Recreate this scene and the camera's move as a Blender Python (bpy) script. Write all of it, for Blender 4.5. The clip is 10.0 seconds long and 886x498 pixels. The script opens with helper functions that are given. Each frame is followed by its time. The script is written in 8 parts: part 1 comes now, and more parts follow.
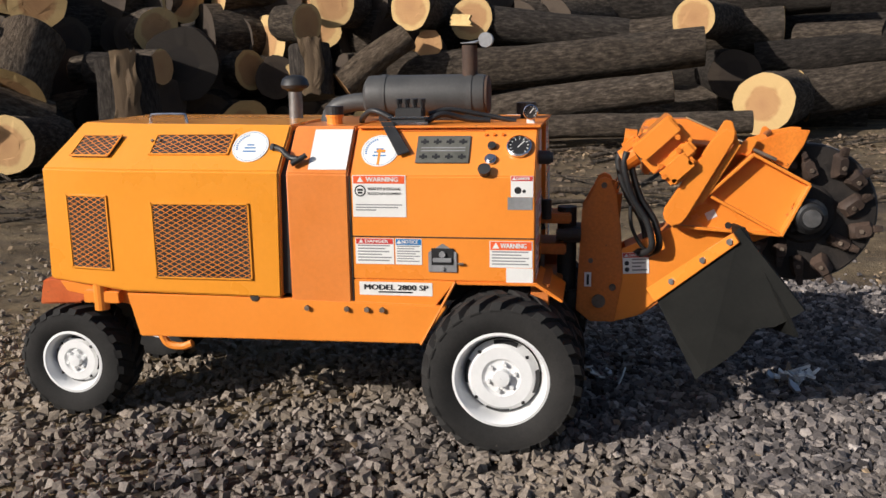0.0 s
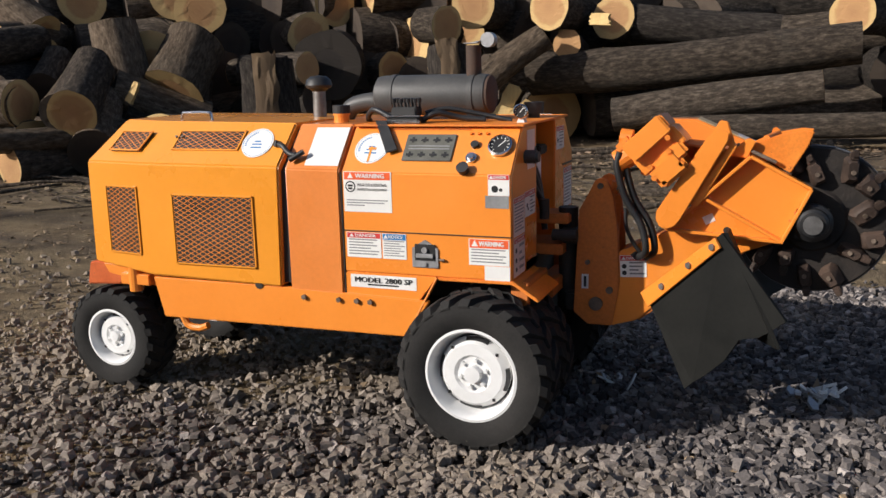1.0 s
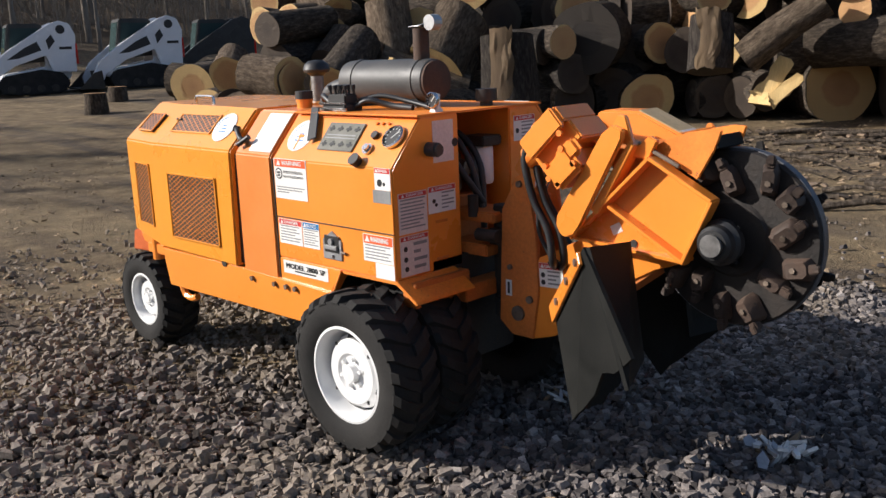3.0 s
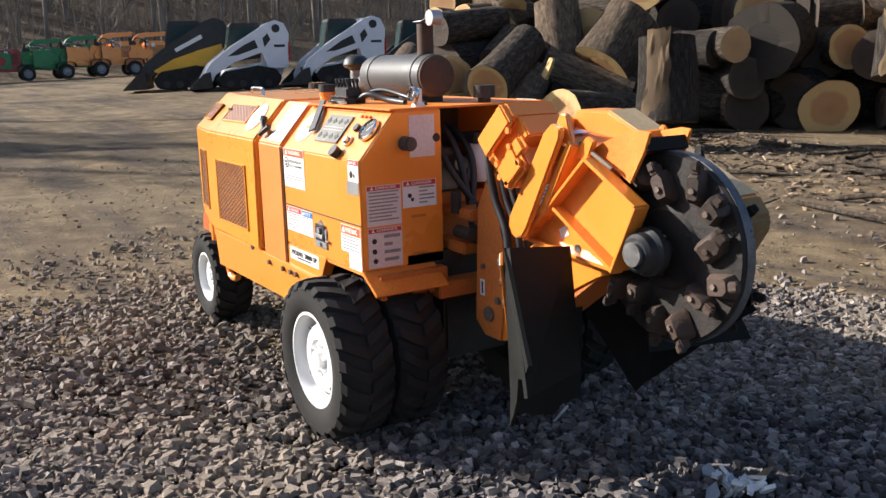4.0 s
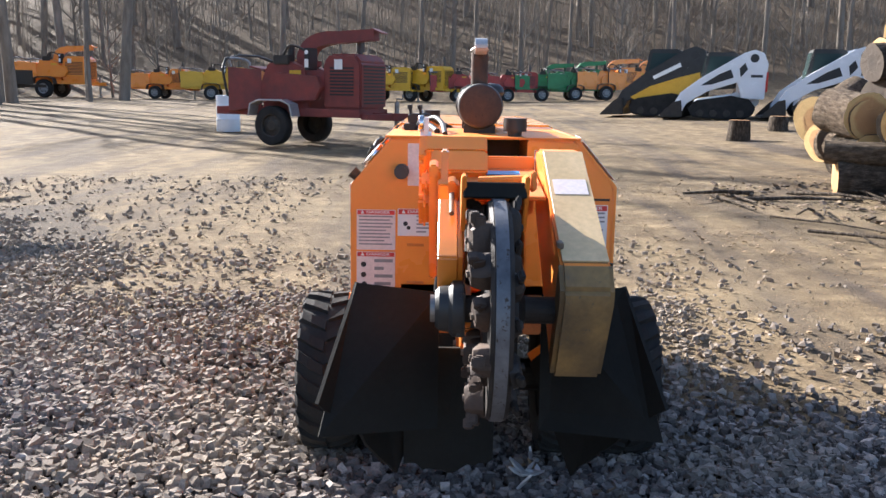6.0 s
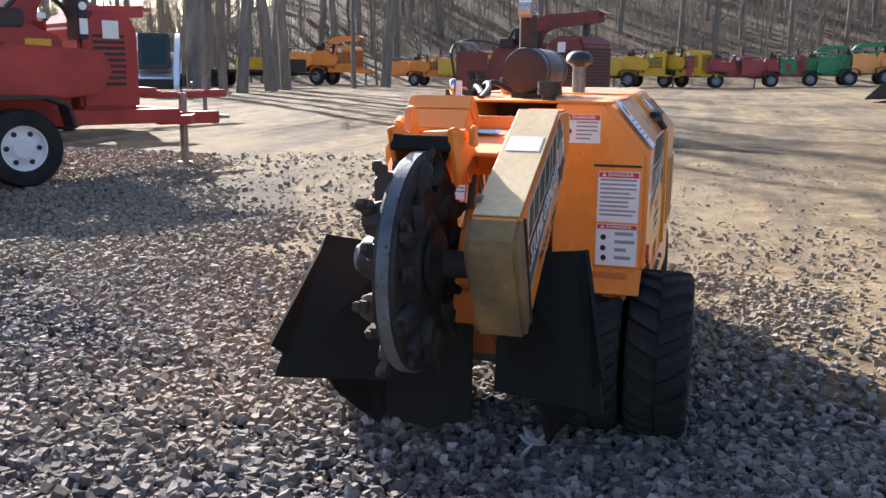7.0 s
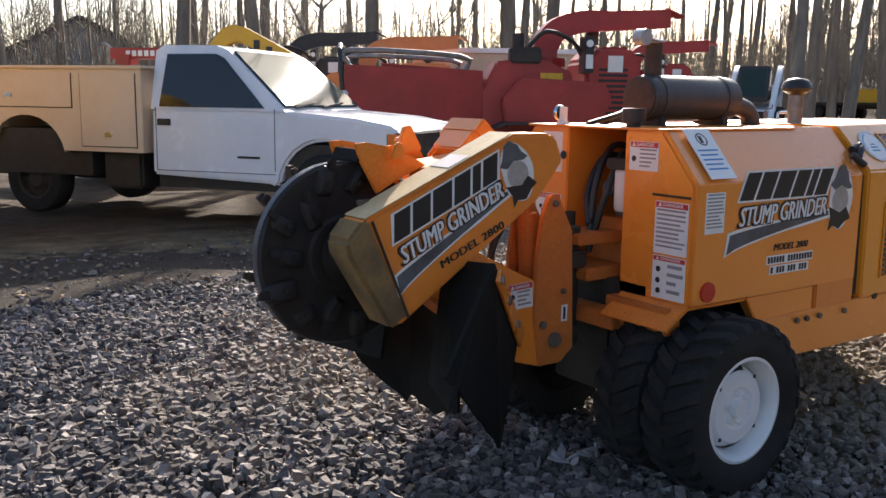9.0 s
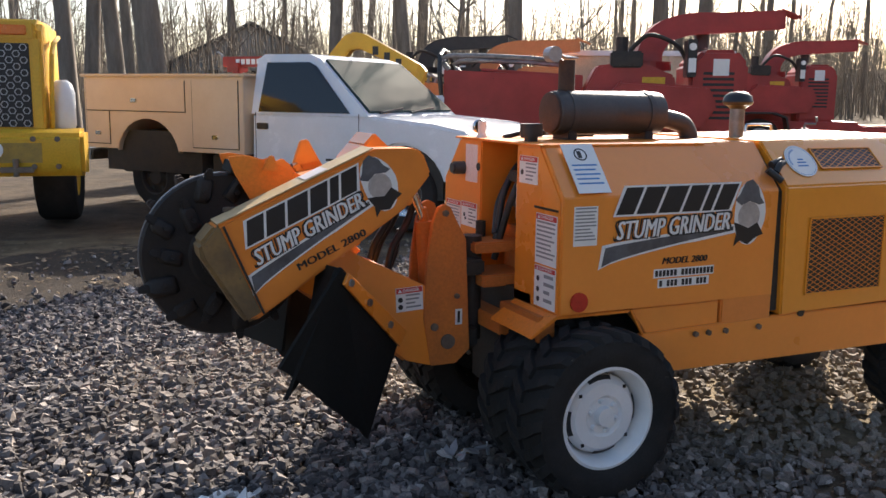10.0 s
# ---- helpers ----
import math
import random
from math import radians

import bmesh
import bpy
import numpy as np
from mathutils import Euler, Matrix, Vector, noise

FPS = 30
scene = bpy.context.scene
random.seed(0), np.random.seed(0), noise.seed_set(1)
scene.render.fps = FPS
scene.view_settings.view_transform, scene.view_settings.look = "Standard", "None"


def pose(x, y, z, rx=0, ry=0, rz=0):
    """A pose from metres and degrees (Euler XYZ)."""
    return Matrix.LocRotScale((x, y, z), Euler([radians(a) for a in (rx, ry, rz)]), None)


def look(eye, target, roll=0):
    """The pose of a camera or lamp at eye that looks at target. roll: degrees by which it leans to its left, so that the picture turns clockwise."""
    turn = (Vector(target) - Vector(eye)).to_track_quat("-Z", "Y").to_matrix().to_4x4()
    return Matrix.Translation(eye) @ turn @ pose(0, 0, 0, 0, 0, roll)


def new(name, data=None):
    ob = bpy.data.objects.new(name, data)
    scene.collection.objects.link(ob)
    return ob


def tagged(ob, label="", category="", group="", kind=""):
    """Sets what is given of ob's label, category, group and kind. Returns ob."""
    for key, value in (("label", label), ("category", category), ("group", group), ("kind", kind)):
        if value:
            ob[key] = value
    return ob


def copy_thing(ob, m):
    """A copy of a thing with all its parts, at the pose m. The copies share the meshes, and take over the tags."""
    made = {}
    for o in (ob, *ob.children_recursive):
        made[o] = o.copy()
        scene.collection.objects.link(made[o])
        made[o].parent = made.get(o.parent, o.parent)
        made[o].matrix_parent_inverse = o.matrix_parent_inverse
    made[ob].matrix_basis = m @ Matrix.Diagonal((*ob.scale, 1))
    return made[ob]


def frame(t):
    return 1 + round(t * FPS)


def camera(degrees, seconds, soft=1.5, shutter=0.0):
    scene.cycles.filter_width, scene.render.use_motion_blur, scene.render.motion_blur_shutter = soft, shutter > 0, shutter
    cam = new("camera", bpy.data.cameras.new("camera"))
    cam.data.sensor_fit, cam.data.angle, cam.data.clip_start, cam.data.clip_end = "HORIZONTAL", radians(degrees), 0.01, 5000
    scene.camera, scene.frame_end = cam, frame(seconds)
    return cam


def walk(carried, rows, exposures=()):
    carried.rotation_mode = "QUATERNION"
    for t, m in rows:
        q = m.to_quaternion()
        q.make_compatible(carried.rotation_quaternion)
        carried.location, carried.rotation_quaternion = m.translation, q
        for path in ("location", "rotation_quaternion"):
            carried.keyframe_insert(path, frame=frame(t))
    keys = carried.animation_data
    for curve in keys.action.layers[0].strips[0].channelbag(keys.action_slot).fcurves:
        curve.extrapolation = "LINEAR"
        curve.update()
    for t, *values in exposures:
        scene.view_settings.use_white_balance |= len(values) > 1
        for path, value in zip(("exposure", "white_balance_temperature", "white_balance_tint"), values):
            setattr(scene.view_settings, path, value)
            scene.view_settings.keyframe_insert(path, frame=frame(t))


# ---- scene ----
cam = camera(52.2, 10.0)
SUN_STRENGTH, SKY_STRENGTH = 5.0, 0.09
PATH = [
    (0, (0.223, -3.266, 1.413), (-0.113, -1.336, 1.012), -1.0),
    (0.5, (0.652, -3.269, 1.412), (0.082, -1.393, 1.017), -1.8),
    (1, (0.962, -3.133, 1.396), (0.239, -1.31, 1.004), -1.4),
    (1.5, (1.289, -2.865, 1.447), (0.446, -1.097, 1.044), -1.2),
    (2, (1.714, -2.728, 1.438), (0.663, -1.069, 1.06), -1.8),
    (2.5, (1.995, -2.463, 1.403), (0.774, -0.929, 1.007), -2.4),
    (2.7, (2.098, -2.3, 1.411), (0.815, -0.824, 0.995), -2.4),
    (4, (2.796, -1.418, 1.353), (1.131, -0.389, 0.94), -1.4),
    (4.5, (2.959, -1.006, 1.367), (1.166, -0.223, 0.954), -1.3),
    (5, (3.142, -0.607, 1.394), (1.251, -0.091, 0.996), 0.4),
    (5.2, (3.119, -0.443, 1.359), (1.207, -0.017, 0.956), 0.9),
    (6.3, (3.205, 0.57, 1.345), (1.236, 0.411, 1.008), 1.1),
    (6.5, (3.203, 0.722, 1.298), (1.243, 0.465, 0.955), 1.3),
    (7, (3.106, 1.118, 1.278), (1.224, 0.562, 0.894), 0.5),
    (7.5, (3.081, 1.611, 1.274), (1.351, 0.699, 0.853), -0.1),
    (8, (2.81, 1.983, 1.241), (1.175, 0.909, 0.823), 1.5),
    (8.5, (2.584, 2.425, 1.259), (1.218, 0.999, 0.94), 0.8),
    (9, (2.29, 2.802, 1.277), (1.162, 1.184, 0.947), 0.8),
    (9.5, (1.926, 3.121, 1.306), (0.967, 1.399, 0.97), 0.9),
    (10, (1.572, 3.458, 1.345), (0.763, 1.66, 1.011), 0.7),
]
EXPOSURES = [(0, 0.06, 6050, 10), (2.5, 0.26, 5950, 10), (3.8, 0.88, 6000, 10), (4.5, 1.35, 6000, 10), (5.2, 1.68, 5900, 10), (6.3, 1.85, 5850, 10), (7.0, 1.8, 5850, 10), (8.0, 1.85, 5950, 10),
             (8.5, 1.87, 6150, 10), (9.0, 1.46, 6250, 10), (9.5, 1.6, 6300, 10), (10, 1.5, 6400, 10)]
walk(cam, [(t, look(eye, target, roll)) for t, eye, target, roll in PATH], EXPOSURES)

# ---- world and sun ----
SUN_DIR = Vector((0.74, 0.67, -0.50)).normalized()      # the way the sunlight travels
world = bpy.data.worlds.new("world")
scene.world = world
world.use_nodes = True
wn = world.node_tree
sky = wn.nodes.new("ShaderNodeTexSky")
sky.sky_type, sky.sun_disc = "NISHITA", False
sky.sun_elevation, sky.sun_rotation = radians(26.6), radians(228)
sky.air_density, sky.dust_density, sky.ozone_density = 0.85, 2.0, 0.6
wn.links.new(sky.outputs[0], wn.nodes["Background"].inputs[0])
wn.nodes["Background"].inputs[1].default_value = SKY_STRENGTH
sun = new("sun", bpy.data.lights.new("sun", "SUN"))
sun.data.energy, sun.data.angle, sun.data.color = SUN_STRENGTH, radians(0.55), (1.0, 0.90, 0.78)
sun.matrix_world = look((0, 0, 30), Vector((0, 0, 30)) + SUN_DIR)


# ---- materials ----
def nodes_of(name):
    m = bpy.data.materials.new(name)
    m.use_nodes = True
    nt = m.node_tree
    return m, nt, nt.nodes["Principled BSDF"]


def link(nt, a, b):
    nt.links.new(a, b)


def noise_at(nt, scale, detail=4.0, rough=0.55, coord="Object", stretch=(1, 1, 1)):
    tc = nt.nodes.new("ShaderNodeTexCoord")
    mp = nt.nodes.new("ShaderNodeMapping")
    mp.inputs["Scale"].default_value = stretch
    n = nt.nodes.new("ShaderNodeTexNoise")
    n.inputs["Scale"].default_value, n.inputs["Detail"].default_value, n.inputs["Roughness"].default_value = scale, detail, rough
    link(nt, tc.outputs[coord], mp.inputs[0])
    link(nt, mp.outputs[0], n.inputs["Vector"])
    return n.outputs["Fac"]


def ramp(nt, fac, stops):
    r = nt.nodes.new("ShaderNodeValToRGB")
    while len(r.color_ramp.elements) < len(stops):
        r.color_ramp.elements.new(0.5)
    for e, (p, c) in zip(r.color_ramp.elements, stops):
        e.position, e.color = p, (*c, 1) if len(c) == 3 else c
    link(nt, fac, r.inputs[0])
    return r.outputs[0]


def mixed(nt, fac, a, b):
    m = nt.nodes.new("ShaderNodeMix")
    m.data_type = "RGBA"
    for sock, v in ((m.inputs[0], fac), (m.inputs[6], a), (m.inputs[7], b)):
        if isinstance(v, (tuple, list)):
            sock.default_value = (*v, 1)
        elif isinstance(v, (int, float)):
            sock.default_value = v
        else:
            link(nt, v, sock)
    return m.outputs[2]


def bumped(nt, bsdf, height, strength, dist=0.01):
    b = nt.nodes.new("ShaderNodeBump")
    b.inputs["Strength"].default_value, b.inputs["Distance"].default_value = strength, dist
    link(nt, height, b.inputs["Height"])
    link(nt, b.outputs[0], bsdf.inputs["Normal"])


def surface(name, a, b, scale=3.0, fine=60.0, rough=(0.4, 0.6), metal=0.0, bump=0.1, speck=None, speck_at=0.66, coord="Object", stretch=(1, 1, 1), island=0.0, spec=None, grit=0.13):
    """Two tones in broad patches, a fine grain, specks of wear, a fine relief."""
    m, nt, p = nodes_of(name)
    broad, grain = noise_at(nt, scale, 5, 0.6, coord, stretch), noise_at(nt, fine, 3, 0.6, coord, stretch)
    col = ramp(nt, broad, [(0.3, a), (0.7, b)])
    shade = ramp(nt, grain, [(0.25, (1 - grit,) * 3), (0.75, (1 + 0.8 * grit,) * 3)])
    mul = nt.nodes.new("ShaderNodeMix")
    mul.data_type, mul.blend_type = "RGBA", "MULTIPLY"
    mul.inputs[0].default_value = 1.0
    link(nt, col, mul.inputs[6])
    link(nt, shade, mul.inputs[7])
    out = mul.outputs[2]
    if speck:
        s = noise_at(nt, scale * 6, 8, 0.7, coord, stretch)
        out = mixed(nt, ramp(nt, s, [(speck_at, (0, 0, 0)), (speck_at + 0.04, (1, 1, 1))]), out, speck)
    if island:
        g = nt.nodes.new("ShaderNodeNewGeometry")
        t = ramp(nt, g.outputs["Random Per Island"], [(0.0, (1 - island,) * 3), (0.6, (1.0,) * 3), (1.0, (1 + island,) * 3)])
        mu = nt.nodes.new("ShaderNodeMix")
        mu.data_type, mu.blend_type = "RGBA", "MULTIPLY"
        mu.inputs[0].default_value = 1.0
        link(nt, out, mu.inputs[6])
        link(nt, t, mu.inputs[7])
        out = mu.outputs[2]
    link(nt, out, p.inputs["Base Color"])
    r = ramp(nt, broad, [(0.3, (rough[0],) * 3), (0.7, (rough[1],) * 3)])
    link(nt, r, p.inputs["Roughness"])
    p.inputs["Metallic"].default_value = metal
    if spec is not None:
        p.inputs["Specular IOR Level"].default_value = spec
    if bump:
        bumped(nt, p, grain, bump, 0.004)
    return m


M = {}
M["orange"] = surface("orange_paint", (0.83, 0.258, 0.030), (0.89, 0.292, 0.036), 2.0, 40, (0.24, 0.38), 0, 0.03, (0.30, 0.10, 0.03), 0.74, grit=0.025)
M["cowl_orange"] = surface("scratched_orange_paint", (0.70, 0.205, 0.028), (0.80, 0.25, 0.04), 3.0, 60, (0.4, 0.6), 0, 0.05, (0.34, 0.12, 0.04), 0.69, grit=0.05)
M["hood_orange"] = surface("yellow_orange_paint", (0.78, 0.285, 0.020), (0.84, 0.32, 0.025), 1.6, 40, (0.22, 0.36), 0, 0.03, grit=0.025)
for key in ("orange", "cowl_orange", "hood_orange"):     # waxed top coat
    coat = M[key].node_tree.nodes["Principled BSDF"]
    coat.inputs["Coat Weight"].default_value, coat.inputs["Coat Roughness"].default_value = 0.7, 0.22
M["worn_orange"] = surface("worn_orange_paint", (0.72, 0.19, 0.015), (0.82, 0.25, 0.02), 6.0, 90, (0.45, 0.65), 0, 0.15, (0.10, 0.05, 0.03), 0.64)
M["dirty_orange"] = surface("dirty_orange_paint", (0.46, 0.135, 0.03), (0.72, 0.215, 0.03), 2.5, 80, (0.5, 0.8), 0, 0.1, (0.10, 0.05, 0.03), 0.67)
M["olive"] = surface("mud_stained_paint", (0.08, 0.057, 0.033), (0.28, 0.17, 0.058), 6.0, 70, (0.5, 0.8), 0, 0.2, (0.12, 0.09, 0.05), 0.6)
def guard_material():
    """Orange paint, overgrown with olive mud towards the nose of the guard."""
    m, nt, p = nodes_of("mud_streaked_orange_paint")
    n1, n2 = noise_at(nt, 7.0, 6, 0.65), noise_at(nt, 60.0, 4, 0.6)
    tc, sep, k = nt.nodes.new("ShaderNodeTexCoord"), nt.nodes.new("ShaderNodeSeparateXYZ"), nt.nodes.new("ShaderNodeMath")
    link(nt, tc.outputs["Object"], sep.inputs[0])
    k.operation = "MULTIPLY_ADD"
    link(nt, n1, k.inputs[0])
    k.inputs[1].default_value = 0.24
    link(nt, sep.outputs["X"], k.inputs[2])
    paint = ramp(nt, n1, [(0.3, (0.72, 0.212, 0.030)), (0.7, (0.84, 0.262, 0.034))])
    mud = ramp(nt, n2, [(0.25, (0.060, 0.046, 0.026)), (0.55, (0.17, 0.125, 0.055)), (0.8, (0.30, 0.215, 0.09))])
    c = mixed(nt, ramp(nt, k.outputs[0], [(1.12, (0, 0, 0)), (1.20, (1, 1, 1))]), paint, mud)
    chip = noise_at(nt, 26.0, 8, 0.7)
    c = mixed(nt, ramp(nt, chip, [(0.69, (0, 0, 0)), (0.72, (1, 1, 1))]), c, (0.13, 0.08, 0.04))
    link(nt, c, p.inputs["Base Color"])
    link(nt, ramp(nt, k.outputs[0], [(1.12, (0.36,) * 3), (1.20, (0.75,) * 3)]), p.inputs["Roughness"])
    bumped(nt, p, n2, 0.12, 0.004)
    return m


M["guard_orange"] = guard_material()
M["band"] = surface("dull_rim_steel", (0.075, 0.078, 0.088), (0.17, 0.175, 0.19), 9.0, 70, (0.38, 0.6), 0.5, 0.25, (0.045, 0.03, 0.022), 0.58)
M["rubber"] = surface("tyre_rubber", (0.017, 0.0165, 0.016), (0.036, 0.034, 0.032), 5.0, 120, (0.75, 0.9), 0, 0.2, (0.10, 0.088, 0.072), 0.68, spec=0.2)
M["flap"] = surface("rubber_sheet", (0.008, 0.0084, 0.0078), (0.016, 0.016, 0.0145), 6.0, 60, (0.6, 0.8), 0, 0.15, (0.05, 0.048, 0.042), 0.72, spec=0.15)
M["black"] = surface("black_paint", (0.012, 0.012, 0.013), (0.03, 0.03, 0.03), 6.0, 80, (0.35, 0.6), 0, 0.08)
M["dark"] = surface("dark_machinery", (0.02, 0.018, 0.016), (0.06, 0.05, 0.04), 9.0, 60, (0.5, 0.8), 0.2, 0.3, (0.10, 0.05, 0.025), 0.62)
M["muffler"] = surface("charcoal_paint", (0.045, 0.045, 0.045), (0.075, 0.073, 0.07), 5.0, 90, (0.45, 0.6), 0, 0.08, (0.11, 0.075, 0.05), 0.72)
M["white"] = surface("white_paint", (0.74, 0.74, 0.73), (0.82, 0.82, 0.81), 6.0, 60, (0.3, 0.5), 0, 0.04, (0.35, 0.32, 0.28), 0.74, grit=0.025)
M["sticker"] = surface("white_sticker", (0.74, 0.73, 0.70), (0.82, 0.81, 0.78), 9.0, 80, (0.35, 0.5), 0, 0.02, grit=0.025)
M["faded"] = surface("faded_pink_sticker", (0.70, 0.60, 0.56), (0.78, 0.69, 0.64), 9.0, 80, (0.4, 0.6), 0, 0.02)
M["red"] = surface("sticker_red", (0.55, 0.03, 0.03), (0.62, 0.05, 0.04), 8.0, 60, (0.35, 0.5), 0, 0.02)
M["warn"] = surface("sticker_orange_red", (0.78, 0.10, 0.02), (0.84, 0.13, 0.03), 8.0, 60, (0.35, 0.5), 0, 0.02)
M["blue"] = surface("sticker_blue", (0.02, 0.16, 0.42), (0.03, 0.20, 0.48), 8.0, 60, (0.35, 0.5), 0, 0.02)
M["ink"] = surface("black_ink", (0.012, 0.012, 0.013), (0.02, 0.02, 0.02), 8.0, 60, (0.4, 0.6), 0, 0.0)
M["greyink"] = surface("grey_ink", (0.22, 0.22, 0.22), (0.30, 0.30, 0.30), 8.0, 60, (0.4, 0.6), 0, 0.0)
M["swoosh"] = surface("dark_grey_print", (0.06, 0.062, 0.068), (0.13, 0.132, 0.14), 14.0, 60, (0.4, 0.6), 0, 0.0)
M["chrome"] = surface("bright_metal", (0.55, 0.55, 0.56), (0.70, 0.70, 0.70), 8.0, 60, (0.15, 0.3), 1.0, 0.03)
M["steel"] = surface("worn_steel", (0.16, 0.155, 0.15), (0.34, 0.33, 0.32), 9.0, 70, (0.35, 0.6), 0.8, 0.2, (0.12, 0.06, 0.03), 0.66)
M["rusty"] = surface("muddy_steel", (0.10, 0.075, 0.055), (0.26, 0.20, 0.15), 12.0, 70, (0.5, 0.85), 0.3, 0.5, (0.05, 0.035, 0.025), 0.62)
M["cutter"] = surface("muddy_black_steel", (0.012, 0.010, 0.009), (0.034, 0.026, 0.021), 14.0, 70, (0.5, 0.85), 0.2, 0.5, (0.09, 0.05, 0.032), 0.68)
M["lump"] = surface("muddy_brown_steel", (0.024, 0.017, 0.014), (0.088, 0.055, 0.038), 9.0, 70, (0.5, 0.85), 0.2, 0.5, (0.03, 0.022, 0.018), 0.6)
M["bumper"] = surface("orange_red_paint", (0.46, 0.082, 0.014), (0.60, 0.125, 0.02), 5.0, 60, (0.4, 0.6), 0, 0.06, (0.16, 0.06, 0.03), 0.66)
M["rust"] = surface("rusted_exhaust", (0.050, 0.032, 0.024), (0.11, 0.066, 0.045), 14.0, 90, (0.7, 0.9), 0.2, 0.3, (0.035, 0.026, 0.022), 0.62)
M["rag"] = surface("grey_cap_metal", (0.35, 0.35, 0.36), (0.5, 0.5, 0.5), 12.0, 60, (0.3, 0.5), 0.5, 0.2)
M["plate"] = surface("grey_plate", (0.11, 0.11, 0.09), (0.17, 0.165, 0.14), 12.0, 90, (0.35, 0.5), 0.3, 0.1)
M["glass"], _nt, _p = nodes_of("dark_glass")
_p.inputs["Base Color"].default_value, _p.inputs["Roughness"].default_value = (0.012, 0.014, 0.016, 1), 0.06
M["tail"] = surface("red_reflector", (0.45, 0.015, 0.012), (0.55, 0.03, 0.02), 20.0, 90, (0.15, 0.3), 0, 0.05)
M["amber"] = surface("amber_lens", (0.75, 0.16, 0.01), (0.8, 0.2, 0.02), 20.0, 90, (0.15, 0.3), 0, 0.05)
M["crimson"] = surface("red_machine_paint", (0.27, 0.024, 0.021), (0.42, 0.042, 0.034), 3.0, 50, (0.35, 0.55), 0, 0.05, (0.12, 0.03, 0.02), 0.66, grit=0.025)
M["rustred"] = surface("dull_red_paint", (0.13, 0.028, 0.024), (0.24, 0.045, 0.034), 4.0, 50, (0.5, 0.7), 0, 0.08, (0.08, 0.03, 0.02), 0.66)
M["green"] = surface("green_machine_paint", (0.02, 0.16, 0.05), (0.04, 0.24, 0.08), 4.0, 50, (0.35, 0.55), 0, 0.05)
M["yellow"] = surface("yellow_machine_paint", (0.66, 0.36, 0.02), (0.74, 0.43, 0.03), 4.0, 50, (0.35, 0.55), 0, 0.05, (0.15, 0.09, 0.04), 0.7)
M["dirty_yellow"] = surface("dark_mottled_yellow_paint", (0.20, 0.13, 0.04), (0.46, 0.29, 0.05), 5.0, 60, (0.5, 0.8), 0, 0.1, (0.08, 0.05, 0.03), 0.62)
M["salmon"] = surface("faded_orange_paint", (0.60, 0.20, 0.06), (0.70, 0.27, 0.09), 3.0, 50, (0.45, 0.6), 0, 0.05)
M["cream"] = surface("cream_paint", (0.66, 0.50, 0.35), (0.74, 0.58, 0.42), 2.5, 50, (0.35, 0.5), 0, 0.03, (0.40, 0.34, 0.26), 0.76, grit=0.025)
M["tan"] = surface("tan_roof", (0.50, 0.40, 0.27), (0.62, 0.50, 0.35), 2.5, 50, (0.45, 0.6), 0, 0.03)
M["bleached"] = surface("bleached_orange_paint", (0.50, 0.34, 0.15), (0.64, 0.47, 0.26), 3.0, 60, (0.4, 0.6), 0, 0.05, (0.30, 0.17, 0.07), 0.68)
M["truckwhite"] = surface("white_car_paint", (0.72, 0.73, 0.75), (0.80, 0.80, 0.82), 2.5, 50, (0.18, 0.3), 0, 0.0, grit=0.025)
M["screen"], _nt, _p = nodes_of("windscreen")
_p.inputs["Base Color"].default_value, _p.inputs["Roughness"].default_value = (0.036, 0.058, 0.058, 1), 0.06
_p.inputs["Specular IOR Level"].default_value = 0.03


# ---- mesh tools ----
def thing(name, at, label, category, group="", kind=""):
    ob = new(name)
    ob.location = at
    ob.empty_display_size = 0.1
    ob["base"] = tuple(at)
    return tagged(ob, label, category, group, kind)


def base_of(ob):
    while ob.parent:
        ob = ob.parent
    return Vector(ob["base"]) if "base" in ob else Vector((0, 0, 0))


def part(name, bm, material, parent=None, label="", smooth=0.0):
    """Links a bmesh, given in world metres, as one mesh object under a thing or under a part."""
    if parent is not None:
        bmesh.ops.translate(bm, verts=bm.verts, vec=-base_of(parent))
    bmesh.ops.recalc_face_normals(bm, faces=bm.faces)
    me = bpy.data.meshes.new(name)
    bm.to_mesh(me)
    bm.free()
    for one in material if isinstance(material, (list, tuple)) else [material]:
        me.materials.append(M[one] if isinstance(one, str) else one)
    if smooth:
        me.polygons.foreach_set("use_smooth", [True] * len(me.polygons))
        me.set_sharp_from_angle(angle=radians(smooth))
    ob = new(name, me)
    if parent is not None:
        ob.parent = parent
    if label:
        ob["label"] = label
    return ob


def joined(*bms):
    """One bmesh out of several."""
    out = bmesh.new()
    for b in bms:
        me = bpy.data.meshes.new("tmp")
        b.to_mesh(me)
        b.free()
        out.from_mesh(me)
        bpy.data.meshes.remove(me)
    return out


def bevelled(bm, w, seg=2):
    if w:
        es = [e for e in bm.edges if len(e.link_faces) == 2 and e.calc_face_angle(0) > 0.5]
        bmesh.ops.bevel(bm, geom=es, offset=w, segments=seg, affect="EDGES", clamp_overlap=True)
    return bm


def moved(bm, m):
    bmesh.ops.transform(bm, matrix=m, verts=bm.verts)
    return bm


def box(x0, x1, y0, y1, z0, z1, bev=0.004):
    bm = bmesh.new()
    bmesh.ops.create_cube(bm, size=1, matrix=Matrix.LocRotScale(((x0 + x1) / 2, (y0 + y1) / 2, (z0 + z1) / 2), None, (abs(x1 - x0), abs(y1 - y0), abs(z1 - z0))))
    return bevelled(bm, bev)


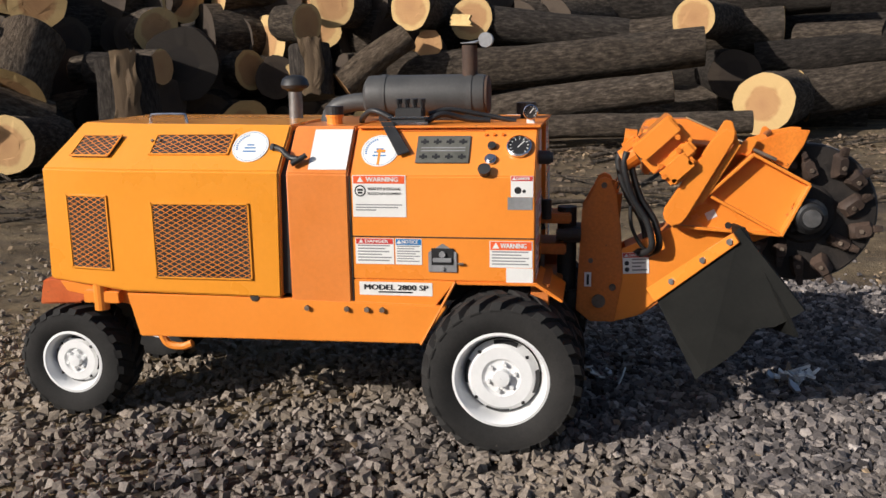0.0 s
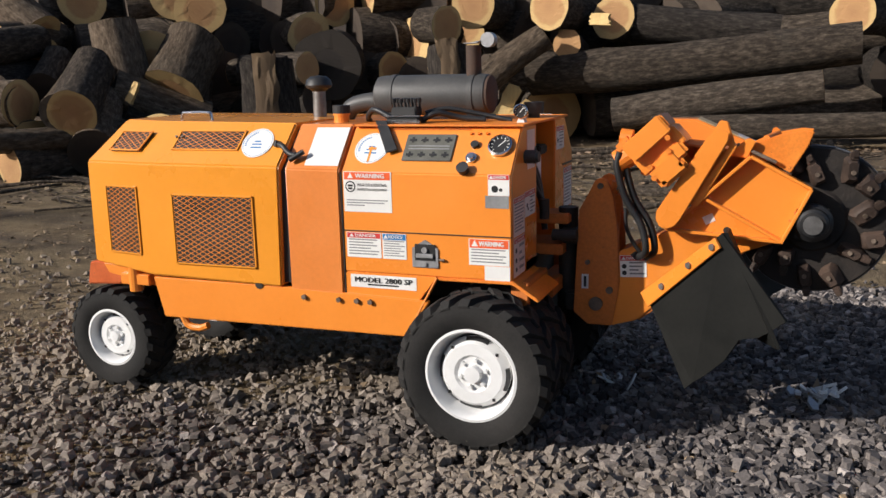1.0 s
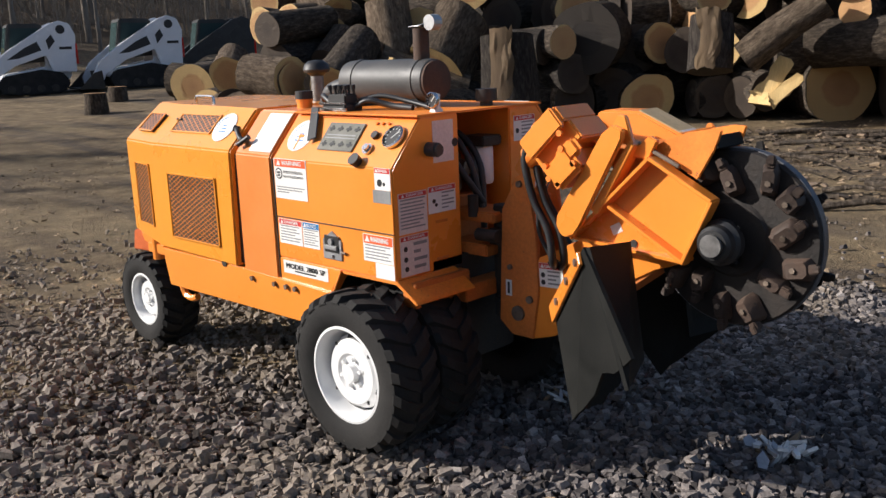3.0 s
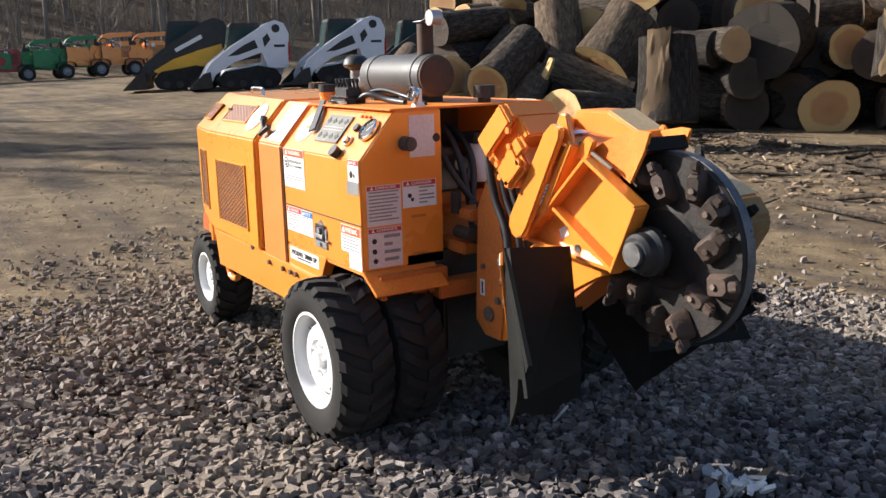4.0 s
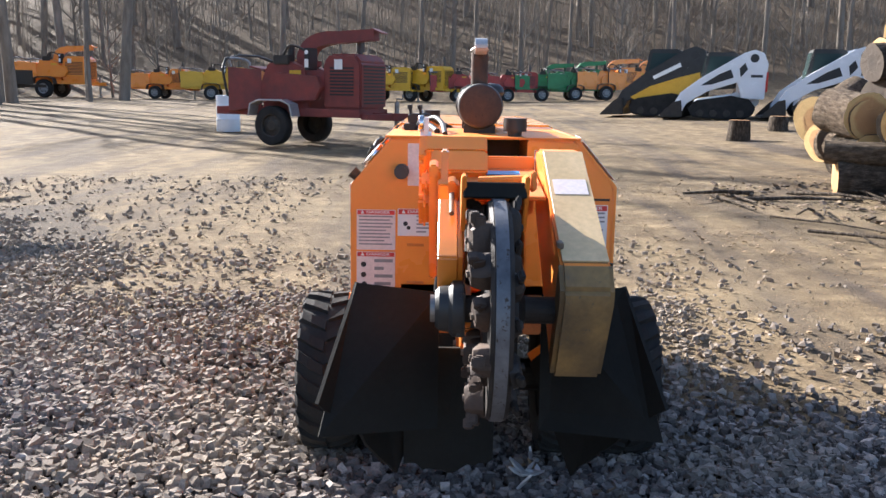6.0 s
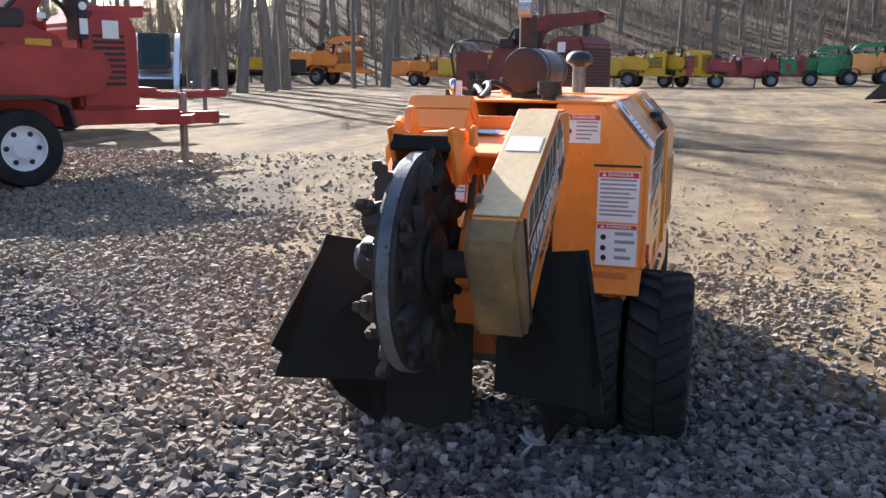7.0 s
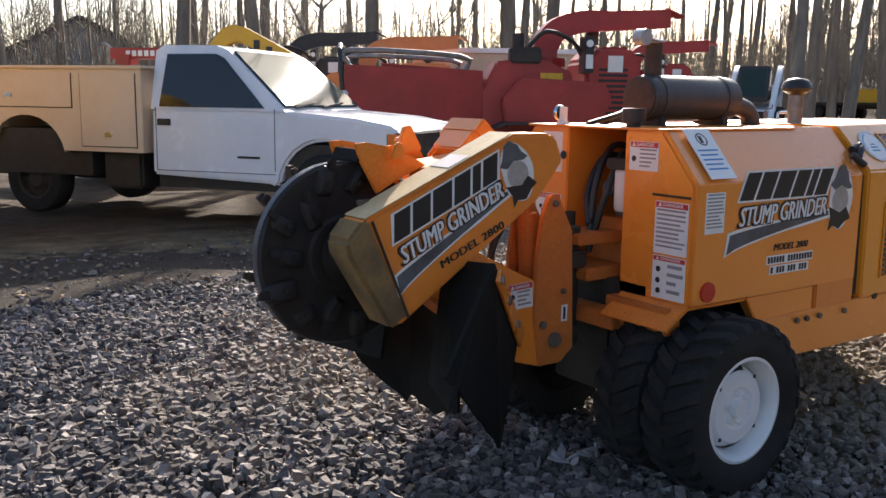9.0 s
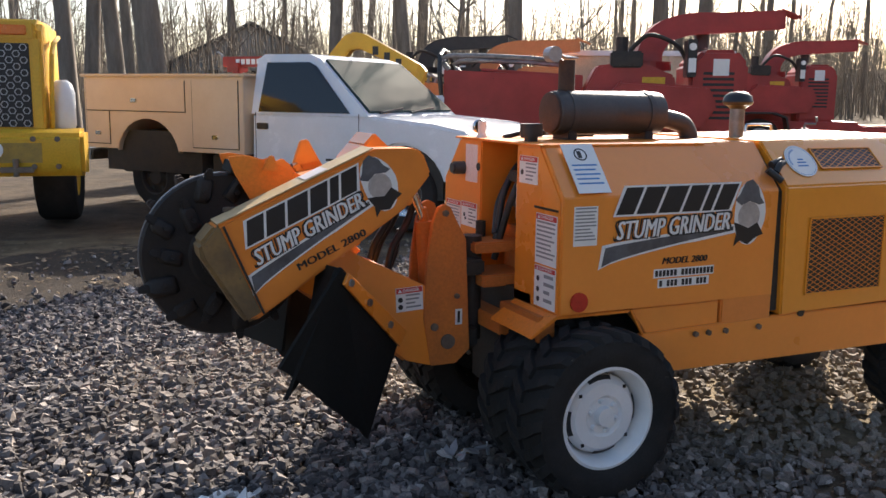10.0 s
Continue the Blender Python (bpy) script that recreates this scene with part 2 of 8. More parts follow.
def prism(poly, y0, y1, bev=0.004):
    """A plate: a polygon in x and z between two y."""
    bm = bmesh.new()
    a = [bm.verts.new((x, y0, z)) for x, z in poly]
    b = [bm.verts.new((x, y1, z)) for x, z in poly]
    bm.faces.new(a)
    bm.faces.new(b[::-1])
    for i in range(len(poly)):
        j = (i + 1) % len(poly)
        bm.faces.new((a[j], a[i], b[i], b[j]))
    bmesh.ops.recalc_face_normals(bm, faces=bm.faces)
    return bevelled(bm, bev)


def slab(corners, thick, bev=0.003):
    """A sheet over a loop of points of one plane, with thickness along its normal on both sides."""
    pts = [Vector(c) for c in corners]
    n = Vector((0, 0, 0))
    for i in range(len(pts)):
        n += (pts[i] - pts[0]).cross(pts[(i + 1) % len(pts)] - pts[0])
    n.normalize()
    bm = bmesh.new()
    a = [bm.verts.new(p + n * thick / 2) for p in pts]
    b = [bm.verts.new(p - n * thick / 2) for p in pts]
    bm.faces.new(a)
    bm.faces.new(b[::-1])
    for i in range(len(pts)):
        j = (i + 1) % len(pts)
        bm.faces.new((a[j], a[i], b[i], b[j]))
    bmesh.ops.recalc_face_normals(bm, faces=bm.faces)
    return bevelled(bm, bev, 1)


def rod(p0, p1, r, r2=None, seg=20, bev=0.0):
    p0, p1 = Vector(p0), Vector(p1)
    d = p1 - p0
    bm = bmesh.new()
    bmesh.ops.create_cone(bm, cap_ends=True, segments=seg, radius1=r, radius2=r if r2 is None else r2, depth=d.length,
                          matrix=Matrix.Translation((p0 + p1) / 2) @ d.to_track_quat("Z", "Y").to_matrix().to_4x4())
    return bevelled(bm, bev)


def curve_points(pts, n=8):
    """Points along a smooth line through pts."""
    p = [Vector(q) for q in pts]
    p = [2 * p[0] - p[1]] + p + [2 * p[-1] - p[-2]]
    out = []
    for i in range(1, len(p) - 2):
        for k in range(n):
            t = k / n
            a, b, c, d = p[i - 1], p[i], p[i + 1], p[i + 2]
            out.append(0.5 * (2 * b + (c - a) * t + (2 * a - 5 * b + 4 * c - d) * t * t + (3 * b - a - 3 * c + d) * t ** 3))
    return out + [p[-2]]


def tube(pts, r, seg=10, n=8, smooth_line=True, r_end=None):
    line = curve_points(pts, n) if smooth_line else [Vector(q) for q in pts]
    bm = bmesh.new()
    rings = []
    ref = Vector((0.31, 0.22, 0.93))
    for i, p in enumerate(line):
        d = (line[min(i + 1, len(line) - 1)] - line[max(i - 1, 0)]).normalized()
        u = d.cross(ref).normalized()
        v = d.cross(u)
        rr = r if r_end is None else r + (r_end - r) * i / (len(line) - 1)
        rings.append([bm.verts.new(p + rr * (math.cos(a) * u + math.sin(a) * v)) for a in [2 * math.pi * k / seg for k in range(seg)]])
    for a, b in zip(rings, rings[1:]):
        for k in range(seg):
            bm.faces.new((a[k], a[(k + 1) % seg], b[(k + 1) % seg], b[k]))
    bm.faces.new(rings[0][::-1])
    bm.faces.new(rings[-1])
    return bm


def lathe(profile, centre, axis="y", seg=40, close=False):
    """Turns a profile of (radius, along) about an axis through centre."""
    bm = bmesh.new()
    rings = []
    for r, h in profile:
        ring = []
        for k in range(seg):
            a = 2 * math.pi * k / seg
            c, s = r * math.cos(a), r * math.sin(a)
            v = {"y": (c, h, s), "x": (h, c, s), "z": (c, s, h)}[axis]
            ring.append(bm.verts.new(Vector(centre) + Vector(v)))
        rings.append(ring)
    pairs = list(zip(rings, rings[1:])) + ([(rings[-1], rings[0])] if close else [])
    for a, b in pairs:
        for k in range(seg):
            bm.faces.new((a[k], a[(k + 1) % seg], b[(k + 1) % seg], b[k]))
    bmesh.ops.remove_doubles(bm, verts=bm.verts, dist=1e-5)
    bmesh.ops.recalc_face_normals(bm, faces=bm.faces)
    return bm


def frame_of(origin, u, v):
    """Axes of a flat face: u to the reader's right, v up, the third towards the reader."""
    u, v = Vector(u).normalized(), Vector(v).normalized()
    n = u.cross(v)
    v = n.cross(u)
    m = Matrix((u, v, n)).transposed().to_4x4()
    m.translation = origin
    return m


def rect(u0, u1, v0, v1, n0, n1, bev=0.0):
    return box(u0, u1, v0, v1, n0, n1, bev)


def lettering(name, text, material, parent, m, height, width=None, lift=0.0, slant=0.0, deep=0.0012, space=1.0, bold=0.0, label=""):
    """Raised letters of the built-in font; m's origin is the text's middle."""
    cu = bpy.data.curves.new(name, "FONT")
    cu.body, cu.size, cu.extrude, cu.shear, cu.space_character = text, 1.0, 0.0, slant, space
    cu.align_x, cu.align_y, cu.resolution_u = "CENTER", "CENTER", 2
    tmp = bpy.data.objects.new("tmp", cu)
    scene.collection.objects.link(tmp)
    me = bpy.data.meshes.new_from_object(tmp.evaluated_get(bpy.context.evaluated_depsgraph_get()))
    bpy.data.objects.remove(tmp)
    bm = bmesh.new()
    bm.from_mesh(me)
    bpy.data.meshes.remove(me)
    xs, ys = [v.co.x for v in bm.verts], [v.co.y for v in bm.verts]
    w, h = max(xs) - min(xs), max(ys) - min(ys)
    cx, cy = (max(xs) + min(xs)) / 2, (max(ys) + min(ys)) / 2
    sx, sy = (width / w if width else height / h), height / h
    for v in bm.verts:
        v.co = Vector(((v.co.x - cx) * sx, (v.co.y - cy) * sy, lift + deep))
    if bold:                                 # heavier strokes: the letters again, a little to either side
        first = bm.verts[:] + bm.edges[:] + bm.faces[:]
        for k in (-1, 1):
            twin = bmesh.ops.duplicate(bm, geom=first)["geom"]
            bmesh.ops.translate(bm, verts=[v for v in twin if isinstance(v, bmesh.types.BMVert)], vec=(k * bold * height, 0, 0.00012 * (k + 2)))
    return part(name, moved(bm, m), material, parent, label)


# ---- the stump grinder ----
YC = 0.443                                  # its middle line; front panel at x = 0, wheels on z = 0


def far(y):
    return 2 * YC - y


grinder = thing("stump_grinder", (0, YC, 0), "self-propelled orange stump grinder with white wheels parked on gravel", "stump grinder")
G = grinder

NEAR = ((1, 0, 0), (0, 0, 1))
SLOPE = ((1, 0, 0), (0, 0.143, 0.168))
FRONT = ((0, 1, 0), (0, 0, 1))
FAR = ((-1, 0, 0), (0, 0, 1))


def shell(stations):
    """A hood lofted over stations of points, open underneath."""
    bm = bmesh.new()
    rings = [[bm.verts.new(p) for p in s] for s in stations]
    for a, b in zip(rings, rings[1:]):
        for k in range(len(a)):
            j = (k + 1) % len(a)
            bm.faces.new((a[k], a[j], b[j], b[k]))
    bm.faces.new(rings[0])
    bm.faces.new(rings[-1][::-1])
    bmesh.ops.recalc_face_normals(bm, faces=bm.faces)
    return bm


def section(x, y, bend, top_in, top, bottom, y1=None):
    """Cross-section of the cowling at x: side at y and its mirror."""
    return [(x, y, bottom), (x, y, bend), (x, y + top_in, top), (x, far(y + top_in), top), (x, far(y), bend), (x, far(y), bottom)]


# rear engine hood, its rear corners drawn in and its roof hipped
rear = [(-2.015, 0.026, 0.585), (-2.002, 0.018, 1.042), (-1.879, 0.159, 1.217)]
crease = [(-1.63, -0.045, 0.555), (-1.63, -0.045, 1.042), (-1.63, 0.115, 1.212)]
fore = [(-0.985, -0.047, 0.545), (-0.972, -0.047, 1.038), (-0.960, 0.098, 1.204)]
hood = shell([s + [(x, far(y), z) for x, y, z in reversed(s)] for s in (rear, crease, fore)])
part("engine_hood", bevelled(hood, 0.007), "hood_orange", G, "yellow-orange painted engine hood", 35)
# black core filling the hood gap, coloured for the shadow inside it
part("hood_gap_liner", shell([section(-1.0, -0.025, 1.02, 0.14, 1.18, 0.56), section(-0.93, -0.02, 1.02, 0.14, 1.18, 0.56)]), "black", G)
part("middle_cowl", bevelled(shell([section(-0.948, -0.034, 1.031, 0.146, 1.198, 0.528), section(-0.706, -0.032, 1.028, 0.146, 1.197, 0.528)]), 0.006), "cowl_orange", G, "scratched orange sheet-metal middle cowl", 35)

# control box: a full-width rear part and two towers beside the pivot recess


def half_box(x0, x1, y_in, y_out, sgn):
    """The slope-topped tower between y_in and the outer side."""
    y_t = y_out + sgn * 0.143
    s = lambda x: [(x, y_out, 0.622), (x, y_out, 1.020), (x, y_t, 1.188), (x, y_in, 1.188), (x, y_in, 0.622)]
    return bevelled(shell([s(x0), s(x1)]), 0.005)


part("control_tower", half_box(-0.70, 0.0, 0.315, -0.022, 1), "orange", G, "orange control tower with stickers", 35)
part("control_tower", half_box(-0.70, 0.0, 0.600, 0.908, -1), "orange", G, "orange control tower with stickers", 35)
part("rear_bulkhead", box(-0.70, -0.34, 0.316, 0.599, 0.622, 1.187, 0.003), "orange", G)
for y0, y1 in ((-0.0225, 0.02), (far(0.02), far(-0.0225))):
    part("lower_side_panel", prism([(-0.700, 0.525), (-0.385, 0.515), (-0.301, 0.6218), (-0.700, 0.6218)], y0, y1, 0.003), "orange", G)
# the far side has one long door from the front edge to the hood
part("side_door", bevelled(shell([[(x, 0.9085, 0.626), (x, 0.9215, 0.626), (x, 0.9215, 1.027), (x, far(0.113), 1.2005), (x, far(0.125), 1.191), (x, 0.9085, 1.02)] for x in (-0.945, -0.003)]), 0.003), "orange", G, "long orange side door", 35)
# panel seams
for y in (-0.0235,):
    part("panel_seam", joined(box(-0.700, -0.001, y - 0.002, y + 0.002, 0.789, 0.7925, 0), box(-0.703, -0.699, y - 0.002, y + 0.003, 0.53, 1.02, 0)), "dark", G)
part("top_plate", joined(box(-0.695, 0.012, 0.10, far(0.10), 1.189, 1.197, 0.002)), "worn_orange", G, "faded orange top plate")

# frame skirts
SKIRT = [(-1.645, 0.545), (-1.60, 0.368), (-0.436, 0.376), (-0.335, 0.520), (-0.345, 0.527), (-0.985, 0.543)]
for y0, y1 in ((-0.036, -0.008), (far(-0.008), far(-0.036))):
    part("frame_skirt", prism(SKIRT, y0, y1, 0.004), "orange", G, "orange frame side plate")
# dark boxes inside the frame; the first is a floor added to block light
part("chassis", joined(box(-1.60, -0.42, 0.0, far(0.0), 0.44, 0.54, 0), box(-0.42, 0.0, 0.16, far(0.16), 0.50, 0.66, 0), box(-2.0, -1.55, 0.20, far(0.2), 0.44, 0.57, 0)), "dark", G)
for y in (-0.037, far(-0.037)):
    s = -1 if y < 0 else 1
    for x in (-0.885, -0.725, -0.645, -0.585):
        part("bolt", rod((x, y, 0.508), (x, y + s * 0.012, 0.508), 0.011, seg=6), "rusty", G)
    for x in (-1.10,):
        part("drain_notch", rod((x, y - s * 0.002, 0.545), (x, y + s * 0.003, 0.545), 0.018, seg=16), "dark", G)
# tie-down loop under the skirt
part("tie_down_loop", tube([(-1.52, -0.02, 0.385), (-1.49, -0.02, 0.335), (-1.43, -0.02, 0.325), (-1.385, -0.02, 0.34)], 0.016, 8), "orange", G, "", 40)

# front fenders over the drive wheels
FENDER = [(-0.301, 0.621), (0.004, 0.624), (0.095, 0.565), (0.105, 0.555), (0.098, 0.550), (0.0, 0.611), (-0.294, 0.610)]
for y0, y1 in ((-0.026, 0.27), (far(0.27), far(-0.026))):
    part("fender", prism(FENDER, y0, y1, 0.002), "worn_orange", G, "orange fender with chipped edge")
    part("wheel_arch_lining", box(-0.30, 0.0, max(y0, 0.19) if y0 < 0.3 else y0, min(y1, far(0.19)) if y1 > 0.6 else y1, 0.56, 0.609, 0), "dark", G)
part("arch_lip", tube([(-0.436, -0.038, 0.374), (-0.301, -0.027, 0.621)], 0.006, 6, 1), "worn_orange", G)
part("arch_lip", tube([(-0.436, far(-0.038), 0.374), (-0.301, far(-0.027), 0.621)], 0.006, 6, 1), "worn_orange", G)
part("front_crossmember", joined(box(0.0, 0.085, 0.24, 0.66, 0.50, 0.56, 0.004), box(-0.02, 0.05, 0.02, 0.30, 0.52, 0.612, 0.004), box(-0.02, 0.05, 0.586, 0.866, 0.52, 0.612, 0.004)), "dirty_orange", G, "dirty orange crossmember")
part("axle", joined(rod((-0.11, 0.2, 0.29), (-0.11, far(0.2), 0.29), 0.06, seg=16), box(-0.22, 0.02, 0.30, far(0.30), 0.24, 0.50, 0.01)), "dark", G)
part("rear_axle", joined(rod((-1.93, 0.16, 0.236), (-1.93, far(0.16), 0.236), 0.035, seg=12), box(-1.99, -1.87, 0.25, far(0.25), 0.23, 0.45, 0.01)), "dark", G)
# rear steering bracket and bumper
part("steering_bracket", joined(prism([(-1.98, 0.575), (-1.60, 0.56), (-1.62, 0.47), (-1.78, 0.50), (-1.95, 0.53)], 0.03, 0.06), box(-1.86, -1.70, 0.0, 0.10, 0.49, 0.54), rod((-1.79, 0.02, 0.46), (-1.79, 0.02, 0.575), 0.03, seg=14)), "orange", G)
part("steering_bracket", joined(prism([(-1.98, 0.575), (-1.60, 0.56), (-1.62, 0.47), (-1.78, 0.50), (-1.95, 0.53)], far(0.13), far(0.10)), box(-1.86, -1.76, far(0.14), far(0.06), 0.50, 0.54)), "orange", G)
part("rear_bumper", prism([(-2.085, 0.468), (-2.06, 0.575), (-1.88, 0.588), (-1.86, 0.500), (-1.90, 0.478)], 0.035, far(0.035), 0.006), "bumper", G, "orange-red steel rear bumper")
for y0, y1 in ((0.2, 0.25), (far(0.25), far(0.2))):
    part("bumper_arm", box(-2.06, -1.9, y0, y1, 0.50, 0.55), "bumper", G)


# ---- wheels ----
def wheel(c, R, W, rim_r, out, lugs, parent, paint="white"):
    """A chunky tyre on a white rim; out: -1 or 1, the way its dish faces along y."""
    x, y, z = c
    q = R - 0.018
    prof = [(rim_r, -W * 0.42), (rim_r + 0.02, -W * 0.49), (R * 0.80, -W * 0.52), (R * 0.9, -W * 0.49), (q - 0.012, -W * 0.44), (q, -W * 0.30), (q + 0.004, 0)]
    prof += [(r, -h) for r, h in reversed(prof[:-1])]
    lug_meshes = []
    for side in (-1, 1):
        for k in range(lugs):
            a0 = 2 * math.pi * (k + (0.5 if side > 0 else 0)) / lugs
            bm = bmesh.new()
            half, rows = math.pi / lugs * 0.52, []
            for ax, sh, top, low in ((0.02 * W, 0.0, R, q - 0.006), (0.28 * W, 0.32, R, q - 0.008), (0.45 * W, 0.62, R - 0.006, q - 0.02), (0.515 * W, 0.72, R - 0.03, R * 0.88)):
                am = a0 + sh * 2 * math.pi / lugs
                rows.append([bm.verts.new((x + r * math.cos(am + d), y + side * ax, z + r * math.sin(am + d))) for r, d in ((low, -half * 1.15), (top, -half * 0.85), (top, half * 0.85), (low, half * 1.15))])
            for a, b in zip(rows, rows[1:]):
                for i in range(3):
                    bm.faces.new((a[i], a[i + 1], b[i + 1], b[i]))
            bm.faces.new(rows[0])
            bm.faces.new(rows[-1][::-1])
            lug_meshes.append(bm)
    tyre = part("tyre", lathe(prof, c, "y", 56, True), "rubber", parent, "chunky black lugged tyre", 32)
    for bm in lug_meshes:
        part("tread_lug", bm, "rubber", tyre)
    o = out
    f = o * W * 0.42
    rp = [(rim_r + 0.006, f + o * 0.004), (rim_r - 0.004, f + o * 0.006), (rim_r - 0.012, f - o * 0.004), (rim_r - 0.016, f - o * 0.03), (rim_r - 0.034, f - o * 0.075), (rim_r - 0.036, f - o * 0.09), (rim_r + 0.002, -o * W * 0.4)]
    part("rim", lathe(rp, c, "y", 48), paint, tyre, "white-painted steel rim" if paint == "white" else "dark inner rim", 40)
    d = f - o * 0.038
    k = rim_r
    disc = [(k * 0.80, d - o * 0.02), (k * 0.74, d), (k * 0.66, d + o * 0.014), (k * 0.42, d + o * 0.016), (k * 0.36, d + o * 0.006), (k * 0.20, d + o * 0.006), (k * 0.18, d + o * 0.03), (0.0005, d + o * 0.032)]
    part("wheel_disc", lathe(disc, c, "y", 40), paint, tyre, "white-painted wheel disc" if paint == "white" else "dark inner disc", 40)
    for i in range(6):
        a = 2 * math.pi * i / 6 + 0.3
        px, pz = x + k * 0.30 * math.cos(a), z + k * 0.30 * math.sin(a)
        part("lug_nut", rod((px, y + d, pz), (px, y + d + o * 0.022, pz), 0.011, 0.008, 6), "white", tyre)
    for i in range(4):
        a = 2 * math.pi * i / 4 + 0.7
        px, pz = x + k * 0.71 * math.cos(a), z + k * 0.71 * math.sin(a)
        part("rivet_hole", moved(box(-0.006, 0.006, -0.001, 0.001, -0.006, 0.006, 0), pose(px, y + d + o * 0.0105, pz)), "ink", tyre)
        a += 0.75
        bm = bmesh.new()
        r0, r1 = k * 0.725, k * 0.805
        up = [[bm.verts.new((x + r * math.cos(a + t), y + d + o * 0.004 + o * 0.003 * j, z + r * math.sin(a + t))) for t in np.linspace(-0.34, 0.34, 8)] for r, j in ((r0, 0), (r1, -4))]
        for i2 in range(7):
            bm.faces.new((up[0][i2], up[0][i2 + 1], up[1][i2 + 1], up[1][i2]))
        part("rim_slot", bm, "ink", tyre)
    return tyre


wheel((-0.113, -0.098, 0.298), 0.300, 0.205, 0.174, -1, 22, G)
wheel((-0.113, 0.125, 0.298), 0.300, 0.190, 0.174, -1, 22, G, "dark")
wheel((-0.113, far(-0.098), 0.298), 0.300, 0.205, 0.174, 1, 22, G)
wheel((-0.113, far(0.125), 0.298), 0.300, 0.190, 0.174, 1, 22, G, "dark")
wheel((-1.93, 0.072, 0.236), 0.238, 0.195, 0.128, -1, 20, G)
wheel((-1.93, far(0.072), 0.236), 0.238, 0.195, 0.128, 1, 20, G)


# ---- vents of expanded metal ----
def vent(m, w, h, parent, paint="hood_orange", skew=0.0):
    """A dark opening behind a diamond lattice; m's origin is its middle."""
    sh = Matrix(((1, skew, 0, 0), (0, 1, 0, 0), (0, 0, 1, 0), (0, 0, 0, 1)))
    back = part("vent_opening", moved(rect(-w / 2, w / 2, -h / 2, h / 2, -0.01, 0.0015), m @ sh), "black", parent)
    bm = bmesh.new()
    sx, sy, half = 0.0400, 0.0205, 0.0014
    for sl in (1, -1):
        g = sl * sy / sx
        n = int((h + w * abs(g)) / sy) + 2
        for i in range(-n, n):
            c = i * sy
            us = sorted([(-h / 2 - c) / g, (h / 2 - c) / g])
            u0, u1 = max(us[0], -w / 2), min(us[1], w / 2)
            if u1 - u0 < 0.002:
                continue
            n0 = 0.003 if sl > 0 else 0.0042
            q = [bm.verts.new((u, g * u + c + d, n0)) for u, d in ((u0, -half), (u1, -half), (u1, half), (u0, half))]
            bm.faces.new(q)
    part("expanded_metal", moved(bm, m @ sh), "orange", back)
    rim = []
    for a, b in (((-w / 2, -h / 2), (w / 2, -h / 2)), ((w / 2, -h / 2), (w / 2, h / 2)), ((w / 2, h / 2), (-w / 2, h / 2)), ((-w / 2, h / 2), (-w / 2, -h / 2))):
        rim.append(box(min(a[0], b[0]) - 0.003, max(a[0], b[0]) + 0.003, min(a[1], b[1]) - 0.003, max(a[1], b[1]) + 0.003, 0.001, 0.006, 0))
    part("vent_rim", moved(joined(*rim), m @ sh), paint, back)
    return back


def corner_u(flip=1):
    return ((0.372, -0.063 * flip, 0), (0, 0, 1))


def on_corner(x, flip=1):
    y = -0.045 + 0.066 * (-1.63 - x) / 0.377
    return y if flip > 0 else far(y)


vent(frame_of((-1.300, -0.0475, 0.766), *NEAR), 0.400, 0.295, G)
vent(frame_of((-1.793, on_corner(-1.793) - 0.001, 0.790), *corner_u()), 0.195, 0.295, G)
vent(frame_of((-1.350, 0.036, 1.134), (1, 0, 0), (0, 0.145, 0.166)), 0.325, 0.096, G, skew=0.12)
vent(frame_of((-1.765, 0.045, 1.130), (0.372, -0.055, 0), (0.02, 0.145, 0.166)), 0.180, 0.10, G, skew=0.25)
vent(frame_of((-1.300, far(-0.0475), 0.766), *FAR), 0.400, 0.295, G)
vent(frame_of((-1.793, on_corner(-1.793, -1) + 0.001, 0.790), (-0.372, -0.063, 0), (0, 0, 1)), 0.195, 0.295, G)
vent(frame_of((-1.350, far(0.036), 1.134), (-1, 0, 0), (0, -0.145, 0.166)), 0.325, 0.096, G, skew=-0.12)

# hood handle
part("hood_handle", tube([(-1.60, 0.19, 1.205), (-1.595, 0.19, 1.235), (-1.58, 0.19, 1.243), (-1.46, 0.19, 1.243), (-1.445, 0.19, 1.235), (-1.44, 0.19, 1.205)], 0.007, 8, 3), "chrome", G, "bright metal grab handle", 40)
for i in (-1.52, -1.49):
    part("hood_screw", rod((i, 0.045, 1.147), (i, 0.038, 1.153), 0.006, seg=6), "rusty", G)


# ---- engine top: muffler, stack, air inlet, lever bank ----
MUF = (0.440, 1.300)
part("muffler", lathe([(0.0005, -0.745), (0.060, -0.745), (0.082, -0.73), (0.085, -0.71), (0.085, -0.265), (0.082, -0.240), (0.074, -0.232), (0.0005, -0.230)], (0, *MUF), "x", 40), "muffler", G, "charcoal-painted cylindrical muffler", 35)
part("muffler_end", lathe([(0.078, -0.2365), (0.078, -0.226), (0.070, -0.222), (0.0005, -0.224)], (0, *MUF), "x", 40), "rust", G, "soot-brown muffler end", 35)
for x in (-0.66, -0.30):
    part("muffler_clamp", lathe([(0.0852, x - 0.012), (0.0885, x - 0.012), (0.0885, x + 0.012), (0.0852, x + 0.012)], (0, *MUF), "x", 40, True), "muffler", G, "", 35)
    part("muffler_foot", box(x - 0.02, x + 0.02, MUF[0] - 0.06, MUF[0] + 0.06, 1.19, 1.23), "black", G)
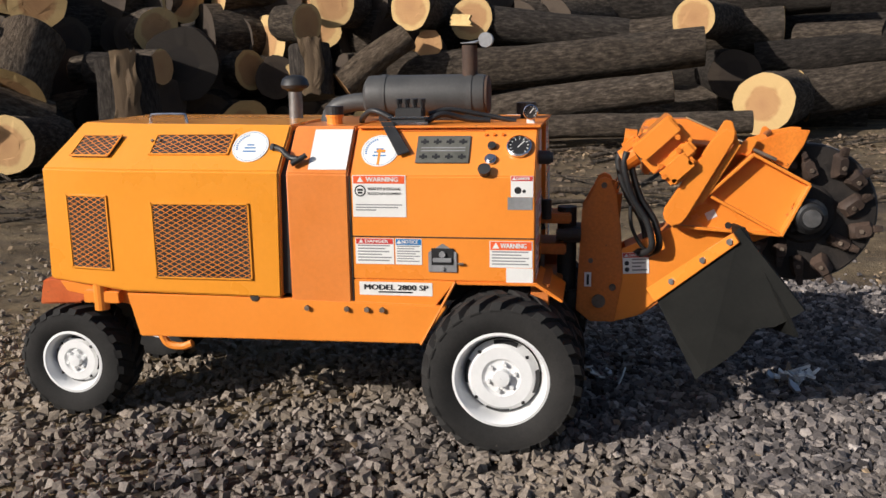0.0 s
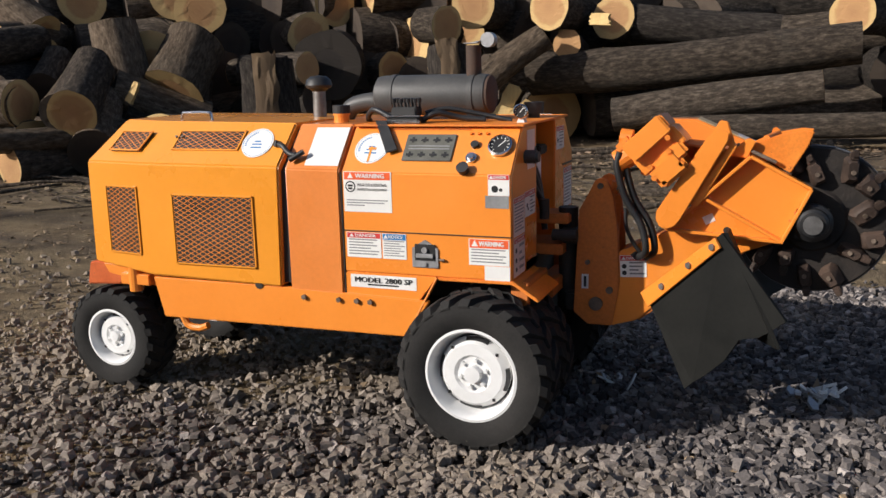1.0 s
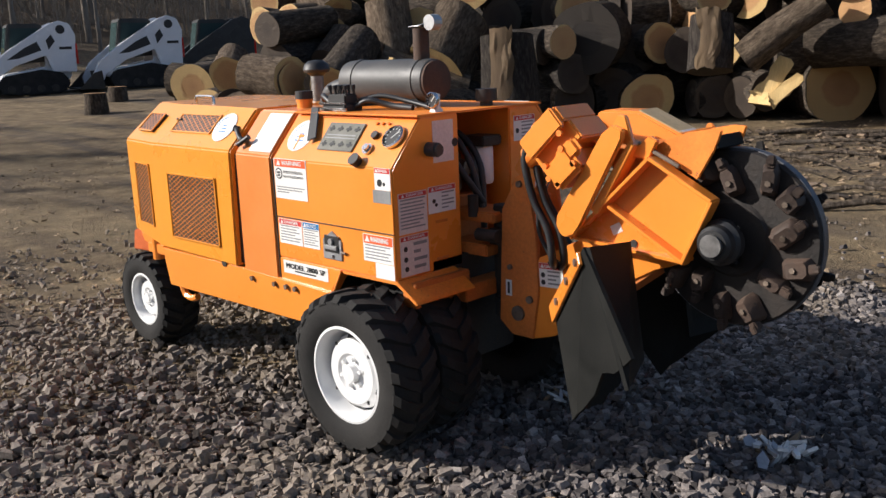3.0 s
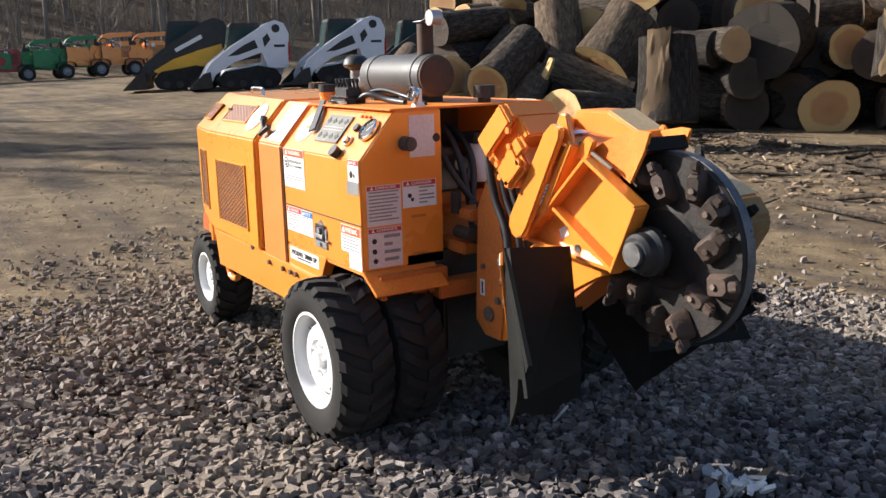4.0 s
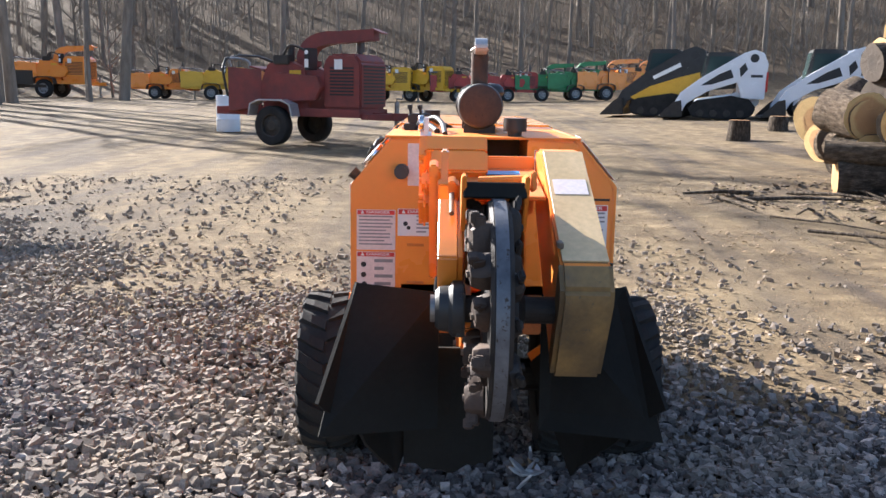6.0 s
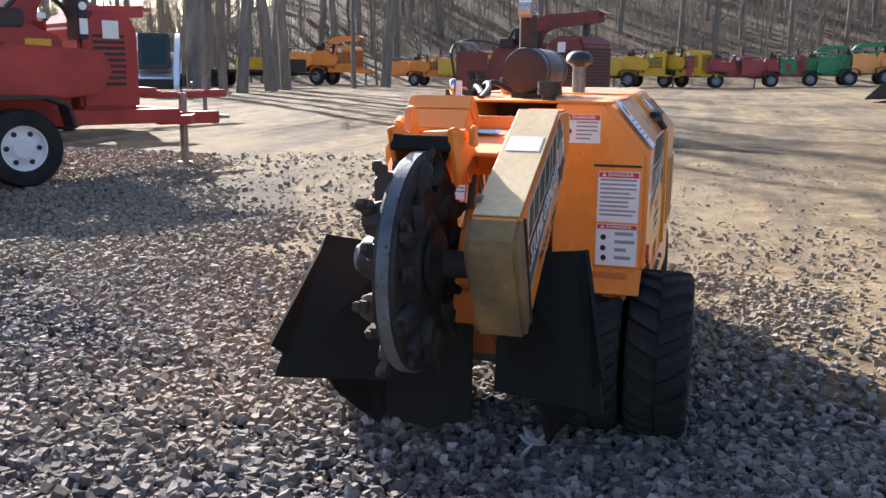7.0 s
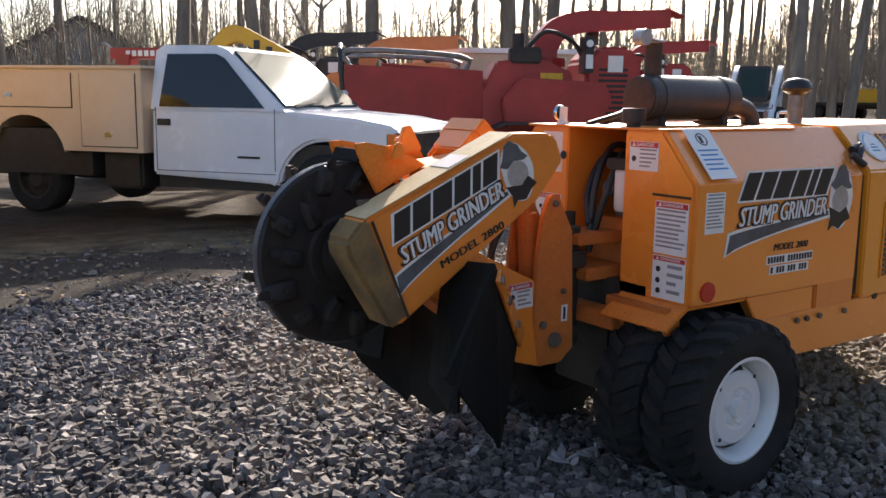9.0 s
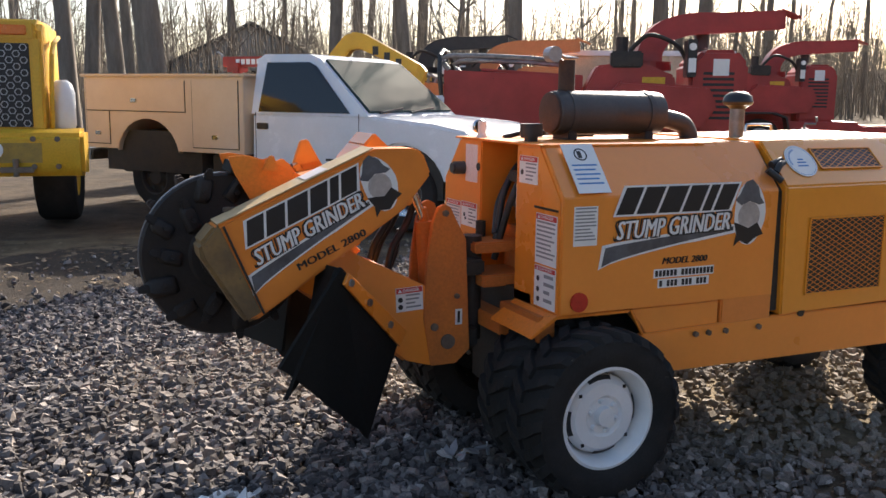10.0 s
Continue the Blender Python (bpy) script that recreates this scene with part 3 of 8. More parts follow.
stack = part("exhaust_pipe", joined(rod((-0.302, 0.436, 1.34), (-0.302, 0.436, 1.500), 0.032, seg=24), rod((-0.302, 0.436, 1.355), (-0.302, 0.436, 1.38), 0.036, seg=24)), "rust", G, "rust-brown exhaust stack", 35)
part("rain_cap", joined(slab([(-0.335, 0.40, 1.508), (-0.275, 0.40, 1.508), (-0.255, 0.42, 1.522), (-0.255, 0.455, 1.522), (-0.275, 0.47, 1.508), (-0.335, 0.47, 1.508)], 0.004), rod((-0.235, 0.415, 1.520), (-0.235, 0.46, 1.520), 0.030, seg=14)), "rag", stack, "bright open rain cap")
part("exhaust_elbow", tube([(-0.72, 0.436, 1.275), (-0.79, 0.436, 1.275), (-0.87, 0.436, 1.255), (-0.905, 0.436, 1.21), (-0.905, 0.436, 1.18)], 0.038, 16, 8, True), "muffler", G, "", 40)
mush = part("air_inlet_pipe", rod((-1.085, 0.52, 1.19), (-1.085, 0.52, 1.335), 0.030, seg=20), "steel", G, "grey metal air inlet pipe", 40)
part("rain_hat", lathe([(0.0005, 1.392), (0.035, 1.388), (0.055, 1.372), (0.062, 1.348), (0.055, 1.335), (0.045, 1.333), (0.03, 1.32)], (-1.085, 0.52, 0), "z", 28), "black", mush, "black mushroom rain hat", 40)
part("filler_neck", joined(rod((-0.83, 0.25, 1.19), (-0.83, 0.25, 1.225), 0.032, seg=18), rod((-0.83, 0.25, 1.225), (-0.83, 0.25, 1.25), 0.036, seg=18)), "orange", G)
part("filler_cap", rod((-0.83, 0.25, 1.235), (-0.83, 0.25, 1.268), 0.037, seg=18), "black", G)
# lever bank with short black levers
bank = part("lever_bank", joined(box(-0.575, -0.435, 0.145, 0.235, 1.196, 1.222, 0.004), box(-0.56, -0.45, 0.16, 0.225, 1.222, 1.262, 0.006)), "black", G, "black hydraulic lever bank")
for i in range(4):
    for j in range(2):
        x, y = -0.548 + 0.031 * i, 0.172 + 0.04 * j
        part("lever", joined(rod((x, y, 1.255), (x, y - 0.004, 1.283), 0.005, seg=8), rod((x, y - 0.004, 1.28), (x, y - 0.006, 1.296), 0.009, seg=10)), "black", bank)
part("bank_frame", joined(box(-0.585, -0.425, 0.138, 0.146, 1.200, 1.210, 0.001), box(-0.585, -0.425, 0.135, 0.143, 1.225, 1.231, 0.001)), "chrome", bank)
part("hose", tube([(-0.44, 0.2, 1.21), (-0.38, 0.22, 1.235), (-0.30, 0.26, 1.215), (-0.2, 0.28, 1.205)], 0.012, 8), "black", G, "", 50)
part("hose", tube([(-0.58, 0.2, 1.22), (-0.66, 0.22, 1.25), (-0.72, 0.28, 1.22), (-0.74, 0.34, 1.19)], 0.012, 8), "black", G, "", 50)
part("hose", tube([(-0.44, 0.23, 1.235), (-0.36, 0.27, 1.25), (-0.25, 0.30, 1.23), (-0.1, 0.31, 1.20)], 0.010, 8), "black", G, "", 50)
# strap hanging over the control panel
part("rubber_strap", slab([(-0.610, 0.120, 1.212), (-0.560, 0.120, 1.212), (-0.475, 0.030, 1.106), (-0.520, 0.018, 1.092)], 0.008), "black", G, "black rubber strap")
part("rubber_latch", joined(tube([(-1.01, 0.02, 1.125), (-0.975, 0.004, 1.118), (-0.95, -0.006, 1.098), (-0.925, -0.012, 1.085), (-0.90, -0.02, 1.085)], 0.011, 8), rod((-0.925, -0.03, 1.065), (-0.87, -0.01, 1.098), 0.011, seg=10), rod((-1.015, 0.012, 1.128), (-1.0, 0.03, 1.12), 0.014, seg=10)), "black", G, "black rubber hood latch", 50)
part("rubber_latch", joined(tube([(-1.01, far(0.02), 1.125), (-0.975, far(0.0), 1.118), (-0.945, far(-0.012), 1.09)], 0.013, 8), rod((-0.96, far(-0.03), 1.06), (-0.91, far(-0.005), 1.10), 0.013, seg=10), rod((-1.0, far(0.02), 1.13), (-0.95, far(0.02), 1.115), 0.016, seg=10)), "black", G, "black rubber hood latch", 50)


# ---- gauges, instrument plate, switches ----
def gauge(m, r, parent):
    body = part("gauge", moved(lathe([(r * 1.02, 0.0), (r * 1.12, 0.004), (r * 1.12, 0.014), (r * 0.98, 0.018), (r * 0.94, 0.012)], (0, 0, 0), "z", 32), m), "chrome", parent, "chrome-rimmed round gauge", 40)
    part("dial", moved(rod((0, 0, 0.006), (0, 0, 0.010), r * 0.97, seg=32), m), "ink", body)
    bms = []
    for k in range(11):
        a = radians(225 - 27 * k)
        bms.append(moved(rect(-0.0012, 0.0012, r * 0.70, r * 0.88, 0.0102, 0.0112), m @ Matrix.Rotation(a - math.pi / 2, 4, "Z")))
    bms.append(moved(rect(-0.0014, 0.0014, -r * 0.2, r * 0.7, 0.0102, 0.0116), m @ Matrix.Rotation(radians(-40), 4, "Z")))
    part("dial_marks", joined(*bms), "sticker", body)


def on_slope(x, k, lift=0.001):
    """A point of the sloping panel, k from 0 at its foot to 1 at its top."""
    return (x, -0.022 + 0.143 * k - 0.762 * lift, 1.020 + 0.168 * k + 0.648 * lift)


gauge(frame_of(on_slope(-0.066, 0.58), *SLOPE), 0.042, G)
gauge(frame_of((-0.037, 0.232, 1.240), (1, 0.06, 0), (0, 0, 1)) @ Matrix.Translation((0, 0, 0.0)), 0.026, G)
part("gauge_post", joined(box(-0.052, -0.022, 0.234, 0.252, 1.188, 1.262, 0.003), rod((-0.037, 0.222, 1.195), (-0.037, 0.262, 1.195), 0.016, seg=12)), "white", G)
ip = part("instrument_plate", moved(rect(-0.102, 0.102, -0.062, 0.062, 0, 0.006, 0.002), frame_of(on_slope(-0.352, 0.535), *SLOPE)), "plate", G, "grey plate with rows of black pictograms")
mi = frame_of(on_slope(-0.352, 0.535), *SLOPE)
for i in range(4):
    for j in (-1, 1):
        u, v = -0.074 + 0.049 * i, 0.034 * j
        part("pictogram", moved(joined(rect(u - 0.014, u + 0.016, v - 0.006, v + 0.004, 0.006, 0.0075), rect(u - 0.004, u + 0.005, v - 0.012, v + 0.012, 0.006, 0.0078)), mi), "ink", ip)
part("small_print", moved(joined(*[rect(-0.085, 0.085, v, v + 0.005, 0.006, 0.0072) for v in (-0.010, 0.003)]), mi), "greyink", ip)
for x, k in ((-0.195, 0.84), (-0.163, 0.84), (-0.130, 0.84)):
    part("indicator_lamp", rod(on_slope(x, k), on_slope(x, k, 0.008), 0.006, seg=12), "amber", G)
part("key_switch", rod(on_slope(-0.168, 0.60), on_slope(-0.168, 0.60, 0.014), 0.016, seg=18), "black", G)
part("push_button", joined(rod(on_slope(-0.170, 0.33), on_slope(-0.170, 0.33, 0.010), 0.022, seg=18), rod(on_slope(-0.170, 0.33, 0.01), on_slope(-0.170, 0.33, 0.022), 0.014, seg=18)), "chrome", G)
part("knob", rod(on_slope(-0.187, 0.07), on_slope(-0.187, 0.07, 0.030), 0.020, 0.024, 18), "black", G)
part("panel_edge", moved(rect(-0.24, 0.10, -0.0015, 0.0015, 0, 0.003), frame_of(on_slope(-0.30, 0.93), *SLOPE)), "dirty_orange", G)
# T-handle lock on the near side
lm = frame_of((-0.348, -0.0225, 0.708), *NEAR)
lock = part("latch_plate", moved(prism([(-0.055, -0.025), (0.0, -0.06), (0.055, -0.025), (0.055, 0.05), (-0.055, 0.05)], -0.002, 0.006, 0.002), lm @ Matrix.Rotation(radians(90), 4, "X")), "rag", G, "bright metal T-handle latch plate")
part("latch_recess", moved(rect(-0.042, 0.042, -0.022, 0.042, 0.002, 0.0075), lm), "ink", lock)
part("latch_bar", moved(joined(rect(-0.036, 0.036, -0.010, 0.006, 0.0075, 0.016, 0.002), rod((0, 0.02, 0.0075), (0, 0.02, 0.016), 0.012, seg=14), rod((0, -0.035, 0.006), (0, -0.035, 0.013), 0.008, seg=12)), lm), "rag", lock)
part("lock_pin", rod((-0.290, -0.03, 0.692), (-0.268, -0.03, 0.692), 0.005, seg=8), "rusty", G)


# ---- stickers ----
def sticker(m, w, h, parent, paper="sticker", head=None, text="", head_h=0.2, lines=0, ink="greyink", left=0.0, icons=(), name="warning_sticker", label=""):
    """A printed sticker: paper, coloured head with its word, lines of unreadable print as bars. m's origin is its lower left corner."""
    t = 0.0012
    s = part(name, moved(rect(0, w, 0, h, -0.001, t), m), paper, parent, label)
    hh = h * head_h if head else 0
    if head:
        part("header", moved(rect(w * 0.02, w * 0.98, h - hh, h * 0.985, t, t + 0.0006), m), head, s)
        if text:
            lettering("header_text", text, "sticker", s, m @ Matrix.Translation((w * 0.56, h - hh / 2, t + 0.0006)), hh * 0.55, w * 0.60, 0.0003, bold=0.05)
            tri = bmesh.new()
            tri.faces.new([tri.verts.new((w * 0.15 + a, h - hh / 2 + b, t + 0.0012)) for a, b in ((-hh * 0.4, -hh * 0.32), (hh * 0.4, -hh * 0.32), (0, hh * 0.36))])
            part("alert_triangle", moved(tri, m), "sticker", s)
    if lines:
        rng = random.Random(int(w * 10000 + h * 777 + lines))
        bms, step = [], (h - hh) * 0.88 / lines
        for i in range(lines):
            v = h - hh - (i + 0.75) * step
            bms.append(rect(w * 0.06 + left * w, w * (0.94 - 0.25 * rng.random() ** 2), v, v + step * 0.42, t, t + 0.0006))
        part("small_print", moved(joined(*bms), m), ink, s)
    for u, v, r in icons:
        part("pictogram", moved(rod((u * w, v * h, t), (u * w, v * h, t + 0.0007), r * w, seg=20), m), "ink", s)
    return s


near = lambda x, z: frame_of((x, -0.0225, z), *NEAR)
front = lambda y, z: frame_of((0.0008, y, z), *FRONT)
side = lambda x, z: frame_of((x, 0.9218, z), *FAR)

s = sticker(near(-0.690, 0.866), 0.206, 0.158, G, head="warn", text="WARNING", head_h=0.2, label="white warning sticker with orange-red head")
part("icon_ring", moved(rod((0.030, 0.099, 0.0012), (0.030, 0.099, 0.002), 0.022, seg=28), near(-0.690, 0.866)), "ink", s)
part("icon_inner", moved(joined(rod((0.030, 0.099, 0.002), (0.030, 0.099, 0.0026), 0.017, seg=24)), near(-0.690, 0.866)), "sticker", s)
part("icon_goggles", moved(joined(rect(0.019, 0.041, 0.099, 0.107, 0.0026, 0.0032), rect(0.021, 0.039, 0.088, 0.096, 0.0026, 0.0032)), near(-0.690, 0.866)), "ink", s)
lettering("sticker_text", "WEAR EYE & PERSONAL", "ink", s, near(-0.690, 0.866) @ Matrix.Translation((0.124, 0.107, 0.0012)), 0.011, 0.128, 0.0003, bold=0.02)
lettering("sticker_text", "PROTECTION EQUIPMENT", "ink", s, near(-0.690, 0.866) @ Matrix.Translation((0.124, 0.088, 0.0012)), 0.011, 0.128, 0.0003, bold=0.02)
part("small_print", moved(joined(*[rect(0.012, a, v, v + 0.0045, 0.0012, 0.0018) for a, v in ((0.19, 0.044), (0.175, 0.034), (0.09, 0.024))]), near(-0.690, 0.866)), "greyink", s)
sticker(near(-0.686, 0.684), 0.150, 0.100, G, head="red", text="DANGER", head_h=0.22, lines=6)
sticker(near(-0.530, 0.684), 0.102, 0.100, G, head="blue", text="NOTICE", head_h=0.24, lines=7)
sticker(near(-0.170, 0.680), 0.160, 0.100, G, head="warn", text="WARNING", head_h=0.34, lines=5)
sticker(near(-0.108, 0.622), 0.100, 0.056, G, name="blank_sticker", label="blank white sticker")
s = sticker(near(-0.090, 0.945), 0.082, 0.078, G, head="red", text="DANGER", head_h=0.24, icons=((0.32, 0.32, 0.16), (0.60, 0.28, 0.08)))
sticker(near(-0.102, 0.898), 0.092, 0.046, G, paper="greyink", name="grey_label", label="small grey metal label")
s = sticker(near(-0.676, 0.562), 0.286, 0.052, G, name="model_plate", label="white model plate with black letters")
lettering("model_text", "MODEL 2800 SP", "ink", s, near(-0.676, 0.562) @ Matrix.Translation((0.145, 0.032, 0.0012)), 0.021, 0.250, 0.0003, bold=0.07)
part("small_print", moved(rect(0.075, 0.21, 0.010, 0.016, 0.0012, 0.0018), near(-0.676, 0.562)), "ink", s)
# round decals and the white plate on the slopes
def badge(m, r, parent, tint):
    s = part("round_decal", moved(rod((0, 0, -0.001), (0, 0, 0.0012), r, seg=40), m), "sticker", parent, "round white decal with blue print")
    part("decal_ring", moved(lathe([(r * 0.92, 0.0012), (r * 0.92, 0.0018), (r * 0.905, 0.0018), (r * 0.905, 0.0012)], (0, 0, 0), "z", 40, True), m), "blue", s)
    bms = [moved(rect(-0.0025, 0.0025, -0.004, 0.004, 0.0012, 0.0018), m @ Matrix.Rotation(0.3 + 0.17 * i, 4, "Z") @ Matrix.Translation((0, r * 0.74, 0))) for i in range(10)] + [moved(rect(-w, w, v, v + 0.006, 0.0012, 0.0018), m) for w, v in ((0.022, -0.010), (0.014, 0.004), (0.026, -0.026))]
    part("decal_print", joined(*bms), "blue", s)
    if tint:
        part("decal_scuff", moved(joined(rect(-0.005, 0.004, -r * 0.9, r * 0.1, 0.0018, 0.0024), rect(-0.012, 0.022, -0.008, 0.003, 0.0018, 0.0025)), m), "hood_orange", s)


badge(frame_of((-1.106, 0.0275, 1.127), (1, 0, 0), (0, 0.145, 0.166)), 0.073, G, False)
badge(frame_of(on_slope(-0.597, 0.52), *SLOPE), 0.072, G, True)
badge(frame_of((-1.106, far(0.0275), 1.127), (-1, 0, 0), (0, -0.145, 0.166)), 0.073, G, False)
part("white_plate", moved(rect(-0.075, 0.075, -0.090, 0.104, -0.001, 0.002), frame_of((-0.788, 0.036, 1.109), (1, 0, 0), (0.06, 0.146, 0.168))), "sticker", G, "blank white metal plate")
s = part("operating_sticker", moved(rect(-0.065, 0.065, -0.100, 0.105, -0.001, 0.0012), frame_of((-0.125, far(0.026), 1.118), (-1, 0, 0), (0, -0.143, 0.168))), "sticker", G, "white instruction sticker with a round symbol")
mo = frame_of((-0.125, far(0.026), 1.118), (-1, 0, 0), (0, -0.143, 0.168))
part("symbol", moved(joined(lathe([(0.026, 0.0012), (0.026, 0.002), (0.021, 0.002), (0.021, 0.0012)], (0, 0.06, 0), "z", 24, True), rect(-0.012, 0.004, 0.045, 0.075, 0.0012, 0.002)), mo), "ink", s)
part("small_print", moved(joined(*[rect(-0.05, 0.05 - 0.012 * (i % 2), 0.012 - 0.019 * i, 0.018 - 0.019 * i, 0.0012, 0.0018) for i in range(5)]), mo), "blue", s)
# front face
sticker(front(0.000, 0.785), 0.138, 0.146, G, paper="faded", head="red", text="DANGER", head_h=0.12, lines=9)
sticker(front(0.000, 0.632), 0.138, 0.146, G, paper="faded", head="red", text="DANGER", head_h=0.12, lines=4, left=0.4, icons=((0.18, 0.68, 0.07), (0.18, 0.42, 0.07), (0.2, 0.18, 0.07)))
sticker(front(0.146, 0.838), 0.140, 0.098, G, head="red", text="DANGER", head_h=0.2, lines=5, left=0.42, icons=((0.2, 0.45, 0.06), (0.28, 0.3, 0.05)))
sticker(front(0.752, 0.785), 0.140, 0.176, G, head="red", text="DANGER", head_h=0.12, lines=9)
part("black_stripe", moved(rect(-0.016, 0.145, 0.186, 0.194, -0.001, 0.0016), front(0.752, 0.790)), "ink", G)
sticker(front(0.752, 0.632), 0.140, 0.146, G, head="red", text="DANGER", head_h=0.12, lines=4, left=0.4, icons=((0.18, 0.68, 0.07), (0.18, 0.42, 0.07), (0.2, 0.18, 0.07)))
sticker(front(0.625, 1.055), 0.128, 0.098, G, head="red", text="DANGER", head_h=0.2, lines=5, left=0.3, icons=((0.16, 0.4, 0.08),))
part("faded_sticker", moved(rect(0, 0.105, 0, 0.15, -0.001, 0.001), front(0.180, 1.02)), "faded", G, "sun-bleached blank sticker")
part("front_knob", joined(rod((0, 0.160, 1.072), (0.045, 0.160, 1.072), 0.026, seg=20), rod((0.045, 0.160, 1.072), (0.055, 0.160, 1.072), 0.020, seg=20)), "muffler", G)
part("front_hole", rod((0.0, 0.292, 1.085), (0.002, 0.292, 1.085), 0.016, seg=16), "ink", G)
for z in (0.80, 0.662):
    part("scrape", moved(rect(0, 0.06, 0, 0.010, -0.001, 0.001), front(0.18, z)), "dirty_orange", G)
# far side: logo shapes, model letters, sticker
def flat_shape(pts, n):
    bm = bmesh.new()
    bm.faces.new([bm.verts.new((u, v, n)) for u, v in pts])
    bmesh.ops.triangulate(bm, faces=bm.faces[:])
    return bm


def logo(m, w, parent):
    """The maker's mark as plain shapes; its second line reads STUMP GRINDER. m's origin is its middle."""
    h = w * 0.36
    at = lambda pts, n: moved(flat_shape([(u * w, v * h) for u, v in pts], n), m)
    us = np.linspace(0, 1, 14)
    top = [(-0.50 + 0.80 * k, -0.36 + 0.20 * k ** 0.8) for k in us]
    low = [(-0.52 + 0.82 * k, -0.62 + 0.40 * k ** 0.7) for k in us]
    grow = lambda pts, d: [(u + d * (1 if u > 0 else -1), v + d * 2 * (1 if i < len(pts) / 2 else -1)) for i, (u, v) in enumerate(pts)]
    back = part("logo_edge", at(grow(top + low[::-1], 0.018), 0.0006), "sticker", parent, "maker's mark in black, white and grey")
    part("logo_swoosh", at(top + low[::-1], 0.0012), "swoosh", back)
    # a row of leaning black blocks, white-edged
    u = -0.460
    for i, wd in enumerate((0.105, 0.118, 0.130, 0.112, 0.058, 0.104)):
        lean = lambda a, v: a + 0.16 * v
        q = lambda g: [(lean(u - g, 0.09), 0.09 - 1.6 * g), (lean(u + wd + g, 0.09), 0.09 - 1.6 * g), (lean(u + wd + g, 0.46), 0.46 + 1.6 * g), (lean(u - g, 0.46), 0.46 + 1.6 * g)]
        edge = part("block_edge", at(q(0.017), 0.0008 + 0.00003 * i), "sticker", back)
        part("logo_block", at(q(0.0), 0.0014), "ink", edge)
        u += wd + 0.016
    tm = m @ Matrix.Translation((-0.085 * w, -0.10 * h, 0)) @ Matrix.Rotation(0.03, 4, "Z")
    lettering("logo_text_edge", "STUMP GRINDER", "ink", back, tm, h * 0.30, w * 0.72, 0.0010, slant=0.25, bold=0.13)
    lettering("logo_text", "STUMP GRINDER", "sticker", back, tm, h * 0.255, w * 0.705, 0.0022, slant=0.25, bold=0.035)
    # emblem: broad hat, pale round middle, dark kerchief
    hat = [(0.300, 0.22), (0.330, 0.30), (0.365, 0.48), (0.41, 0.52), (0.455, 0.40), (0.470, 0.26), (0.500, 0.16), (0.465, 0.14), (0.40, 0.20), (0.345, 0.14)]
    scarf = [(0.300, -0.10), (0.345, -0.14), (0.400, -0.20), (0.46, -0.12), (0.505, -0.30), (0.455, -0.34), (0.40, -0.44), (0.345, -0.38), (0.305, -0.46), (0.320, -0.28)]
    disc = [(0.400 + 0.074 * math.cos(a), -0.02 + 0.21 * math.sin(a)) for a in np.linspace(0, 2 * math.pi, 22)[:-1]]
    e = part("emblem_edge", at([(0.402 + 0.106 * math.cos(a) * (1 + 0.06 * math.cos(3 * a)), 0.02 + 0.47 * math.sin(a)) for a in np.linspace(0, 2 * math.pi, 24)[:-1]], 0.0007), "sticker", back)
    part("emblem_middle", at(disc, 0.0013), "rag", e)
    part("emblem_hat", at(hat, 0.0016), "swoosh", e)
    part("emblem_kerchief", at(scarf, 0.0017), "ink", e)


logo(side(-0.525, 0.940), 0.70, G)
lettering("model_text", "MODEL 2800", "ink", G, side(-0.52, 0.790), 0.024, 0.20, 0.0006, slant=0.25, bold=0.07, label="black model lettering")
s = part("maker_line", moved(rect(-0.135, 0.135, -0.016, 0.016, 0, 0.0008), side(-0.52, 0.745)), "sticker", G)
for i in range(16):
    if i != 6:
        part("print_bar", moved(rect(-0.128 + 0.0165 * i, -0.116 + 0.0165 * i, -0.011, 0.011, 0.0008, 0.0014), side(-0.52, 0.745)), "ink", s)
s = part("number_line", moved(rect(-0.115, 0.115, -0.016, 0.016, 0, 0.0008), side(-0.52, 0.708)), "sticker", G)
for i in range(13):
    if i not in (1, 5, 9):
        part("print_bar", moved(rect(-0.108 + 0.0165 * i, -0.096 + 0.0165 * i, -0.011, 0.011, 0.0008, 0.0014), side(-0.52, 0.708)), "ink", s)
sticker(side(-0.045, 0.862), 0.095, 0.135, G, lines=10, ink="greyink", name="instruction_sticker", label="small white instruction sticker")
part("tail_reflector", rod((-0.075, 0.921, 0.668), (-0.075, 0.930, 0.668), 0.034, seg=24), "tail", G, "round red reflector")


# ---- swing post, boom and cutter ----
POST = [(0.142, 0.42), (0.163, 0.84), (0.205, 0.915), (0.228, 0.962), (0.252, 0.972), (0.276, 0.962), (0.300, 0.90), (0.320, 0.76), (0.330, 0.55), (0.300, 0.372), (0.20, 0.372)]
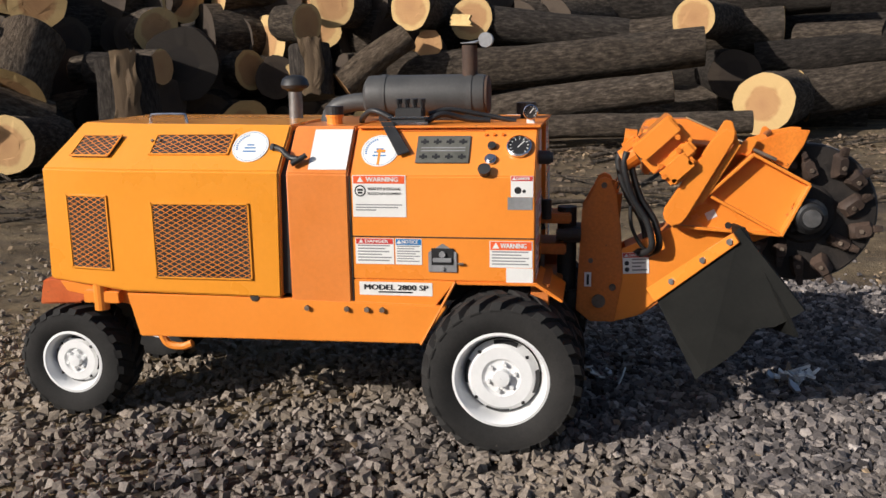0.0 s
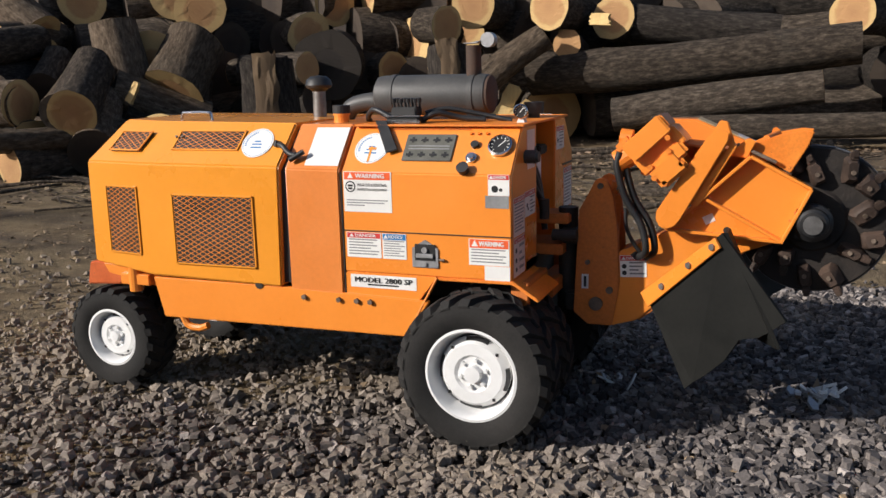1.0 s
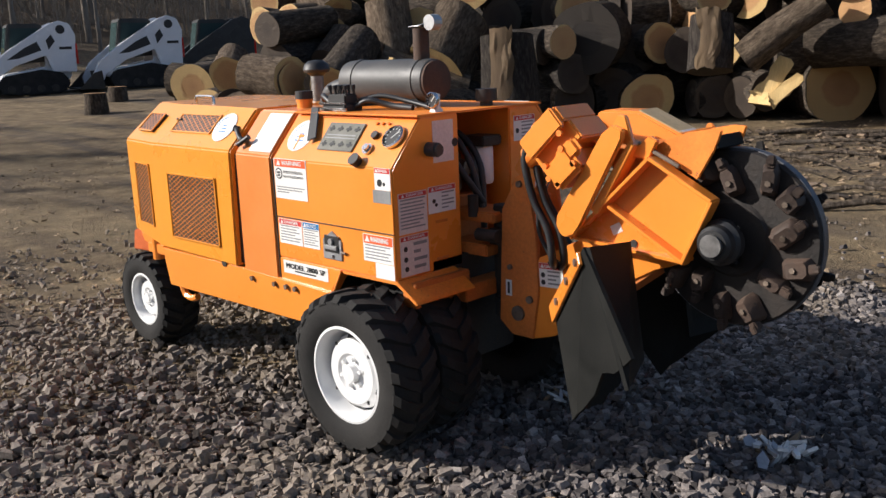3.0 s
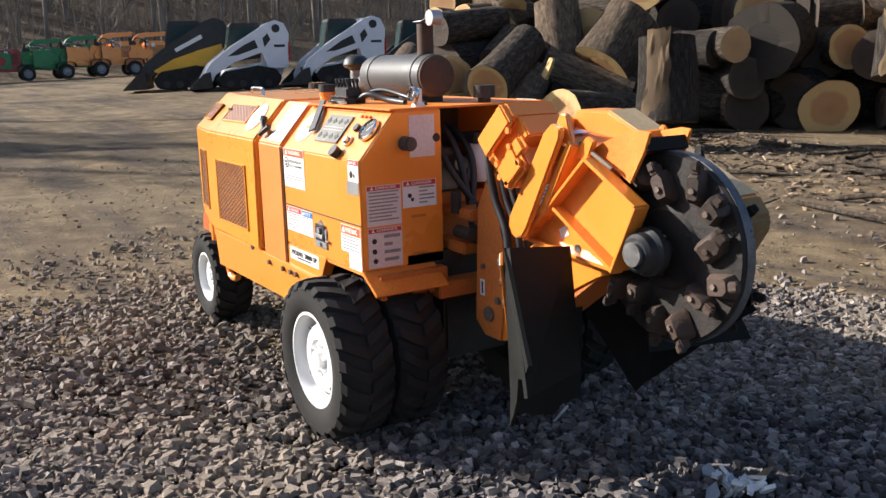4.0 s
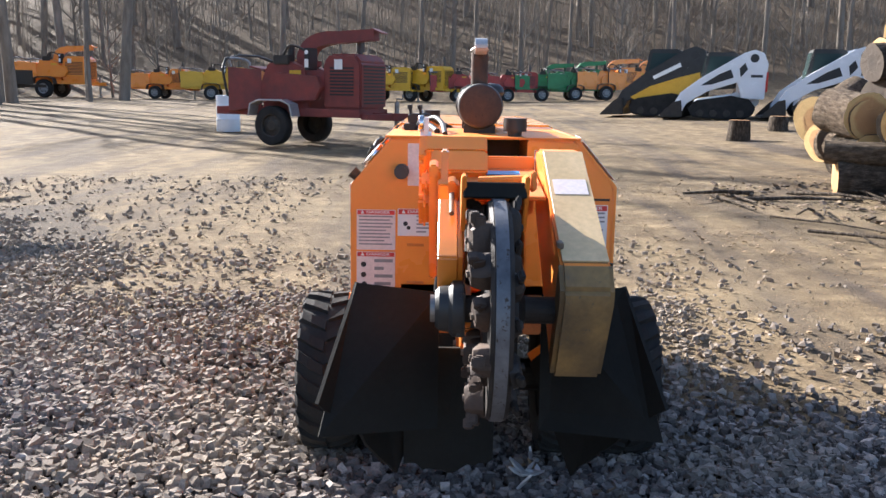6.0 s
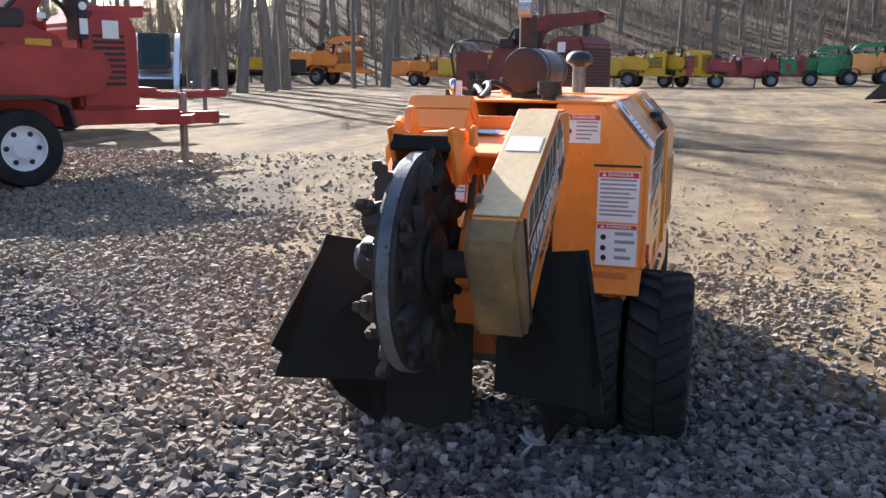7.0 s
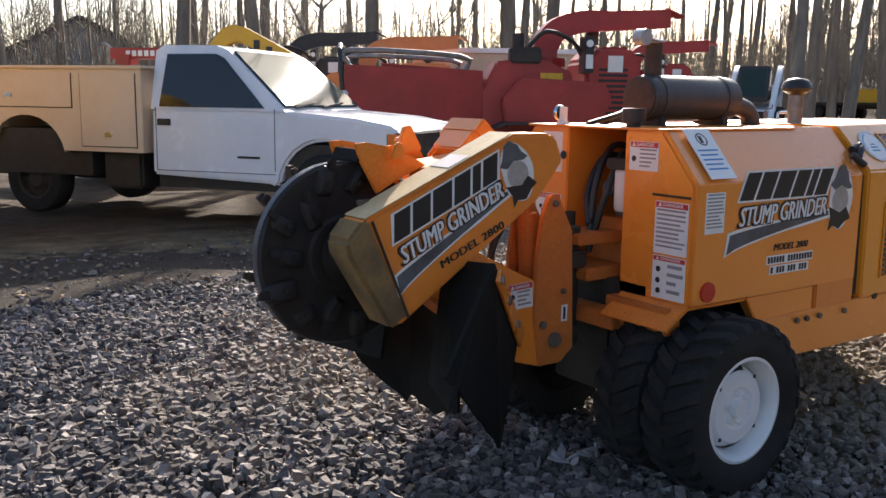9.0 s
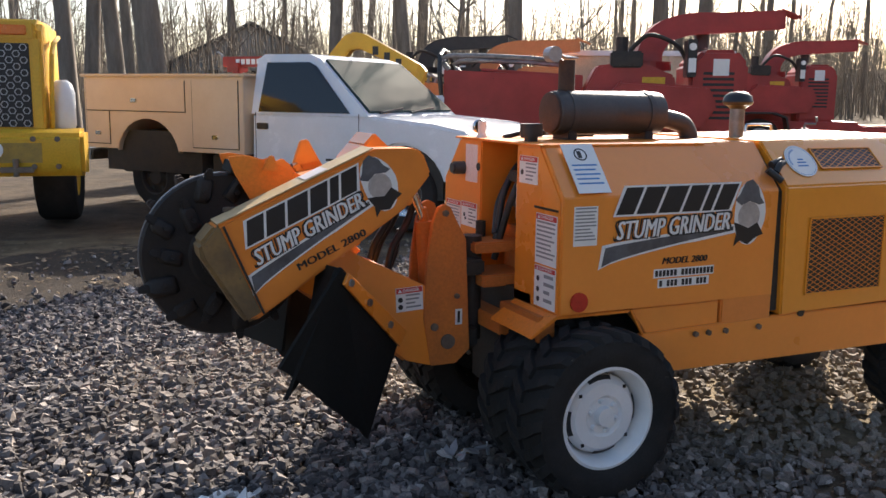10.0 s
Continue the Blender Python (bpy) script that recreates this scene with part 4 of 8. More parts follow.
for y0, y1 in ((0.358, 0.380), (far(0.380), far(0.358))):
    p = part("swing_post_plate", prism(POST, y0, y1, 0.003), "dirty_orange", G, "scuffed orange swing post plate")
    o = -1 if y0 < YC else 1
    yb = y0 if o < 0 else y1
    for x, z, r in ((0.250, 0.940, 0.012), (0.20, 0.63, 0.010), (0.29, 0.52, 0.014), (0.235, 0.46, 0.028)):
        part("pin", rod((x, yb - o * 0.002, z), (x, yb + o * 0.010, z), r, seg=14), "rusty", p)
    part("arrow_sticker", moved(rect(-0.014, 0.014, -0.03, 0.03, -0.001, 0.0012), frame_of((0.190, yb, 0.55), (-o, 0, 0), (0.1, 0, 1))), "sticker", p)
    part("arrow_mark", moved(rect(-0.005, 0.005, -0.022, 0.022, 0.0012, 0.0018), frame_of((0.190, yb, 0.55), (-o, 0, 0), (0.1, 0, 1))), "ink", p)
part("pivot_column", joined(rod((0.10, YC, 0.44), (0.10, YC, 0.84), 0.040, seg=20), box(0.10, 0.30, 0.37, far(0.37), 0.42, 0.50, 0.01), box(0.08, 0.2, 0.36, far(0.36), 0.70, 0.76, 0.01)), "dark", G, "greasy dark pivot column", 40)
part("pivot_bracket", joined(box(-0.10, 0.10, 0.34, 0.545, 0.655, 0.70, 0.006), box(-0.10, 0.12, 0.36, 0.52, 0.78, 0.82, 0.006), box(-0.16, -0.10, 0.33, 0.58, 0.60, 0.86, 0.006)), "dirty_orange", G, "greasy orange pivot bracket")
part("hinge_pin", joined(rod((0.02, 0.36, 0.80), (0.02, 0.36, 0.88), 0.02, seg=14), rod((0.06, 0.34, 0.74), (0.16, 0.34, 0.74), 0.024, seg=14)), "dark", G)
part("recess_back", box(-0.335, -0.330, 0.317, 0.598, 0.63, 1.186, 0), "dark", G)
part("control_valve", joined(box(-0.30, -0.16, 0.40, 0.50, 0.86, 1.02, 0.01), rod((-0.16, 0.45, 0.97), (-0.08, 0.45, 0.97), 0.03, seg=14)), "steel", G)
part("oil_filter", joined(lathe([(0.0005, 0.895), (0.040, 0.895), (0.046, 0.905), (0.046, 1.035), (0.040, 1.045), (0.0005, 1.045)], (-0.09, 0.535, 0), "z", 28)), "white", G, "white spin-on oil filter in the recess", 40)
part("filter_head", box(-0.15, -0.03, 0.48, 0.59, 1.045, 1.085, 0.006), "dark", G)
for i, (y, z) in enumerate(((0.36, 1.06), (0.40, 1.10), (0.46, 1.08))):
    part("hose", tube([(-0.30, y, z), (-0.15, y, z + 0.02), (-0.05, y + 0.02, z - 0.10), (0.0, 0.44, 0.84 - 0.05 * i)], 0.013, 8), "black", G, "", 50)
# tall orange cover beside the pivot, with a black cap
part("breather_cap", joined(rod((-0.08, 0.560, 1.195), (-0.08, 0.560, 1.215), 0.025, seg=16), rod((-0.08, 0.560, 1.215), (-0.08, 0.560, 1.262), 0.042, seg=20)), "black", G, "black breather cap", 40)

# boom: two plates from the post foot forward and up
BOOM = [(0.215, 0.395), (0.300, 0.372), (0.395, 0.40), (0.62, 0.60), (0.80, 0.70), (0.93, 0.75), (0.88, 0.88), (0.80, 0.93), (0.52, 0.77), (0.33, 0.68), (0.25, 0.60)]
for y0, y1 in ((0.366, 0.384), (far(0.384), far(0.366))):
    part("boom_plate", prism(BOOM, y0 - 0.001 if y0 < YC else y0 + 0.001, y1, 0.003), "orange", G, "orange boom side plate")
part("boom_web", joined(slab([(0.40, 0.372, 0.405), (0.40, far(0.372), 0.405), (0.80, far(0.372), 0.705), (0.80, 0.372, 0.705)], 0.016), slab([(0.34, 0.372, 0.675), (0.34, far(0.372), 0.675), (0.52, far(0.372), 0.765), (0.52, 0.372, 0.765)], 0.016)), "dirty_orange", G)
sticker(frame_of((0.332, 0.3642, 0.575), (1, 0, 0.05), (-0.05, 0, 1)), 0.105, 0.088, G, head="red", text="DANGER", head_h=0.24, lines=4, left=0.3, icons=((0.16, 0.5, 0.09), (0.16, 0.2, 0.09)))
sticker(frame_of((0.436, far(0.3642), 0.585), (-1, 0, 0.05), (0.05, 0, 1)), 0.105, 0.088, G, head="red", text="DANGER", head_h=0.24, lines=4, left=0.3, icons=((0.16, 0.5, 0.09), (0.16, 0.2, 0.09)))
# lift cylinder and hoses
part("lift_cylinder", joined(rod((0.27, 0.43, 0.60), (0.29, 0.43, 0.90), 0.034, seg=20), rod((0.29, 0.43, 0.90), (0.30, 0.43, 0.95), 0.018, seg=14)), "dirty_orange", G, "dull orange hydraulic lift cylinder", 40)
part("lift_rod", rod((0.29, 0.43, 0.90), (0.36, 0.43, 1.06), 0.016, seg=14), "chrome", G, "", 40)
for y, k in ((0.30, 0.0), (0.325, 0.03), (0.39, -0.02)):
    part("hose", tube([(0.335 + k, y, 1.08), (0.325 + k, y, 1.02), (0.36 + k, y, 0.90), (0.42 + k, y, 0.80), (0.44 + k, y, 0.70), (0.40 + k, 0.36, 0.66)], 0.014, 8), "black", G, "", 50)
part("hose", tube([(0.355, 0.33, 0.86), (0.36, 0.33, 0.78), (0.40, 0.34, 0.70), (0.44, 0.36, 0.665)], 0.008, 8), "black", G, "", 50)

# near guard bracket: a web with welded flanges
WEB = [(0.515, 0.785), (0.812, 1.068), (1.025, 0.952), (0.93, 0.752), (0.73, 0.765)]
part("guard_web", prism(WEB, 0.345, 0.358, 0.002), "orange", G, "orange guard bracket web")


def flange(a, b, y0, y1, name="guard_flange", t=0.012, mat="orange"):
    (x0, z0), (x1, z1) = a, b
    n = Vector((-(z1 - z0), 0, x1 - x0)).normalized() * t / 2
    pts = [(x0, y0, z0), (x1, y0, z1), (x1, y1, z1), (x0, y1, z0)]
    return part(name, slab(pts, t, 0.002), mat, G)


flange((0.515, 0.785), (0.812, 1.068), 0.296, 0.345)
flange((0.812, 1.068), (1.025, 0.952), 0.296, 0.345)
flange((1.025, 0.952), (0.93, 0.752), 0.296, 0.345)
flange((0.66, 0.905), (0.93, 0.755), 0.302, 0.345, "guard_rib")
flange((0.52, 0.783), (0.935, 0.752), 0.315, 0.345, "guard_rib")
part("web_hole", rod((0.735, 0.341, 0.785), (0.735, 0.3445, 0.785), 0.013, seg=16), "ink", G)
part("blue_label", moved(rect(-0.02, 0.02, -0.016, 0.016, -0.001, 0.001), frame_of((0.668, 0.3445, 0.826), (1, 0, 0.5), (-0.5, 0, 1))), "faded", G)
for i in range(4):
    part("spot_weld", rod((0.955 + 0.018 * i, 0.343, 0.83 + 0.030 * i), (0.955 + 0.018 * i, 0.3445, 0.83 + 0.030 * i), 0.005, seg=8), "dirty_orange", G)
# tensioner bar
part("tensioner_bar", prism([(0.495, 0.800), (0.478, 0.830), (0.482, 0.862), (0.660, 1.140), (0.700, 1.170), (0.738, 1.155), (0.735, 1.125), (0.572, 0.830), (0.55, 0.802), (0.52, 0.792)], 0.268, 0.292, 0.005), "orange", G, "orange tensioner bar with rounded end")
part("tensioner_side", prism([(0.60, 0.89), (0.745, 1.120), (0.765, 1.105), (0.63, 0.875)], 0.292, 0.35, 0.003), "orange", G)
# hydraulic motor block
U, V = Vector((0.735, 0, 0.678)), Vector((0.678, 0, -0.735))
mm = Matrix((U, Vector((0, 1, 0)), V)).transposed().to_4x4()
mm.translation = (0.490, 0.335, 1.085)
motor = part("drive_motor", moved(joined(box(-0.095, 0.095, -0.085, 0.10, -0.105, -0.045, 0.006), box(-0.10, 0.10, -0.065, 0.10, -0.045, 0.035, 0.006), box(-0.075, 0.045, -0.080, 0.10, 0.035, 0.115, 0.010)), mm), "orange", G, "blocky orange hydraulic drive motor")
part("motor_plate", moved(box(-0.090, 0.088, -0.102, -0.080, -0.108, -0.028, 0.006), mm), "orange", motor)
part("motor_plate", moved(joined(box(-0.080, 0.050, -0.100, -0.066, 0.022, 0.118, 0.014), box(-0.02, 0.085, -0.092, -0.064, 0.010, 0.075, 0.012)), mm), "orange", motor)
part("motor_flange", moved(joined(rod((-0.10, 0.0, -0.07), (-0.155, 0.0, -0.08), 0.045, seg=16), rod((-0.06, 0.03, -0.11), (-0.09, 0.03, -0.145), 0.035, seg=12), box(-0.13, -0.05, -0.04, 0.08, -0.13, -0.09, 0.012)), mm), "worn_orange", motor)
for u, v in ((-0.06, 0.02), (0.03, 0.02), (-0.06, 0.10), (0.035, 0.085), (0.06, -0.02), (-0.075, 0.06)):
    part("bolt", moved(rod((u, -0.100, v), (u, -0.088, v), 0.011, seg=8), mm), "worn_orange", motor)
part("bracket_ear", joined(prism([(0.655, 1.120), (0.70, 1.20), (0.728, 1.195), (0.76, 1.10)], 0.30, 0.32), prism([(0.72, 1.07), (0.80, 1.135), (0.83, 1.12), (0.80, 1.06)], 0.32, 0.34)), "orange", G)
part("tension_rod", rod((0.76, 0.33, 1.11), (0.90, 0.33, 1.045), 0.007, seg=10), "rusty", G)
# deck over the boom, between the two guards
part("boom_deck", slab([(0.44, 0.36, 1.12), (0.44, 0.582, 1.12), (0.80, 0.582, 1.075), (0.80, 0.36, 1.075)], 0.012), "dirty_orange", G)
part("blue_cloth_label", moved(rect(-0.05, 0.05, -0.025, 0.025, 0, 0.002), frame_of((0.55, 0.48, 1.120), (0, 1, 0), (-1, 0, 0.12))), "blue", G)
sticker(frame_of((0.435, 0.40, 1.035), (0, 1, 0), (0, 0, 1)), 0.12, 0.07, G, head="red", text="DANGER", head_h=0.5, lines=2)
part("motor_cover", joined(box(0.40, 0.432, 0.39, 0.585, 0.98, 1.16, 0.006)), "orange", G)

# wheel housing: fin plate, dark rubber-edged roof
FIN = [(0.775, 1.085), (0.83, 1.115), (0.91, 1.145), (0.985, 1.158), (1.025, 1.155), (1.005, 1.10), (0.95, 1.005), (0.875, 1.045)]
part("housing_fin", prism(FIN, 0.352, 0.364, 0.003), "worn_orange", G, "orange fin of the wheel housing")
part("housing_fin", prism(FIN, 0.506, 0.518, 0.003), "worn_orange", G, "orange fin of the wheel housing")
part("housing_roof", joined(slab([(0.80, 0.364, 1.085), (0.80, 0.506, 1.085), (1.005, 0.506, 1.130), (1.005, 0.364, 1.130)], 0.012)), "olive", G, "mud-stained housing roof")
part("rubber_lip", slab([(1.0, 0.356, 1.138), (1.0, 0.512, 1.138), (1.012, 0.512, 1.100), (1.012, 0.356, 1.100)], 0.012), "flap", G, "black rubber lip")
part("adjuster_lever", joined(prism([(0.86, 1.10), (0.88, 1.16), (0.90, 1.155), (0.92, 1.11)], 0.53, 0.545), rod((0.86, 0.40, 1.125), (0.90, 0.52, 1.135), 0.014, seg=10)), "worn_orange", G)

# cutter wheel
CW = (1.035, 0.442, 0.825)
cutter = part("cutter_wheel", lathe([(0.0005, -0.034), (0.11, -0.034), (0.12, -0.026), (0.266, -0.026), (0.272, -0.018), (0.272, 0.018), (0.266, 0.026), (0.12, 0.026), (0.11, 0.034), (0.0005, 0.034)], CW, "y", 60), "cutter", G, "mud-blackened steel cutter wheel with bolted teeth", 35)
part("wheel_rim_band", lathe([(0.2722, -0.015), (0.2755, -0.015), (0.2755, 0.015), (0.2722, 0.015)], CW, "y", 60, True), "band", cutter, "dull worn rim band", 35)
part("hub_shaft", joined(rod((CW[0], 0.30, CW[2]), (CW[0], 0.60, CW[2]), 0.034, seg=20)), "cutter", cutter)
bear = part("bearing_block", joined(lathe([(0.03, 0.292), (0.045, 0.292), (0.055, 0.302), (0.058, 0.325), (0.07, 0.335), (0.07, 0.36)], (CW[0], 0, CW[2]), "y", 28), box(0.965, 1.095, 0.345, 0.365, 0.755, 0.885, 0.012)), "black", G, "black bearing block", 35)
part("bearing_cap", rod((CW[0], 0.280, CW[2]), (CW[0], 0.292, CW[2]), 0.034, seg=24), "steel", bear)
rng = random.Random(5)
for k in range(28):
    # muddy pocket blocks with stubby tips, on either face of the wheel
    face = -1 if k < 14 else 1
    a = 2 * math.pi * (k % 14) / 14 + (0.2 if face < 0 else 0.42) + rng.uniform(-0.07, 0.07)
    r = (0.224 if k % 3 else 0.176) + rng.uniform(-0.008, 0.008)
    d, t = Vector((math.cos(a), 0, math.sin(a))), Vector((-math.sin(a), 0, math.cos(a)))
    d = (d + rng.uniform(0.15, 0.55) * t).normalized()
    t = Vector((-d.z, 0, d.x))
    f = Matrix((t, Vector((0, face, 0)), d)).transposed().to_4x4()
    f.translation = Vector(CW) + Vector((r * math.cos(a), face * 0.026, r * math.sin(a)))
    w, h = 0.022 + 0.010 * rng.random(), 0.036 + 0.016 * rng.random()
    f = f @ Matrix.Rotation(rng.uniform(-0.3, 0.3), 4, "Z")
    deep = 0.036 + 0.014 * rng.random() if face < 0 else 0.018 + 0.008 * rng.random()
    block = bmesh.new()
    low = [(-w, -h * 0.8), (-w * 0.7, -h), (w * 0.7, -h), (w, -h * 0.7), (w * 0.9, h * 0.6), (w * 0.5, h * 0.85), (-w * 0.6, h * 0.85), (-w, h * 0.5)]
    rings = [[block.verts.new((x * q + rng.uniform(-1, 1) * 0.0025, y, z * q + rng.uniform(-1, 1) * 0.0025)) for x, z in low] for y, q in ((-0.004, 1.12), (deep * 0.6, 1.0), (deep, 0.72))]
    for p, q in zip(rings, rings[1:]):
        for i in range(8):
            block.faces.new((p[i], p[(i + 1) % 8], q[(i + 1) % 8], q[i]))
    block.faces.new(rings[-1])
    # far-face blocks and teeth take the darker material
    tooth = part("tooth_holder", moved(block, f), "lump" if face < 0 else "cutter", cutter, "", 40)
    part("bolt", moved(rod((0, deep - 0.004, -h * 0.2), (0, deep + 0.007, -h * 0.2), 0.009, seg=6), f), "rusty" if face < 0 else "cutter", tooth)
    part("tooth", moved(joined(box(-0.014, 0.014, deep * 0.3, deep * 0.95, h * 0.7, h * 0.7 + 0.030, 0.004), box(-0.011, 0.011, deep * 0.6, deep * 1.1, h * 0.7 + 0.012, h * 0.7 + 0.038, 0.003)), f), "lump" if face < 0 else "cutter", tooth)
part("hub_flange", lathe([(0.075, 0.034), (0.085, 0.038), (0.085, 0.05), (0.06, 0.056), (0.034, 0.07)], CW, "y", 28), "cutter", cutter, "", 35)

# belt guard on the far side
GUARD = [(0.385, 1.10), (0.415, 1.172), (0.44, 1.186), (0.585, 1.186), (1.105, 0.955), (1.150, 0.90), (1.145, 0.865), (1.01, 0.648), (0.975, 0.655), (0.48, 0.985)]
part("belt_guard", prism(GUARD, 0.588, 0.708, 0.008), "guard_orange", G, "orange belt guard with the maker's mark", 35)
part("guard_top_skin", slab([(0.59, 0.592, 1.1885), (0.59, 0.704, 1.1885), (1.10, 0.704, 0.962), (1.10, 0.592, 0.962)], 0.004, 0.001), "bleached", G, "sun-bleached top skin of the guard")
part("guard_nose", prism([(1.085, 0.962), (1.108, 0.962), (1.158, 0.902), (1.152, 0.860), (1.016, 0.640), (0.955, 0.672)], 0.584, 0.712, 0.022), "olive", G, "mud-stained nose of the belt guard", 35)
part("guard_seam", tube([(1.082, 0.713, 0.955), (0.962, 0.713, 0.672)], 0.004, 6, 1), "dark", G)
part("guard_hasp", box(1.02, 1.06, 0.585, 0.60, 0.985, 1.0, 0.002), "rusty", G)
gm = frame_of((0.775, 0.7085, 0.975), (-0.885, 0, 0.405), (0.405, 0, 0.885))
logo(gm, 0.56, G)
lettering("model_text", "MODEL 2800", "ink", G, frame_of((0.735, 0.7085, 0.865), (-0.885, 0, 0.405), (0.405, 0, 0.885)), 0.024, 0.25, 0.0006, bold=0.07, label="black model lettering")
part("pale_patch", moved(rect(-0.045, 0.045, -0.04, 0.04, 0, 0.001), frame_of((0.78, 0.648, 1.1068), (0, 1, 0), (-0.914, 0, 0.405))), "faded", G, "bleached label")


# hanging chip flaps on slanting bars
def chip_flap(mir):
    f = (lambda y: far(y)) if mir else (lambda y: y)
    A, T, R, B = Vector((0.457, f(0.295), 0.512)), Vector((0.742, f(0.070), 0.795)), Vector((0.965, f(-0.012), 0.545)), Vector((0.618, f(0.176), 0.203))
    rg = random.Random(3)
    pts = [A, T + Vector((0, 0, 0.03)), R]
    for k in range(1, 12):
        q = R.lerp(B, k / 12)
        dip = 0.10 * math.exp(-((k - 5) / 1.5) ** 2) if not mir else 0.015
        pts.append(q + (T - q) * (dip + 0.012 * rg.random()))
    pts.append(B)
    part("chip_flap", slab(pts, 0.012, 0.0), "flap", G, "torn black rubber chip flap")
    part("flap_curtain", slab([T + Vector((0.01, 0, 0.03)), Vector((0.745, f(0.30), 0.80)), Vector((0.80, f(0.30), 0.42)), R - Vector((0.02, 0, 0.10))], 0.012, 0.0), "flap", G, "black rubber curtain")
    n = (T - A).cross(B - A).normalized()
    n = n if n.y * (1 if mir else -1) > 0 else -n
    d = (T - A).normalized()
    up = n.cross(d).normalized()
    up = up if up.z > 0 else -up
    bar = [A - d * 0.005 - up * 0.030 + n * 0.014, T - d * 0.01 - up * 0.020 + n * 0.014, T - d * 0.01 + up * 0.022 + n * 0.014, A - d * 0.01 + up * 0.034 + n * 0.014]
    b = part("flap_bar", slab(bar, 0.012, 0.002), "orange", G, "orange clamping bar with bolts")
    for k in (0.25, 0.62, 0.92):
        p = A.lerp(T, k) + n * 0.018
        part("bolt", rod(p, p + n * 0.010, 0.013, seg=6), "steel", b)


chip_flap(False)
chip_flap(True)


def rear_curtain():
    """A hanging rubber sheet under the boom, its lower edge worn ragged."""
    rg, n = random.Random(17), 15
    bm = bmesh.new()
    rows = []
    for i in range(n):
        y = 0.20 + 0.27 * i / (n - 1)
        low = 0.215 + 0.035 * noise.noise((y * 9, 2.2, 0.4)) + 0.02 * rg.random()
        rows.append([[bm.verts.new((x + 0.02 * math.sin(9 * y) * (0.62 - z), y, z)) for z in (low, 0.38, 0.60)] for x in (0.60, 0.612)])
    for a, b in zip(rows, rows[1:]):
        for k in (0, 1):
            for j in (0, 1):
                bm.faces.new((a[k][j], a[k][j + 1], b[k][j + 1], b[k][j]))
        for j in (0, 2):
            bm.faces.new((a[0][j], a[1][j], b[1][j], b[0][j]))
    for r in (rows[0], rows[-1]):
        for j in (0, 1):
            bm.faces.new((r[0][j], r[0][j + 1], r[1][j + 1], r[1][j]))
    # the black sheet also stands for the shadow below the boom
    return part("rear_curtain", bm, "flap", G, "black rubber curtain under the boom")


rear_curtain()
grinder.scale = (0.986, 1.0, 0.990)


# ---- ground ----
def rise(x, y):
    """The yard climbs gently towards the woods."""
    z = 0.016 * min(max(0.0, -x - 4.0), 20) + 0.005 * min(max(0.0, -x - 24.0), 40) + 0.033 * min(max(0.0, y - 2.5), 9.0) - 0.028 * min(max(0.0, -y - 2.2), 3.6)
    d = math.hypot(x, y)
    if d > 75:
        z += 0.06 * min(d - 75, 120)
    if x < -64 and y > -70:                 # wooded hillside beyond the yard
        k = min(1.0, (y + 70) / 30)
        z += k * 0.30 * min(-x - 64, 60)
    return z


